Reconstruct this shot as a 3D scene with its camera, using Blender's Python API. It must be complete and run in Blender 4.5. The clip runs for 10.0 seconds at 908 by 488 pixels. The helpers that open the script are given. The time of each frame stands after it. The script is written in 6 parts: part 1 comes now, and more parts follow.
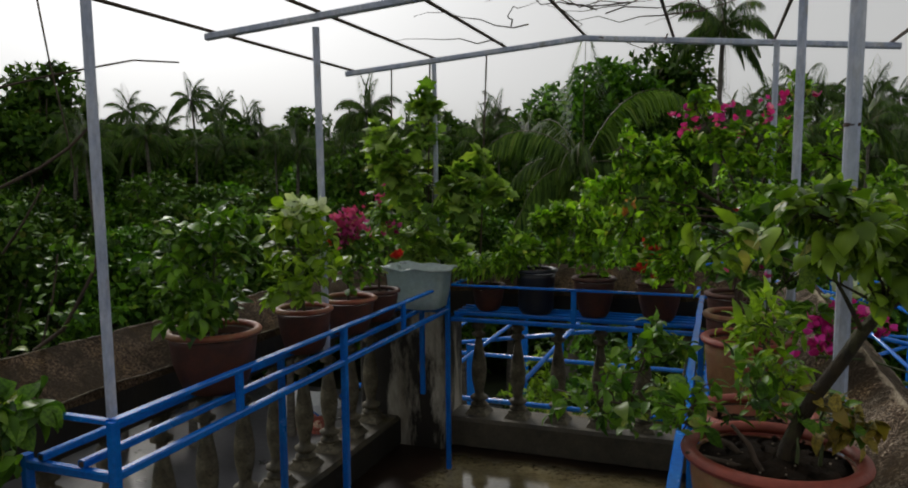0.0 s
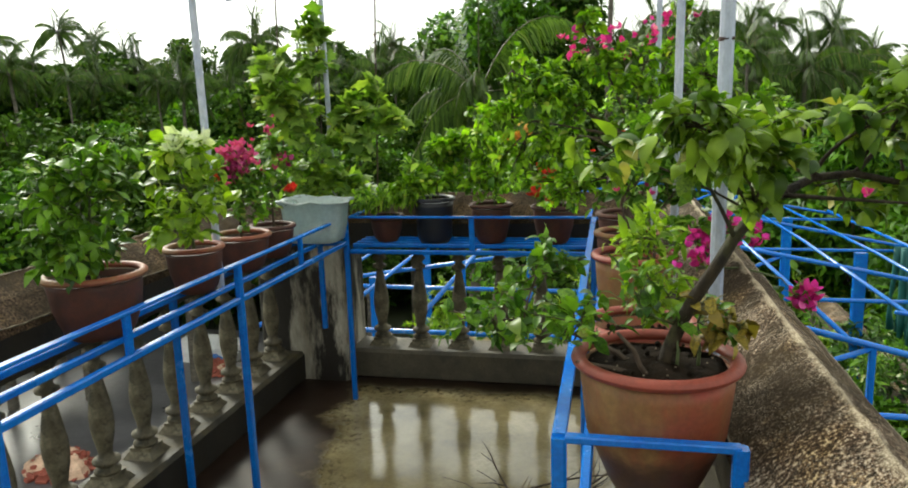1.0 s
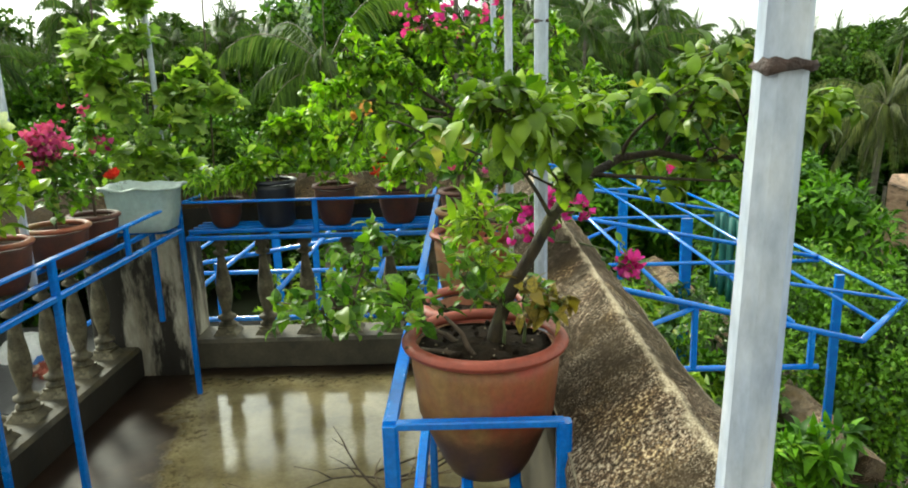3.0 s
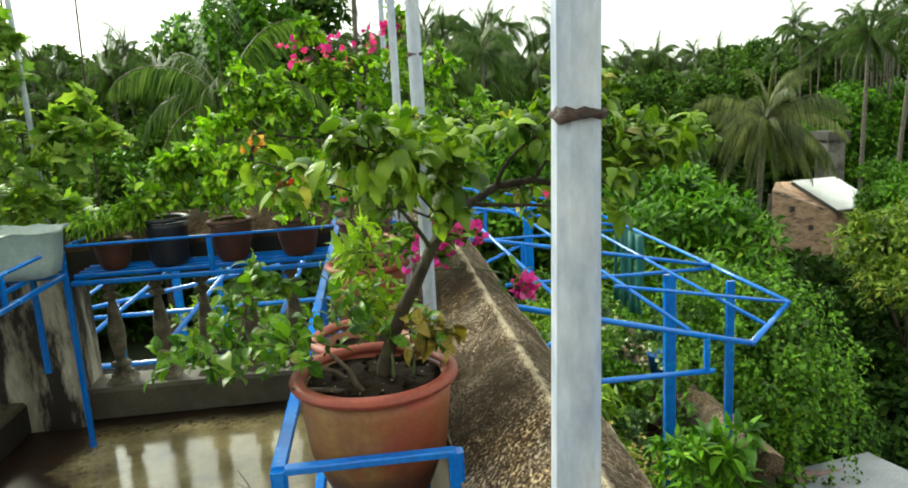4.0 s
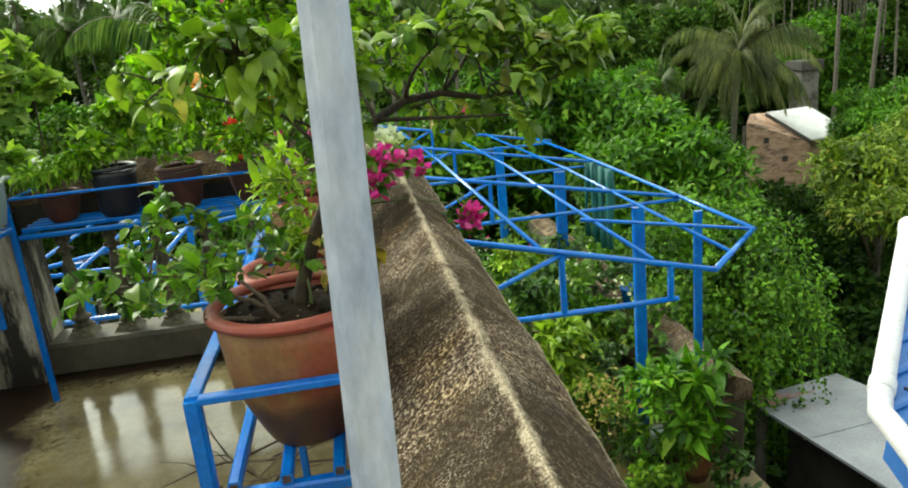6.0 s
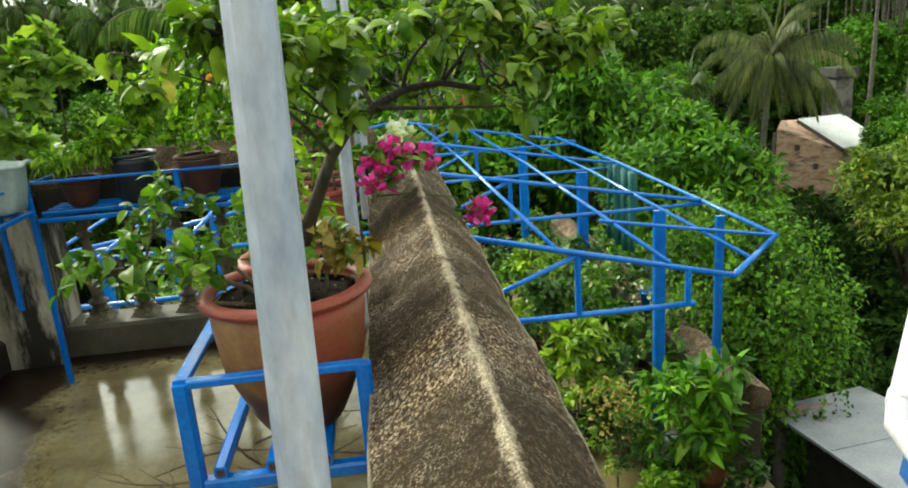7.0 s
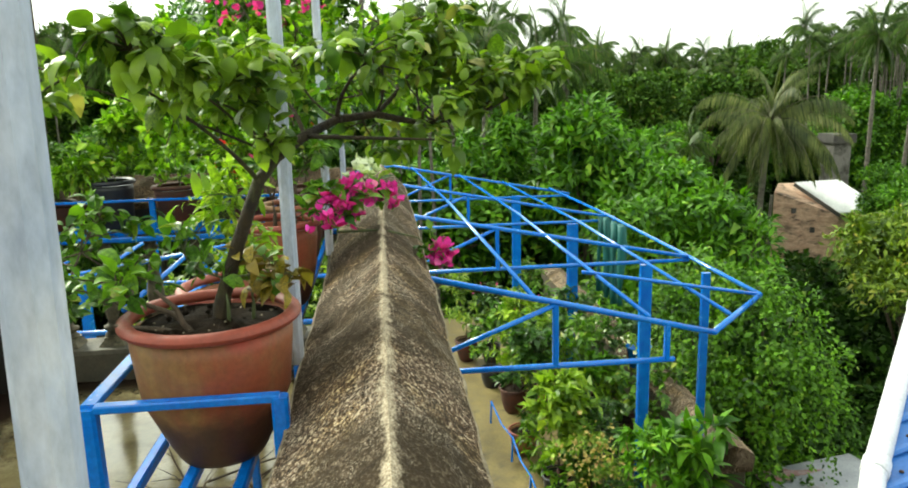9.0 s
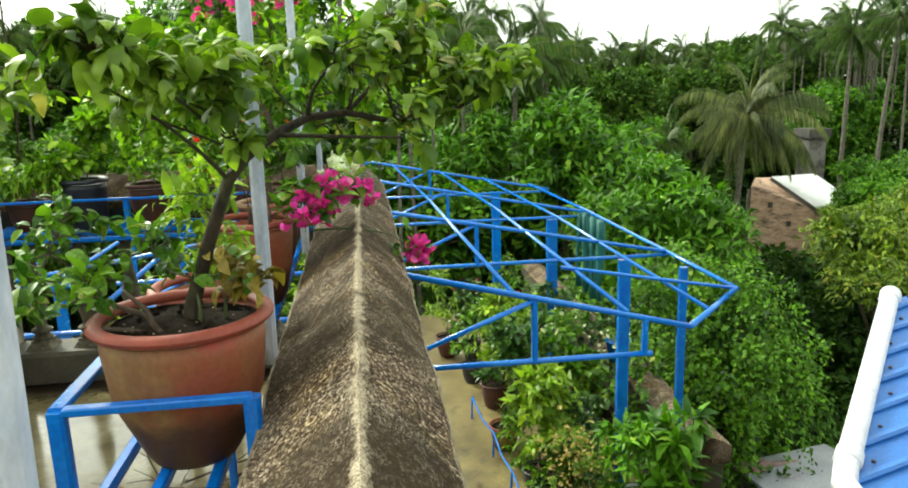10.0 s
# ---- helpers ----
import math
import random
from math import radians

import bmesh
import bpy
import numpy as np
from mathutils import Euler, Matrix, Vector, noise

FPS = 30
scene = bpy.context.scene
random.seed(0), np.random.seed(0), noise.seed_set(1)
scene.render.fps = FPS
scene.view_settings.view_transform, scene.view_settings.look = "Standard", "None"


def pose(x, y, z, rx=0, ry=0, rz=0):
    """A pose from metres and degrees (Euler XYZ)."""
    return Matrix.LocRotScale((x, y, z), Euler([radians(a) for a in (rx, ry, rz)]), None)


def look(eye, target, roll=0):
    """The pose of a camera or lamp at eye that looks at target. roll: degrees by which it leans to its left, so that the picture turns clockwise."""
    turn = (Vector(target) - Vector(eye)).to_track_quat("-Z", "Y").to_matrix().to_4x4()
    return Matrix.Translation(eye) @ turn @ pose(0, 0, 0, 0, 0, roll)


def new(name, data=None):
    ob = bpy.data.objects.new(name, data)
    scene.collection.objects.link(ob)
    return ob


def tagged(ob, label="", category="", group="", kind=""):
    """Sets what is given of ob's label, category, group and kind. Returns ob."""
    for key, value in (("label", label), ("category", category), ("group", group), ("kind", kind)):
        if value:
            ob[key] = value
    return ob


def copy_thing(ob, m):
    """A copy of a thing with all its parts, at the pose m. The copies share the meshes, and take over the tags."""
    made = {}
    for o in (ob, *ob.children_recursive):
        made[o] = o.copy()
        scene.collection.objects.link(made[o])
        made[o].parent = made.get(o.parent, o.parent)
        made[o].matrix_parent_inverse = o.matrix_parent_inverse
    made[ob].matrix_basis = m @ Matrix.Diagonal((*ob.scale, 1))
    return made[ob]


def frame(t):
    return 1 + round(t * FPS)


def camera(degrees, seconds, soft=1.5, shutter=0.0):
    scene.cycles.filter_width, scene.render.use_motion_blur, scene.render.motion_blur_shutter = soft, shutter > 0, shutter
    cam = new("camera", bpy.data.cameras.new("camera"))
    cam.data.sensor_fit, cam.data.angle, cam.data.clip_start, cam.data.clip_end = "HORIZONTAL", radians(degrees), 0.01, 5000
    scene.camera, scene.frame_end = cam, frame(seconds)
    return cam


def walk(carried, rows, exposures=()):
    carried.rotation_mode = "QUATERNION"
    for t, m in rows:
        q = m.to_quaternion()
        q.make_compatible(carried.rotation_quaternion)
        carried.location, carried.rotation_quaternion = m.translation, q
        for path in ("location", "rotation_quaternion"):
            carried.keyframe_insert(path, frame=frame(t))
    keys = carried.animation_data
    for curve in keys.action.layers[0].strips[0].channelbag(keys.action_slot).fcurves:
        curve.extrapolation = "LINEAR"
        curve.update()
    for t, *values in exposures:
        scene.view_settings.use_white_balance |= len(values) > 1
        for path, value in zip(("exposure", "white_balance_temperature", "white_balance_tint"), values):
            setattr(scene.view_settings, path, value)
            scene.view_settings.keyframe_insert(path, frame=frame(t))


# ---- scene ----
cam = camera(63.9, 10.0, 1.9)
PATH = [
    (0, (0.127, 0.043, 1.66), (-0.557, 1.913, 1.472), -0.5),
    (0.5, (0.13, 0.059, 1.646), (-0.416, 1.961, 1.358), -0.7),
    (1, (0.143, 0.065, 1.638), (-0.28, 1.984, 1.264), -1.8),
    (1.5, (0.159, 0.068, 1.64), (-0.072, 2.008, 1.209), -1.9),
    (2, (0.172, 0.086, 1.638), (0.038, 2.025, 1.166), -2.4),
    (2.2, (0.168, 0.077, 1.642), (0.041, 2.016, 1.168), -2.3),
    (3.3, (0.219, 0.112, 1.653), (0.248, 2.07, 1.246), -2.2),
    (3.5, (0.231, 0.11, 1.659), (0.312, 2.073, 1.285), -2.7),
    (4, (0.255, 0.107, 1.661), (0.461, 2.057, 1.265), -3.4),
    (4.5, (0.278, 0.113, 1.644), (0.587, 2.031, 1.169), -3.7),
    (5, (0.303, 0.12, 1.626), (0.668, 2.011, 1.086), -4.3),
    (5.5, (0.337, 0.119, 1.611), (0.647, 2.018, 1.065), -5.0),
    (6.8, (0.418, 0.119, 1.576), (0.589, 2.038, 1.04), -5.1),
    (7, (0.425, 0.122, 1.575), (0.601, 2.039, 1.035), -4.3),
    (7.5, (0.461, 0.121, 1.555), (0.632, 2.047, 1.044), -2.8),
    (8, (0.504, 0.137, 1.525), (0.67, 2.054, 0.98), -1.4),
    (8.5, (0.529, 0.135, 1.538), (0.679, 2.081, 1.101), -0.6),
    (9, (0.545, 0.128, 1.542), (0.734, 2.076, 1.128), -1.6),
    (9.5, (0.555, 0.123, 1.544), (0.779, 2.072, 1.157), -1.8),
    (10, (0.56, 0.127, 1.545), (0.8, 2.066, 1.119), -1.7),
]
EXPOSURES = [(0.0, -1.06, 6350, 10), (0.3, -0.60, 6400, 8), (0.6, -0.02, 6500, 4), (0.9, 0.34, 6600, 1), (1.3, 0.68, 6650, -3), (2.2, 0.80, 6700, -7), (4.0, 0.75, 6700, -7), (5.0, 0.67, 6700, -7), (7.0, 0.67, 6700, -7), (9.0, 0.92, 6700, -7), (10.0, 0.90, 6700, -7)]
walk(cam, [(t, look(eye, target, roll)) for t, eye, target, roll in PATH], EXPOSURES)

# ---- sky and sun: a bright overcast afternoon ----
SUN_UP, SUN_ROUND = radians(34), radians(318)
world = bpy.data.worlds.new("overcast_sky")
scene.world = world
world.use_nodes = True
wn = world.node_tree
wn.nodes.clear()
sky = wn.nodes.new("ShaderNodeTexSky")
sky.sky_type, sky.sun_disc = "NISHITA", False
sky.sun_elevation, sky.sun_rotation = SUN_UP, SUN_ROUND
sky.air_density, sky.dust_density, sky.ozone_density = 1.0, 7.0, 0.5
grey = wn.nodes.new("ShaderNodeHueSaturation")
grey.inputs["Saturation"].default_value = 0.12
back = wn.nodes.new("ShaderNodeBackground")
back.inputs["Strength"].default_value = 0.135
wout = wn.nodes.new("ShaderNodeOutputWorld")
cloud = wn.nodes.new("ShaderNodeMix")
cloud.data_type = "RGBA"
cloud.inputs[0].default_value = 0.60
cloud.inputs[7].default_value = (11.0, 10.9, 10.5, 1)  # even cloud cover
wn.links.new(sky.outputs[0], grey.inputs["Color"])
wn.links.new(grey.outputs[0], cloud.inputs[6])
wn.links.new(cloud.outputs[2], back.inputs["Color"])
wn.links.new(back.outputs[0], wout.inputs["Surface"])
sun = new("sun", bpy.data.lights.new("sun", "SUN"))
sun.data.energy, sun.data.angle, sun.data.color = 2.4, radians(11), (1.0, 0.95, 0.86)
sun.matrix_world = look((0, 0, 30), (30 * math.cos(SUN_UP) * math.sin(SUN_ROUND) * -1, 30 * math.cos(SUN_UP) * math.cos(SUN_ROUND) * -1, 30 - 30 * math.sin(SUN_UP)))


# ---- materials ----
def shader(name):
    m = bpy.data.materials.new(name)
    m.use_nodes = True
    nt = m.node_tree
    bsdf = next(n for n in nt.nodes if n.type == "BSDF_PRINCIPLED")
    return m, nt, bsdf


def noise_node(nt, scale, detail=5.0, rough=0.6, stretch=(1, 1, 1), offset=0.0):
    co = nt.nodes.new("ShaderNodeTexCoord")
    mp = nt.nodes.new("ShaderNodeMapping")
    mp.inputs["Scale"].default_value = stretch
    mp.inputs["Location"].default_value = (offset, offset * 1.7, offset * 0.6)
    n = nt.nodes.new("ShaderNodeTexNoise")
    n.inputs["Scale"].default_value, n.inputs["Detail"].default_value, n.inputs["Roughness"].default_value = scale, detail, rough
    nt.links.new(co.outputs["Object"], mp.inputs["Vector"])
    nt.links.new(mp.outputs["Vector"], n.inputs["Vector"])
    return n.outputs["Fac"]


def ramp(nt, fac, stops):
    r = nt.nodes.new("ShaderNodeValToRGB")
    while len(r.color_ramp.elements) < len(stops):
        r.color_ramp.elements.new(0.5)
    for e, (p, c) in zip(r.color_ramp.elements, stops):
        e.position, e.color = p, (*c, 1) if len(c) == 3 else c
    nt.links.new(fac, r.inputs["Fac"])
    return r.outputs["Color"]


def mix(nt, fac, a, b, mode="MIX"):
    n = nt.nodes.new("ShaderNodeMix")
    n.data_type, n.blend_type = "RGBA", mode
    for key, val in (("Factor", fac), ("A", a), ("B", b)):
        sock = next(s for s in n.inputs if s.name == key and (s.type == "RGBA" or (key == "Factor" and s.type == "VALUE")))
        if isinstance(val, bpy.types.NodeSocket):
            nt.links.new(val, sock)
        elif key == "Factor":
            sock.default_value = val
        else:
            sock.default_value = (*val, 1)
    return next(s for s in n.outputs if s.type == "RGBA")


def bump(nt, bsdf, fac, strength, distance):
    b = nt.nodes.new("ShaderNodeBump")
    b.inputs["Strength"].default_value, b.inputs["Distance"].default_value = strength, distance
    nt.links.new(fac, b.inputs["Height"])
    nt.links.new(b.outputs["Normal"], bsdf.inputs["Normal"])


WET = 0.62  # everything has been rained on and is darker than when dry


def surface(name, stops, scale=6.0, rough=(0.6, 0.85), metal=0.0, fine=60.0, relief=0.3, depth=0.004, stretch=(1, 1, 1), stain=None, stain_scale=2.0, stain_at=(0.5, 0.62), damp=True):
    """A solid surface: colour ramp over coarse noise, a second finer grain, optional stains with shapes of their own, and relief."""
    m, nt, bsdf = shader(name)
    if damp:
        stops = [(p, tuple(v * WET for v in q)) for p, q in stops]
        stain = tuple(v * WET for v in stain) if stain else None
    coarse = noise_node(nt, scale, 6, 0.65, stretch)
    grain = noise_node(nt, fine, 4, 0.7, stretch, 3.1)
    col = ramp(nt, coarse, stops)
    dark = ramp(nt, grain, [(0.3, (0.62, 0.62, 0.62)), (0.7, (1.25, 1.25, 1.25))])
    col = mix(nt, 0.55, col, mix(nt, 1.0, col, dark, "MULTIPLY"))
    if stain:
        spots = ramp(nt, noise_node(nt, stain_scale, 8, 0.7, stretch, 7.7), [(stain_at[0], (0, 0, 0)), (stain_at[1], (1, 1, 1))])
        col = mix(nt, spots, col, stain)
    nt.links.new(col, bsdf.inputs["Base Color"])
    rr = nt.nodes.new("ShaderNodeMapRange")
    rr.inputs["To Min"].default_value, rr.inputs["To Max"].default_value = rough
    rr.inputs["From Min"].default_value, rr.inputs["From Max"].default_value = 0.3, 0.7
    nt.links.new(coarse, rr.inputs["Value"])
    nt.links.new(rr.outputs[0], bsdf.inputs["Roughness"])
    bsdf.inputs["Metallic"].default_value = metal
    if relief:
        bump(nt, bsdf, grain, relief, depth)
    return m


def leafy(name, dark, light, tip=None, gloss=0.45, passing=0.3, clump=9.0, swing=0.45):
    """Leaves: each one takes its own tone between dark and light, a few turn to tip, older and younger sprays differ; light passes through them."""
    m, nt, bsdf = shader(name)
    dark, light, tip = [(q[0] * WET * 0.95, q[1] * WET, q[2] * WET * 0.8) if q else None for q in (dark, light, tip)]
    geo, info = nt.nodes.new("ShaderNodeNewGeometry"), nt.nodes.new("ShaderNodeObjectInfo")
    add = nt.nodes.new("ShaderNodeMath")
    nt.links.new(geo.outputs["Random Per Island"], add.inputs[0])
    nt.links.new(info.outputs["Random"], add.inputs[1])
    frac = nt.nodes.new("ShaderNodeMath")
    frac.operation = "FRACT"
    nt.links.new(add.outputs[0], frac.inputs[0])
    stops = [(0.0, dark), (0.8, light)] + ([(0.93, light), (1.0, tip)] if tip else [])
    col = ramp(nt, frac.outputs[0], stops)
    vein = noise_node(nt, 40, 3, 0.6)
    col = mix(nt, 0.35, col, mix(nt, 1.0, col, ramp(nt, vein, [(0.3, (0.55, 0.55, 0.55)), (0.7, (1.4, 1.4, 1.3))]), "MULTIPLY"))
    age = noise_node(nt, clump, 3, 0.55, (1, 1, 1), 5.3)
    col = mix(nt, 1.0, col, ramp(nt, age, [(0.34, (1 - swing, 1 - swing * 0.9, 1 - swing * 0.8)), (0.66, (1 + swing, 1 + swing * 0.85, 1 + swing * 0.3))]), "MULTIPLY")
    nt.links.new(col, bsdf.inputs["Base Color"])
    bsdf.inputs["Roughness"].default_value = gloss
    bsdf.inputs["Specular IOR Level"].default_value = 0.26
    tr = nt.nodes.new("ShaderNodeBsdfTranslucent")
    nt.links.new(mix(nt, 1.0, col, (1.3, 1.5, 0.5), "MULTIPLY"), tr.inputs["Color"])
    ms = nt.nodes.new("ShaderNodeMixShader")
    ms.inputs[0].default_value = passing
    out = next(n for n in nt.nodes if n.type == "OUTPUT_MATERIAL")
    nt.links.new(bsdf.outputs[0], ms.inputs[1])
    nt.links.new(tr.outputs[0], ms.inputs[2])
    nt.links.new(ms.outputs[0], out.inputs["Surface"])
    return m


BLUE = surface("blue_enamel_paint", [(0.3, (0.006, 0.17, 0.85)), (0.7, (0.012, 0.29, 1.0))], 9, (0.12, 0.30), 0, 90, 0.08, 0.002, stain=(0.10, 0.06, 0.05), stain_scale=14, stain_at=(0.70, 0.76))
ZINC = surface("galvanised_steel", [(0.32, (0.46, 0.54, 0.76)), (0.50, (0.68, 0.75, 0.93)), (0.68, (0.94, 0.96, 1.05))], 13, (0.32, 0.55), 0.08, 80, 0.10, 0.0012, (1, 1, 0.4), stain=(0.46, 0.43, 0.33), stain_scale=10, stain_at=(0.58, 0.72))
RUST = surface("rusty_weld", [(0.3, (0.03, 0.022, 0.024)), (0.7, (0.22, 0.14, 0.12))], 60, (0.7, 0.9), 0.2, 200, 0.8, 0.004)
CONCRETE = surface("weathered_concrete", [(0.25, (0.042, 0.035, 0.024)), (0.75, (0.21, 0.18, 0.125))], 5, (0.6, 0.85), 0, 70, 0.5, 0.006, stain=(0.05, 0.048, 0.04), stain_scale=4, stain_at=(0.55, 0.7))
PILLAR = surface("limewashed_concrete", [(0.35, (0.34, 0.30, 0.22)), (0.6, (0.82, 0.76, 0.64))], 5, (0.7, 0.9), 0, 50, 0.4, 0.005, (1, 1, 0.25), stain=(0.030, 0.024, 0.018), stain_scale=3.2, stain_at=(0.42, 0.50))
def wet_floor():
    """Screed under a film of rain: pale in the middle, dark reflections and shade painted along the kerbs, silt and
    leaf litter at their border.
    """
    m, nt, bsdf = shader("wet_concrete_floor")
    co = nt.nodes.new("ShaderNodeTexCoord")
    sep = nt.nodes.new("ShaderNodeSeparateXYZ")
    nt.links.new(co.outputs["Object"], sep.inputs[0])

    def calc(op, a, b):
        n = nt.nodes.new("ShaderNodeMath")
        n.operation = op
        for k, v in enumerate((a, b)):
            if isinstance(v, bpy.types.NodeSocket):
                nt.links.new(v, n.inputs[k])
            else:
                n.inputs[k].default_value = v
        return n.outputs[0]

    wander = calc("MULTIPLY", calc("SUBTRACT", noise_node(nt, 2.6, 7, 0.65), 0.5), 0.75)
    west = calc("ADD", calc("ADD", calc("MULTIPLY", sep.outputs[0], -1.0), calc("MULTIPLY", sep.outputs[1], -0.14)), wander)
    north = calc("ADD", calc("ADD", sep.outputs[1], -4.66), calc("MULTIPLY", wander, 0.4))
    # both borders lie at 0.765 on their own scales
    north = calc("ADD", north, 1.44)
    # dark band painted where the floor mirrors the dark balustrade and lies shaded
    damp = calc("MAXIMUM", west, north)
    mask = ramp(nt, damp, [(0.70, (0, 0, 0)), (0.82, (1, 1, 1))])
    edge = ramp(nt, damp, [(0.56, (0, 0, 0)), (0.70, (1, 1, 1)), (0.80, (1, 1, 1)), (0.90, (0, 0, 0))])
    body = noise_node(nt, 3.2, 7, 0.6, (1, 1, 1), 1.7)
    col = ramp(nt, body, [(0.32, (0.115, 0.092, 0.042)), (0.5, (0.22, 0.18, 0.092)), (0.68, (0.32, 0.27, 0.16))])
    grain = noise_node(nt, 55, 5, 0.7, (1, 1, 1), 3.1)
    col = mix(nt, 0.5, col, mix(nt, 1.0, col, ramp(nt, grain, [(0.3, (0.6, 0.58, 0.55)), (0.7, (1.25, 1.25, 1.2))]), "MULTIPLY"))
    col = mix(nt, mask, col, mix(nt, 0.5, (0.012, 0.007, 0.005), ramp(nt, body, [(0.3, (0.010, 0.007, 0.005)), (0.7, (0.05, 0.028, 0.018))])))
    litter = ramp(nt, noise_node(nt, 26, 6, 0.75, (1, 1, 1), 8.2), [(0.50, (0, 0, 0)), (0.60, (0.85, 0.85, 0.85))])
    col = mix(nt, mix(nt, 1.0, litter, edge, "MULTIPLY"), col, (0.05, 0.032, 0.012))
    nt.links.new(col, bsdf.inputs["Base Color"])
    film = nt.nodes.new("ShaderNodeMapRange")
    film.inputs["From Min"].default_value, film.inputs["From Max"].default_value = 0.45, 0.72
    film.inputs["To Min"].default_value, film.inputs["To Max"].default_value = 0.09, 0.22
    nt.links.new(noise_node(nt, 4.5, 6, 0.6, (1, 1, 1), 12.0), film.inputs["Value"])
    band_rough = calc("MULTIPLY", mask, 0.30)  # the painted dark band is also rougher and mirrors less
    nt.links.new(calc("ADD", film.outputs[0], band_rough), bsdf.inputs["Roughness"])
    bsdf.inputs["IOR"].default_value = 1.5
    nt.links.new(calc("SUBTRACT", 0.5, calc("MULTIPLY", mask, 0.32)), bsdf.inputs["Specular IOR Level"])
    bump(nt, bsdf, noise_node(nt, 7, 3, 0.5, (1, 1, 1), 4.0), 0.05, 0.01)
    return m


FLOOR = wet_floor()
SOIL = surface("potting_soil", [(0.3, (0.012, 0.008, 0.005)), (0.7, (0.060, 0.040, 0.026))], 30, (0.85, 0.98), 0, 160, 1.0, 0.012)
def terracotta():
    """Old clay: chalky olive bloom on the upper wall, a red dab or two, a darker foot below an uneven line."""
    m, nt, bsdf = shader("terracotta")
    co = nt.nodes.new("ShaderNodeTexCoord")
    sep = nt.nodes.new("ShaderNodeSeparateXYZ")
    nt.links.new(co.outputs["Object"], sep.inputs[0])
    foot_line = nt.nodes.new("ShaderNodeMath")
    foot_line.operation = "MULTIPLY_ADD"
    nt.links.new(noise_node(nt, 9, 5, 0.6), foot_line.inputs[0])
    foot_line.inputs[1].default_value = -0.11
    nt.links.new(sep.outputs[2], foot_line.inputs[2])
    coarse, grain = noise_node(nt, 6, 6, 0.65, (1, 1, 0.7), 2.2), noise_node(nt, 80, 5, 0.7, (1, 1, 1), 3.1)
    col = ramp(nt, coarse, [(0.36, (0.22, 0.042, 0.018)), (0.50, (0.23, 0.062, 0.027)), (0.64, (0.21, 0.090, 0.040))])
    bloom = ramp(nt, noise_node(nt, 3.6, 7, 0.65, (1, 1, 0.35), 6.4), [(0.46, (0, 0, 0)), (0.56, (0.65, 0.65, 0.65))])
    col = mix(nt, bloom, col, ramp(nt, coarse, [(0.4, (0.090, 0.072, 0.030)), (0.6, (0.26, 0.165, 0.055))]))
    dab = ramp(nt, noise_node(nt, 5.2, 2, 0.5, (1, 1, 1), 17.0), [(0.66, (0, 0, 0)), (0.74, (0.9, 0.9, 0.9))])
    col = mix(nt, dab, col, (0.34, 0.018, 0.020))
    # colour darkens by height below an uneven line near the foot
    dark_foot = ramp(nt, foot_line.outputs[0], [(0.025, (1, 1, 1)), (0.065, (0, 0, 0))])
    col = mix(nt, dark_foot, col, mix(nt, 0.82, col, (0.034, 0.013, 0.006)))
    col = mix(nt, 0.5, col, mix(nt, 1.0, col, ramp(nt, grain, [(0.3, (0.6, 0.6, 0.6)), (0.7, (1.3, 1.3, 1.25))]), "MULTIPLY"))
    nt.links.new(col, bsdf.inputs["Base Color"])
    rr = nt.nodes.new("ShaderNodeMapRange")
    rr.inputs["To Min"].default_value, rr.inputs["To Max"].default_value = 0.45, 0.75
    nt.links.new(coarse, rr.inputs["Value"])
    nt.links.new(rr.outputs[0], bsdf.inputs["Roughness"])
    bump(nt, bsdf, grain, 0.3, 0.003)
    return m


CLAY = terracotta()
RIM = surface("red_oxide_rim", [(0.3, (0.25, 0.042, 0.024)), (0.7, (0.44, 0.085, 0.05))], 8, (0.45, 0.65), 0, 90, 0.25, 0.003)
DARKCLAY = surface("damp_brown_clay", [(0.3, (0.035, 0.012, 0.008)), (0.7, (0.16, 0.045, 0.022))], 8, (0.6, 0.85), 0, 90, 0.25, 0.003)
SOIL.node_tree.nodes["Principled BSDF"].inputs["Specular IOR Level"].default_value = 0.1
BLACKPOT = surface("navy_black_plastic", [(0.3, (0.008, 0.010, 0.018)), (0.7, (0.018, 0.022, 0.038))], 8, (0.35, 0.55), 0, 90, 0.1, 0.002)
BARK = surface("brown_bark", [(0.3, (0.055, 0.038, 0.025)), (0.7, (0.17, 0.12, 0.08))], 25, (0.75, 0.95), 0, 140, 0.8, 0.006, (1, 1, 0.3))
MOSSBARK = surface("olive_mossy_bark", [(0.3, (0.014, 0.009, 0.006)), (0.7, (0.10, 0.07, 0.032))], 34, (0.7, 0.9), 0, 130, 1.0, 0.010, (1, 1, 0.45), stain=(0.11, 0.11, 0.035), stain_scale=9, stain_at=(0.55, 0.66))
RACHIS = surface("pale_palm_rib", [(0.3, (0.10, 0.11, 0.045)), (0.7, (0.24, 0.24, 0.11))], 6, (0.5, 0.7), 0, 60, 0.2, 0.004)
GREENSTEM = surface("green_stem", [(0.3, (0.07, 0.10, 0.03)), (0.7, (0.16, 0.20, 0.07))], 30, (0.5, 0.7), 0, 120, 0.2, 0.002)
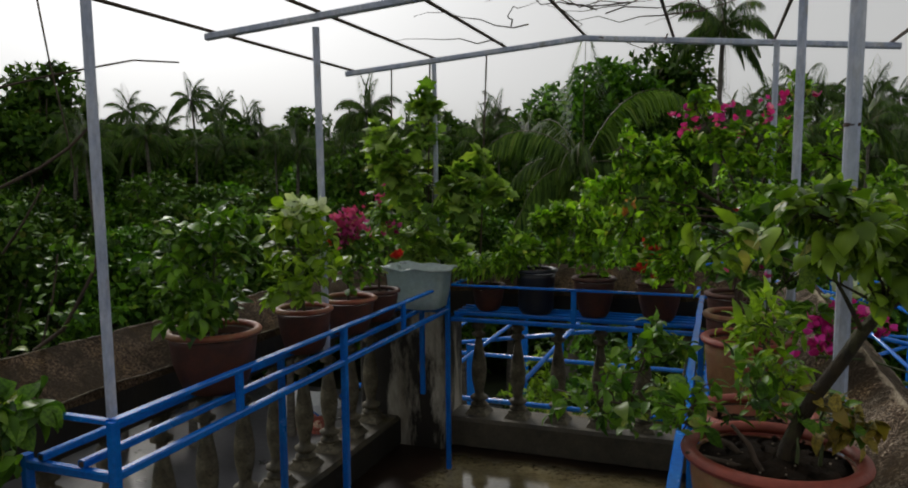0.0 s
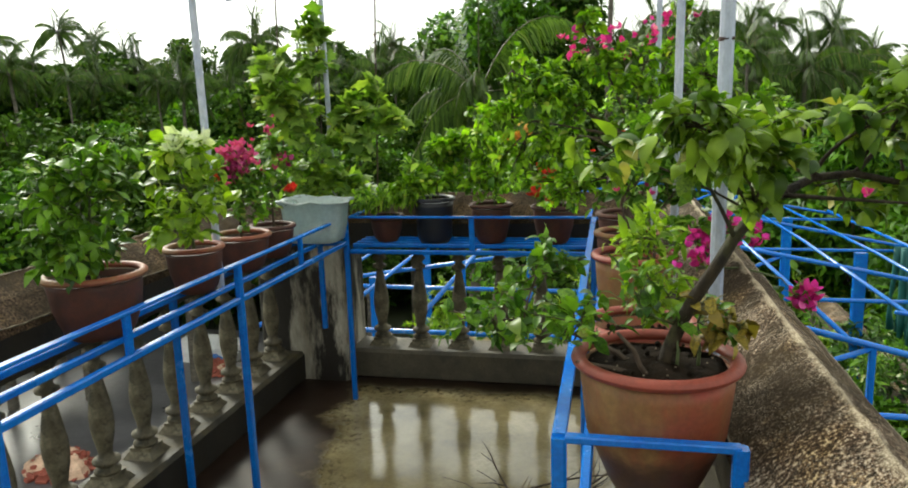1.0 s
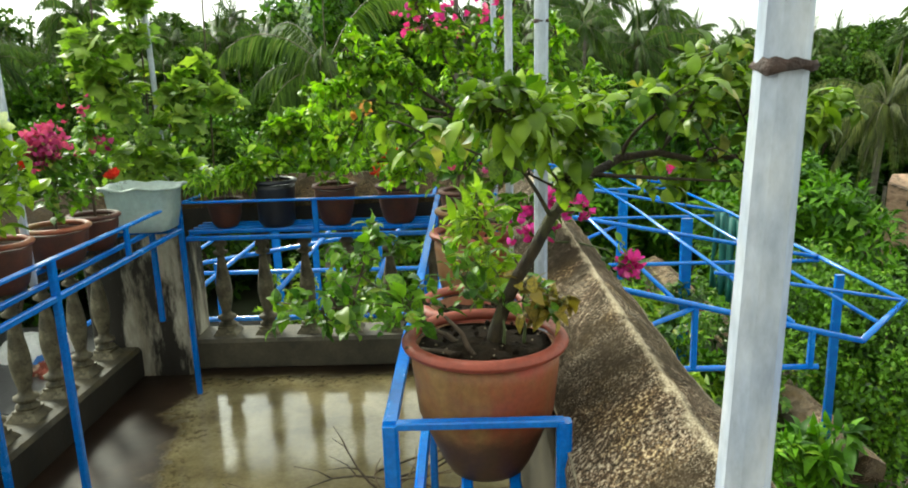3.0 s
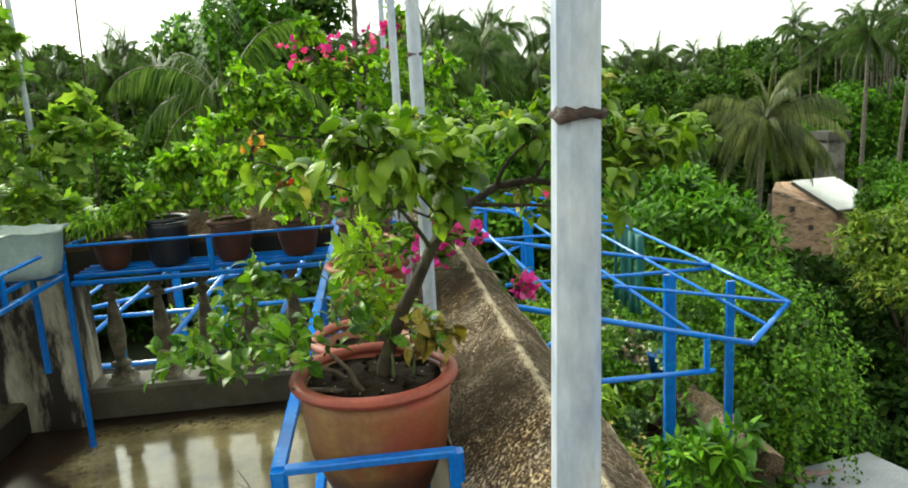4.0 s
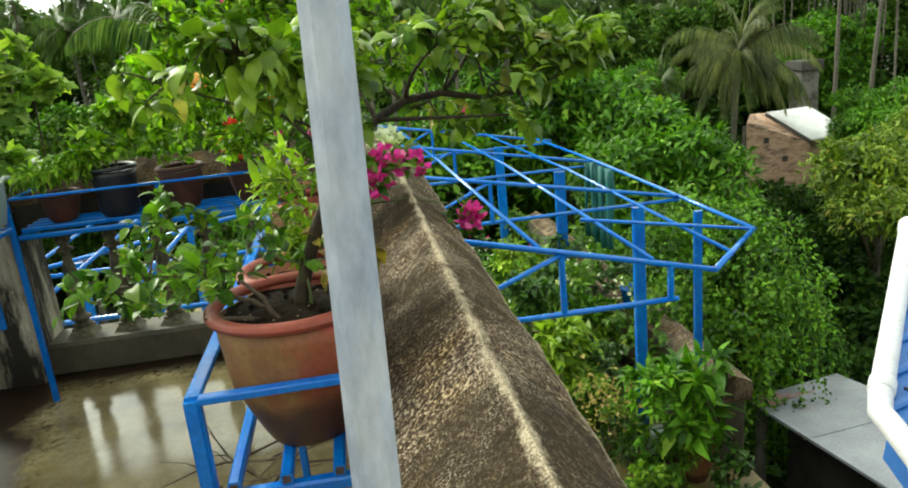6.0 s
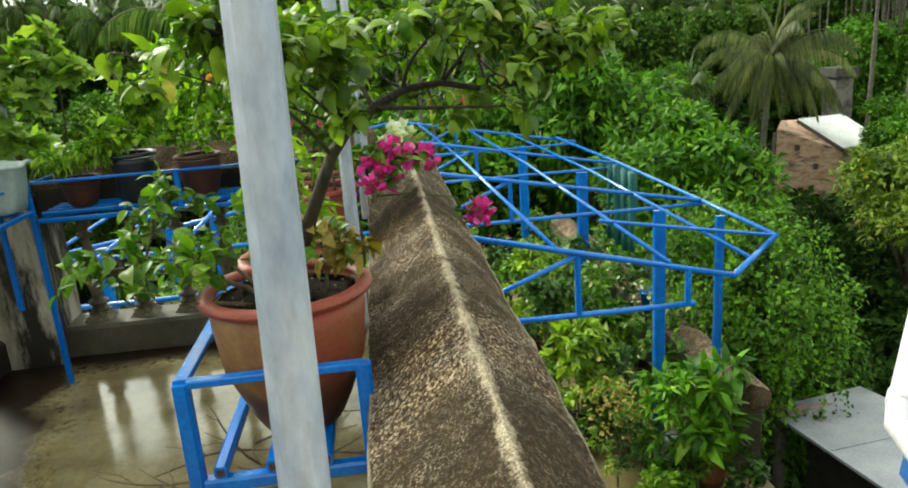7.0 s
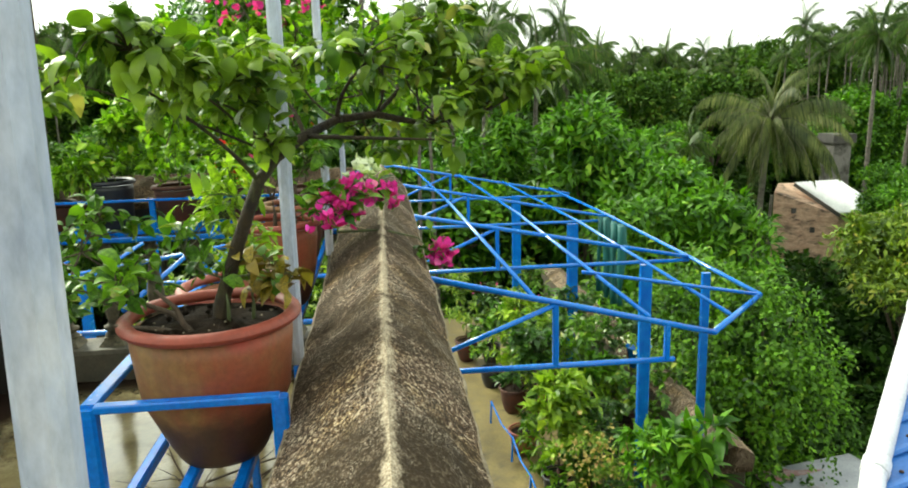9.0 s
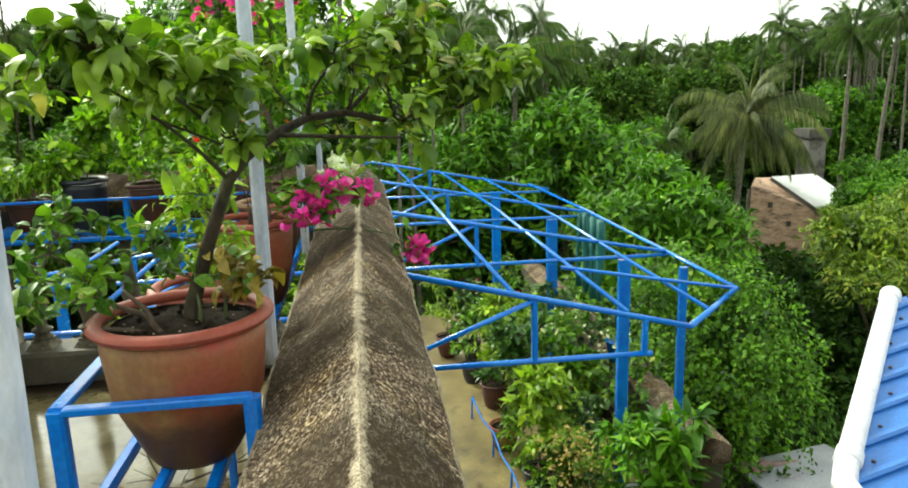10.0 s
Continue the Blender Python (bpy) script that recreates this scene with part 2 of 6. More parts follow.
TRUNK = surface("grey_palm_trunk", [(0.3, (0.10, 0.085, 0.07)), (0.7, (0.30, 0.27, 0.22))], 3, (0.8, 0.95), 0, 30, 0.8, 0.02, (1, 1, 3))
GROUND = surface("damp_earth_and_weeds", [(0.3, (0.020, 0.030, 0.012)), (0.55, (0.05, 0.065, 0.022)), (0.8, (0.12, 0.10, 0.065))], 0.35, (0.8, 0.98), 0, 6, 0.8, 0.05)
PLASTER = surface("stained_grey_plaster", [(0.3, (0.20, 0.19, 0.17)), (0.7, (0.38, 0.36, 0.33))], 1.2, (0.7, 0.9), 0, 30, 0.4, 0.006, stain=(0.09, 0.085, 0.07), stain_scale=1.1)
TERRACE = surface("ochre_terrace_screed", [(0.3, (0.19, 0.14, 0.055)), (0.7, (0.40, 0.31, 0.11))], 2.5, (0.4, 0.75), 0, 40, 0.3, 0.004, stain=(0.10, 0.075, 0.04), stain_scale=2.3, stain_at=(0.55, 0.7))
TINGREY = surface("dull_grey_sheet", [(0.3, (0.38, 0.40, 0.47)), (0.7, (0.62, 0.64, 0.71))], 1.6, (0.4, 0.65), 0.1, 30, 0.15, 0.004, stain=(0.30, 0.12, 0.10), stain_scale=1.6, stain_at=(0.60, 0.70))
REDRUST = surface("red_rust", [(0.35, (0.40, 0.10, 0.09)), (0.6, (0.55, 0.42, 0.44))], 9, (0.6, 0.85), 0, 60, 0.3, 0.004)
TINBLUE = surface("blue_coated_sheet", [(0.3, (0.03, 0.17, 0.62)), (0.7, (0.06, 0.27, 0.80))], 2, (0.35, 0.55), 0, 60, 0.1, 0.002)
TINWHITE = surface("bleached_tin", [(0.3, (0.55, 0.56, 0.58)), (0.7, (0.80, 0.81, 0.82))], 1.0, (0.4, 0.6), 0.1, 20, 0.2, 0.01, damp=False)
PVC = surface("white_pvc", [(0.3, (0.54, 0.54, 0.58)), (0.7, (0.68, 0.68, 0.71))], 6, (0.3, 0.45), 0, 60, 0.05, 0.001, damp=False)
BRICK = surface("weathered_red_brick", [(0.3, (0.42, 0.25, 0.17)), (0.7, (0.74, 0.52, 0.38))], 3, (0.8, 0.95), 0, 9, 0.6, 0.02, (1, 1, 2.2), stain=(0.13, 0.09, 0.07), stain_scale=1.5, damp=False)
REDBRICK = surface("loose_red_brick", [(0.3, (0.32, 0.07, 0.05)), (0.7, (0.62, 0.18, 0.12))], 4, (0.7, 0.9), 0, 40, 0.4, 0.004)
DARKWALL = surface("sooty_concrete", [(0.3, (0.07, 0.065, 0.06)), (0.7, (0.17, 0.16, 0.145))], 2, (0.8, 0.95), 0, 20, 0.4, 0.01)
NET = surface("teal_shade_net", [(0.3, (0.0, 0.09, 0.085)), (0.7, (0.01, 0.20, 0.18))], 20, (0.6, 0.8), 0, 80, 0.3, 0.004, (1, 1, 0.15))
STRAW = surface("dead_twigs", [(0.3, (0.16, 0.11, 0.06)), (0.7, (0.36, 0.27, 0.16))], 30, (0.8, 0.95), 0, 120, 0.3, 0.002)
WHITEBAG = surface("milky_plastic", [(0.3, (0.50, 0.62, 0.60)), (0.7, (0.74, 0.82, 0.80))], 5, (0.25, 0.45), 0, 40, 0.3, 0.004, damp=False)
WHITEBAG.node_tree.nodes["Principled BSDF"].inputs["Transmission Weight"].default_value = 0.6
CLOTH = surface("pale_rubbish", [(0.3, (0.74, 0.75, 0.78)), (0.7, (0.88, 0.88, 0.88))], 9, (0.6, 0.8), 0, 60, 0.3, 0.004, damp=False)


def mossy(name="mossy_coping", grit_share=1.0, crest=None):
    """The coping: pale mortar under dark lichen and yellow-brown moss, brushed in short strokes across its slopes."""
    m, nt, bsdf = shader(name)
    big, mid, fine = noise_node(nt, 3.0, 8, 0.72), noise_node(nt, 135, 4, 0.72, (1, 0.9, 1), 2.0), noise_node(nt, 280, 3, 0.7, (1, 1, 1), 4.0)
    pale = (0.15 + 0.52 * grit_share, 0.105 + 0.445 * grit_share, 0.05 + 0.36 * grit_share)
    col = ramp(nt, mid, [(0.40, (0.018, 0.012, 0.007)), (0.49, (0.078, 0.048, 0.028)), (0.55, (0.18, 0.118, 0.076)), (0.62, pale)])
    col = mix(nt, ramp(nt, big, [(0.44, (0, 0, 0)), (0.53, (1, 1, 1))]), col, mix(nt, 0.86, col, (0.038, 0.026, 0.013)))
    gold = ramp(nt, noise_node(nt, 6, 6, 0.7, (1, 1, 1), 9.0), [(0.50, (0, 0, 0)), (0.62, (0.5, 0.5, 0.5))])
    col = mix(nt, gold, col, mix(nt, 1.0, col, (1.35, 1.22, 0.72), "MULTIPLY"))
    grit = ramp(nt, fine, [(0.55, (0, 0, 0)), (0.61, (0.9 * grit_share,) * 3)])
    patch = ramp(nt, noise_node(nt, 5.0, 8, 0.75, (1, 1, 1), 13.0), [(0.46, (0.05, 0.05, 0.05)), (0.58, (1, 1, 1))])
    col = mix(nt, mix(nt, 1.0, grit, patch, "MULTIPLY"), col, (0.62, 0.53, 0.42))
    streak = ramp(nt, noise_node(nt, 34, 7, 0.8, (0.3, 1, 0.3), 19.0), [(0.53, (0, 0, 0)), (0.63, (0.75, 0.75, 0.75))])
    col = mix(nt, streak, col, (0.026, 0.018, 0.010))
    if crest:  # the mortar shows bare and cracked along the ridge
        co = nt.nodes.new("ShaderNodeTexCoord")
        sep = nt.nodes.new("ShaderNodeSeparateXYZ")
        nt.links.new(co.outputs["Object"], sep.inputs[0])
        value = sep.outputs[0]
        for op, k in (("SUBTRACT", crest), ("ABSOLUTE", 0.0), ("MULTIPLY", 16.0)):
            n = nt.nodes.new("ShaderNodeMath")
            n.operation = op
            nt.links.new(value, n.inputs[0])
            n.inputs[1].default_value = k
            value = n.outputs[0]
        n = nt.nodes.new("ShaderNodeMath")
        nt.links.new(value, n.inputs[0])
        nt.links.new(noise_node(nt, 22, 7, 0.75, (1, 0.6, 1), 27.0), n.inputs[1])
        bare = ramp(nt, n.outputs[0], [(0.54, (0.95, 0.95, 0.95)), (0.70, (0, 0, 0))])
        col = mix(nt, bare, col, ramp(nt, fine, [(0.36, (0.16, 0.12, 0.08)), (0.52, (0.52, 0.43, 0.31)), (0.64, (0.72, 0.62, 0.47))]))
    nt.links.new(col, bsdf.inputs["Base Color"])
    bsdf.inputs["Roughness"].default_value = 0.92
    bsdf.inputs["Specular IOR Level"].default_value = 0.15
    h = nt.nodes.new("ShaderNodeMath")
    nt.links.new(mid, h.inputs[0])
    nt.links.new(fine, h.inputs[1])
    bump(nt, bsdf, h.outputs[0], 0.8, 0.008)
    return m


MOSS = mossy()
WORNMOSS = mossy("worn_mossy_coping", 1.0, 0.539)
BROWNMOSS = mossy("brown_moss_coping", 0.1)
# near-black for the coping sides: grime and shade together in one colour
DARKSIDE = surface("near_black_side", [(0.3, (0.010, 0.008, 0.005)), (0.7, (0.05, 0.04, 0.025))], 7, (0.6, 0.85), 0, 60, 0.5, 0.006, (1, 1, 0.5))
DARKMOSS = surface("mossy_grey_concrete", [(0.32, (0.075, 0.062, 0.036)), (0.5, (0.21, 0.18, 0.115)), (0.7, (0.42, 0.37, 0.26))], 11, (0.6, 0.9), 0, 70, 0.6, 0.007, stain=(0.030, 0.028, 0.013), stain_scale=9, stain_at=(0.51, 0.63))
YARD = surface("wet_grey_yard", [(0.3, (0.080, 0.078, 0.084)), (0.7, (0.20, 0.195, 0.21))], 0.5, (0.25, 0.5), 0, 6, 0.3, 0.01)
CREST = surface("bare_mortar_crest", [(0.3, (0.20, 0.15, 0.09)), (0.7, (0.56, 0.48, 0.34))], 30, (0.7, 0.9), 0, 140, 0.8, 0.006, stain=(0.09, 0.07, 0.045), stain_scale=16, stain_at=(0.5, 0.66))

LEAF_BONSAI = leafy("bonsai_leaf", (0.05, 0.125, 0.018), (0.34, 0.50, 0.07), (0.58, 0.50, 0.22), 0.36, 0.3, 11.0, 0.55)
LEAF_BOUGAIN = leafy("bougainvillea_leaf", (0.07, 0.19, 0.014), (0.45, 0.74, 0.07), (0.66, 0.70, 0.16), 0.42, 0.38, 7.0, 0.5)
LEAF_DEEP = leafy("deep_green_leaf", (0.022, 0.07, 0.016), (0.11, 0.24, 0.05), (0.18, 0.3, 0.07), 0.35, 0.15)
LEAF_LIME = leafy("lime_leaf", (0.08, 0.18, 0.014), (0.27, 0.45, 0.04), (0.46, 0.52, 0.1), 0.45, 0.35)
LEAF_MID = leafy("mid_green_leaf", (0.035, 0.11, 0.014), (0.24, 0.45, 0.055), (0.42, 0.46, 0.10), 0.40, 0.28)
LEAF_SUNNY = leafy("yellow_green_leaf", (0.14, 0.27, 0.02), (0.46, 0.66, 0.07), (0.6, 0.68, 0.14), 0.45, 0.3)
LEAF_BRONZE = leafy("bronze_leaf", (0.16, 0.10, 0.03), (0.46, 0.34, 0.08), None, 0.5, 0.15)
LEAF_CLIMB = leafy("gourd_leaf", (0.15, 0.28, 0.055), (0.42, 0.58, 0.15), (0.78, 0.80, 0.24), 0.5, 0.45, 5.0, 0.4)
LEAF_OLIVE = leafy("olive_tree_leaf", (0.045, 0.10, 0.012), (0.30, 0.42, 0.05), (0.56, 0.46, 0.12), 0.55, 0.25, clump=1.3)
# darker copy of the tree leaf: shade below the trees put into its colour
LEAF_SHADED = leafy("shaded_thicket_leaf", (0.010, 0.030, 0.005), (0.05, 0.115, 0.016), (0.12, 0.16, 0.04), 0.65, 0.12, clump=1.3, swing=0.55)
LEAF_TREE = leafy("tree_leaf", (0.02, 0.06, 0.010), (0.135, 0.26, 0.04), (0.2, 0.22, 0.06), 0.62, 0.15, clump=1.1)
LEAF_BRIGHT = leafy("bright_tree_leaf", (0.025, 0.10, 0.008), (0.21, 0.47, 0.036), (0.38, 0.55, 0.07), 0.5, 0.25, clump=1.1)
LEAF_CREEP = leafy("creeper_leaf", (0.016, 0.06, 0.006), (0.22, 0.47, 0.04), (0.36, 0.50, 0.08), 0.6, 0.18, clump=1.6, swing=0.6)
FROND = leafy("palm_frond", (0.025, 0.065, 0.016), (0.13, 0.22, 0.055), (0.22, 0.20, 0.09), 0.42, 0.18, clump=1.1)
FROND_FRESH = leafy("fresh_palm_frond", (0.035, 0.085, 0.02), (0.17, 0.28, 0.06), (0.30, 0.36, 0.12), 0.4, 0.25, clump=1.1)
FROND_DRY = leafy("dry_palm_frond", (0.05, 0.08, 0.03), (0.26, 0.30, 0.13), (0.44, 0.40, 0.24), 0.5, 0.2, clump=1.1)
PINK = leafy("magenta_bract", (0.85, 0.02, 0.50), (1.25, 0.08, 0.95), (1.3, 0.36, 0.9), 0.6, 0.3, swing=0.15)
ROSE = leafy("rose_bract", (0.40, 0.02, 0.20), (0.95, 0.12, 0.62), (1.1, 0.5, 0.75), 0.6, 0.3, swing=0.15)
RED = leafy("red_petal", (0.95, 0.02, 0.03), (1.25, 0.10, 0.09), None, 0.6, 0.25, swing=0.15)
ORANGE = leafy("apricot_petal", (1.1, 0.42, 0.16), (1.3, 0.75, 0.34), None, 0.6, 0.25, swing=0.15)
WHITE = leafy("white_petal", (1.0, 1.02, 0.95), (1.15, 1.15, 1.2), None, 0.6, 0.25, swing=0.15)
CREAM = leafy("cream_petal", (0.55, 0.36, 0.16), (0.85, 0.66, 0.36), (0.7, 0.32, 0.2), 0.6, 0.25, swing=0.15)
for far_leaf in (LEAF_TREE, LEAF_SHADED, FROND, FROND_FRESH):  # distant foliage is dull
    far_leaf.node_tree.nodes["Principled BSDF"].inputs["Specular IOR Level"].default_value = 0.1


# ---- building helpers ----
def V(*a):
    return Vector(a)


class Shape:
    """Collects vertices and faces of one mesh."""

    def __init__(self):
        self.v, self.f, self.m, self.s = [], [], [], []

    def add(self, verts, faces, mat=0, smooth=False):
        n = len(self.v)
        self.v += [tuple(p) for p in verts]
        self.f += [tuple(n + i for i in f) for f in faces]
        self.m += [mat] * len(faces)
        self.s += [smooth] * len(faces)
        return self

    def rings(self, rings, mat=0, smooth=True, caps=True):
        n = len(rings[0])
        faces = [(k * n + i, k * n + (i + 1) % n, (k + 1) * n + (i + 1) % n, (k + 1) * n + i) for k in range(len(rings) - 1) for i in range(n)]
        if caps:
            faces += [tuple(reversed(range(n))), tuple(range((len(rings) - 1) * n, len(rings) * n))]
        return self.add([p for r in rings for p in r], faces, mat, smooth)

    def bar(self, p, q, w, h=None, mat=0, cut=0.18, up=None):
        """A rectangular bar with eased edges from p to q."""
        p, q = Vector(p), Vector(q)
        h = h or w
        d = (q - p).normalized()
        u = Vector(up) if up else (V(0, 0, 1) if abs(d.z) < 0.9 else V(0, 1, 0))
        x = d.cross(u).normalized()
        y = x.cross(d)
        c = min(w, h) * cut
        sec = [(w / 2 - c, -h / 2), (w / 2, -h / 2 + c), (w / 2, h / 2 - c), (w / 2 - c, h / 2), (-w / 2 + c, h / 2), (-w / 2, h / 2 - c), (-w / 2, -h / 2 + c), (-w / 2 + c, -h / 2)]
        return self.rings([[e + x * a + y * b for a, b in sec] for e in (p, q)], mat, False)

    def block(self, lo, hi, mat=0, cut=0.01):
        (a, b, c), (d, e, f) = lo, hi
        mid = ((a + d) / 2, (b + e) / 2)
        return self.bar((mid[0], mid[1], c), (mid[0], mid[1], f), d - a, e - b, mat, cut / min(d - a, e - b), up=(0, 1, 0))

    def tube(self, pts, rads, n=8, mat=0, caps=True):
        pts = [Vector(p) for p in pts]
        rads = [rads] * len(pts) if isinstance(rads, (int, float)) else rads
        rings, x = [], None
        for k, p in enumerate(pts):
            d = (pts[min(k + 1, len(pts) - 1)] - pts[max(k - 1, 0)]).normalized()
            if x is None:
                x = d.cross(V(0, 0, 1) if abs(d.z) < 0.9 else V(1, 0, 0)).normalized()
            else:
                x = (x - d * x.dot(d)).normalized()
            y = d.cross(x)
            rings.append([p + (x * math.cos(a) + y * math.sin(a)) * rads[k] for a in (2 * math.pi * i / n for i in range(n))])
        return self.rings(rings, mat, True, caps)

    def lathe(self, prof, n=28, mat=0, at=(0, 0, 0), wob=0.0, caps=True):
        rings = [[(at[0] + r * (1 + wob * math.sin(2 * a + 7 * z)) * math.cos(a), at[1] + r * (1 + wob * math.cos(3 * a + 5 * z)) * math.sin(a), at[2] + z) for a in (2 * math.pi * i / n for i in range(n))] for r, z in prof]
        return self.rings(rings, mat, True, caps)

    def data(self, name, mats):
        me = bpy.data.meshes.new(name)
        me.from_pydata(self.v, [], self.f)
        for m in mats:
            me.materials.append(m)
        me.polygons.foreach_set("material_index", self.m)
        me.polygons.foreach_set("use_smooth", self.s)
        me.update()
        return me


def part(name, shape, mats, parent=None, label="", at=None):
    """Links a Shape as one mesh object under a thing or a part."""
    mats = mats if isinstance(mats, (list, tuple)) else [mats]
    ob = new(name, shape.data(name, mats) if isinstance(shape, Shape) else shape)
    if parent:
        ob.parent = parent
    if at is not None:
        ob.matrix_basis = at if isinstance(at, Matrix) else Matrix.Translation(at)
    return tagged(ob, label)


def thing(name, label, category, at=(0, 0, 0), group="", kind=""):
    ob = new(name)
    ob.empty_display_size = 0.1
    ob.location = at
    return tagged(ob, label, category, group, kind)


# ---- leaves: templates along +y, facing +z ----
def blade(w, curl, cup, wide=0.38):
    """A leaf with a rounded outline, folded along its rib and bent along its length."""
    y = [0, 0.13, 0.34, 0.30 + wide * 0.85, 0.86, 1.0]
    half = [0, 0.62, 1.0, 0.90, 0.42, 0]
    z = [0, curl * 0.2, curl * 0.3, curl * 0.1, -curl * 0.5, -curl]
    v = [(0, y[k], z[k]) for k in range(6)]
    for sg in (-1, 1):
        v += [(sg * w * 0.5 * half[k], y[k], z[k] + cup * half[k]) for k in (1, 2, 3, 4)]
    f = [(0, 1, 6), (6, 1, 2, 7), (7, 2, 3, 8), (8, 3, 4, 9), (9, 4, 5), (0, 10, 1), (10, 11, 2, 1), (11, 12, 3, 2), (12, 13, 4, 3), (13, 5, 4)]
    return np.array(v), f


OVAL = [blade(0.54, 0.16, 0.08), blade(0.60, 0.26, 0.05), blade(0.48, 0.10, 0.11)]
SLIM = [blade(0.32, 0.25, 0.04), blade(0.36, 0.15, 0.06), blade(0.30, 0.32, 0.03)]
BROAD = [blade(0.85, 0.15, 0.06, 0.34), blade(0.92, 0.08, 0.10, 0.30), blade(0.80, 0.22, 0.08, 0.34)]
LEAFLET = [(np.array([(0, 0, 0), (-0.33, 0.5, 0.12), (0, 1.0, -0.1), (0.33, 0.5, 0.12)]), [(0, 3, 2, 1)]), (np.array([(0, 0, 0), (-0.27, 0.45, 0.05), (0, 1.0, -0.22), (0.27, 0.45, 0.05)]), [(0, 3, 2, 1)])]
OVAL_FAR = [(np.array([(0, 0, 0), (-0.3, 0.45, 0.1), (0, 0.5, 0.02), (0, 1.0, -0.15), (0.3, 0.45, 0.1)]), [(0, 2, 3, 1), (0, 4, 3, 2)]), (np.array([(0, 0, 0), (-0.26, 0.4, 0.06), (0, 0.5, 0.03), (0, 1.0, -0.25), (0.26, 0.4, 0.06)]), [(0, 2, 3, 1), (0, 4, 3, 2)])]
MANGO = [(np.array([(0, 0, 0), (-0.15, 0.42, 0.07), (0, 0.5, 0.02), (0, 1.0, -0.2), (0.15, 0.42, 0.07)]), [(0, 2, 3, 1), (0, 4, 3, 2)]), (np.array([(0, 0, 0), (-0.18, 0.45, 0.1), (0, 0.5, 0.02), (0, 1.0, -0.34), (0.18, 0.45, 0.1)]), [(0, 2, 3, 1), (0, 4, 3, 2)])]


def lobed(w, droop):
    """A five-lobed leaf with a short point."""
    ring = [(0.0, 0.0)] + [(w * r * math.sin(q), 0.42 - r * 0.58 * math.cos(q)) for q, r in ((0.5, 0.72), (0.95, 0.95), (1.35, 0.60), (1.85, 1.0), (2.35, 0.62), (math.pi, 1.0), (-2.35, 0.62), (-1.85, 1.0), (-1.35, 0.60), (-0.95, 0.95), (-0.5, 0.72))]
    v = [(0, 0.42, 0.06)] + [(x, y, -droop * (x * x + (y - 0.42) ** 2)) for x, y in ring]
    n = len(ring)
    return np.array(v), [(0, 1 + k, 1 + (k + 1) % n) for k in range(n)]


LOBED = [lobed(0.60, 0.3), lobed(0.54, 0.6), lobed(0.64, 0.1)]
LANCE = [blade(0.24, 0.35, 0.03), blade(0.28, 0.28, 0.04), blade(0.22, 0.42, 0.03)]


def frames(D, U):
    D = D / np.maximum(np.linalg.norm(D, axis=1, keepdims=True), 1e-6)
    X = np.cross(D, U)
    X /= np.maximum(np.linalg.norm(X, axis=1, keepdims=True), 1e-6)
    return np.stack([X, D, np.cross(X, D)], 2)


def scatter(shape, rng, P, D, U, S, blades, mat=0):
    """Adds a leaf at every P, along D, facing U, of length S."""
    F = frames(D, U)
    pick = rng.integers(0, len(blades), len(P))
    for k, (tv, tf) in enumerate(blades):
        i = np.nonzero(pick == k)[0]
        if not len(i):
            continue
        pts = (np.einsum("nij,vj->nvi", F[i], tv) * S[i][:, None, None] + P[i][:, None]).reshape(-1, 3)
        n0, nv = len(shape.v), len(tv)
        shape.v += list(map(tuple, pts.tolist()))
        for a in range(len(i)):
            shape.f += [tuple(n0 + a * nv + q for q in f) for f in tf]
        shape.m += [mat] * (len(i) * len(tf))
        shape.s += [True] * (len(i) * len(tf))


BLADE_MESH = {}


def blade_mesh(kind, blades, k, mat):
    key = (kind, k, mat.name)
    if key not in BLADE_MESH:
        BLADE_MESH[key] = Shape().add(blades[k][0].tolist(), blades[k][1], 0, True).data("leaf", [mat])
    return BLADE_MESH[key]


def curve(a, b, c, n=6):
    a, b, c = Vector(a), Vector(b), Vector(c)
    return [a * (1 - t) ** 2 + b * 2 * t * (1 - t) + c * t * t for t in (i / (n - 1) for i in range(n))]


def flower_mesh(name, mat, petals=5, cup=0.5, core=LEAF_LIME, layers=1):
    s = Shape()
    for lay in range(layers):
        for i in range(petals):
            a = 2 * math.pi * (i + 0.5 * lay) / petals
            tv, tf = blade(0.75, -0.12, 0.08)
            k = 1.0 - 0.28 * lay
            up = cup + 0.45 * lay
            for_axis = Matrix.Rotation(a, 3, "Z") @ Matrix.Rotation(up, 3, "X")
            s.add([for_axis @ (Vector(p) * k) for p in tv.tolist()], tf, 0, True)
    s.tube([(0, 0, -0.5), (0, 0, 0.05), (0, 0, 0.3)], [0.05, 0.08, 0.03], 5, 1)
    return s.data(name, [mat, core])


def crown_points(rng, crowns, n, shell=0.45):
    w = np.array([c[6] if len(c) > 6 else 1.0 for c in crowns])
    pick = rng.choice(len(crowns), n, p=w / w.sum())
    d = rng.normal(size=(n, 3))
    d /= np.linalg.norm(d, axis=1, keepdims=True)
    r = shell + (1 - shell) * rng.random(n) ** 0.6
    C = np.array([c[:6] for c in crowns])
    return C[pick, :3] + d * r[:, None] * C[pick, 3:6], d


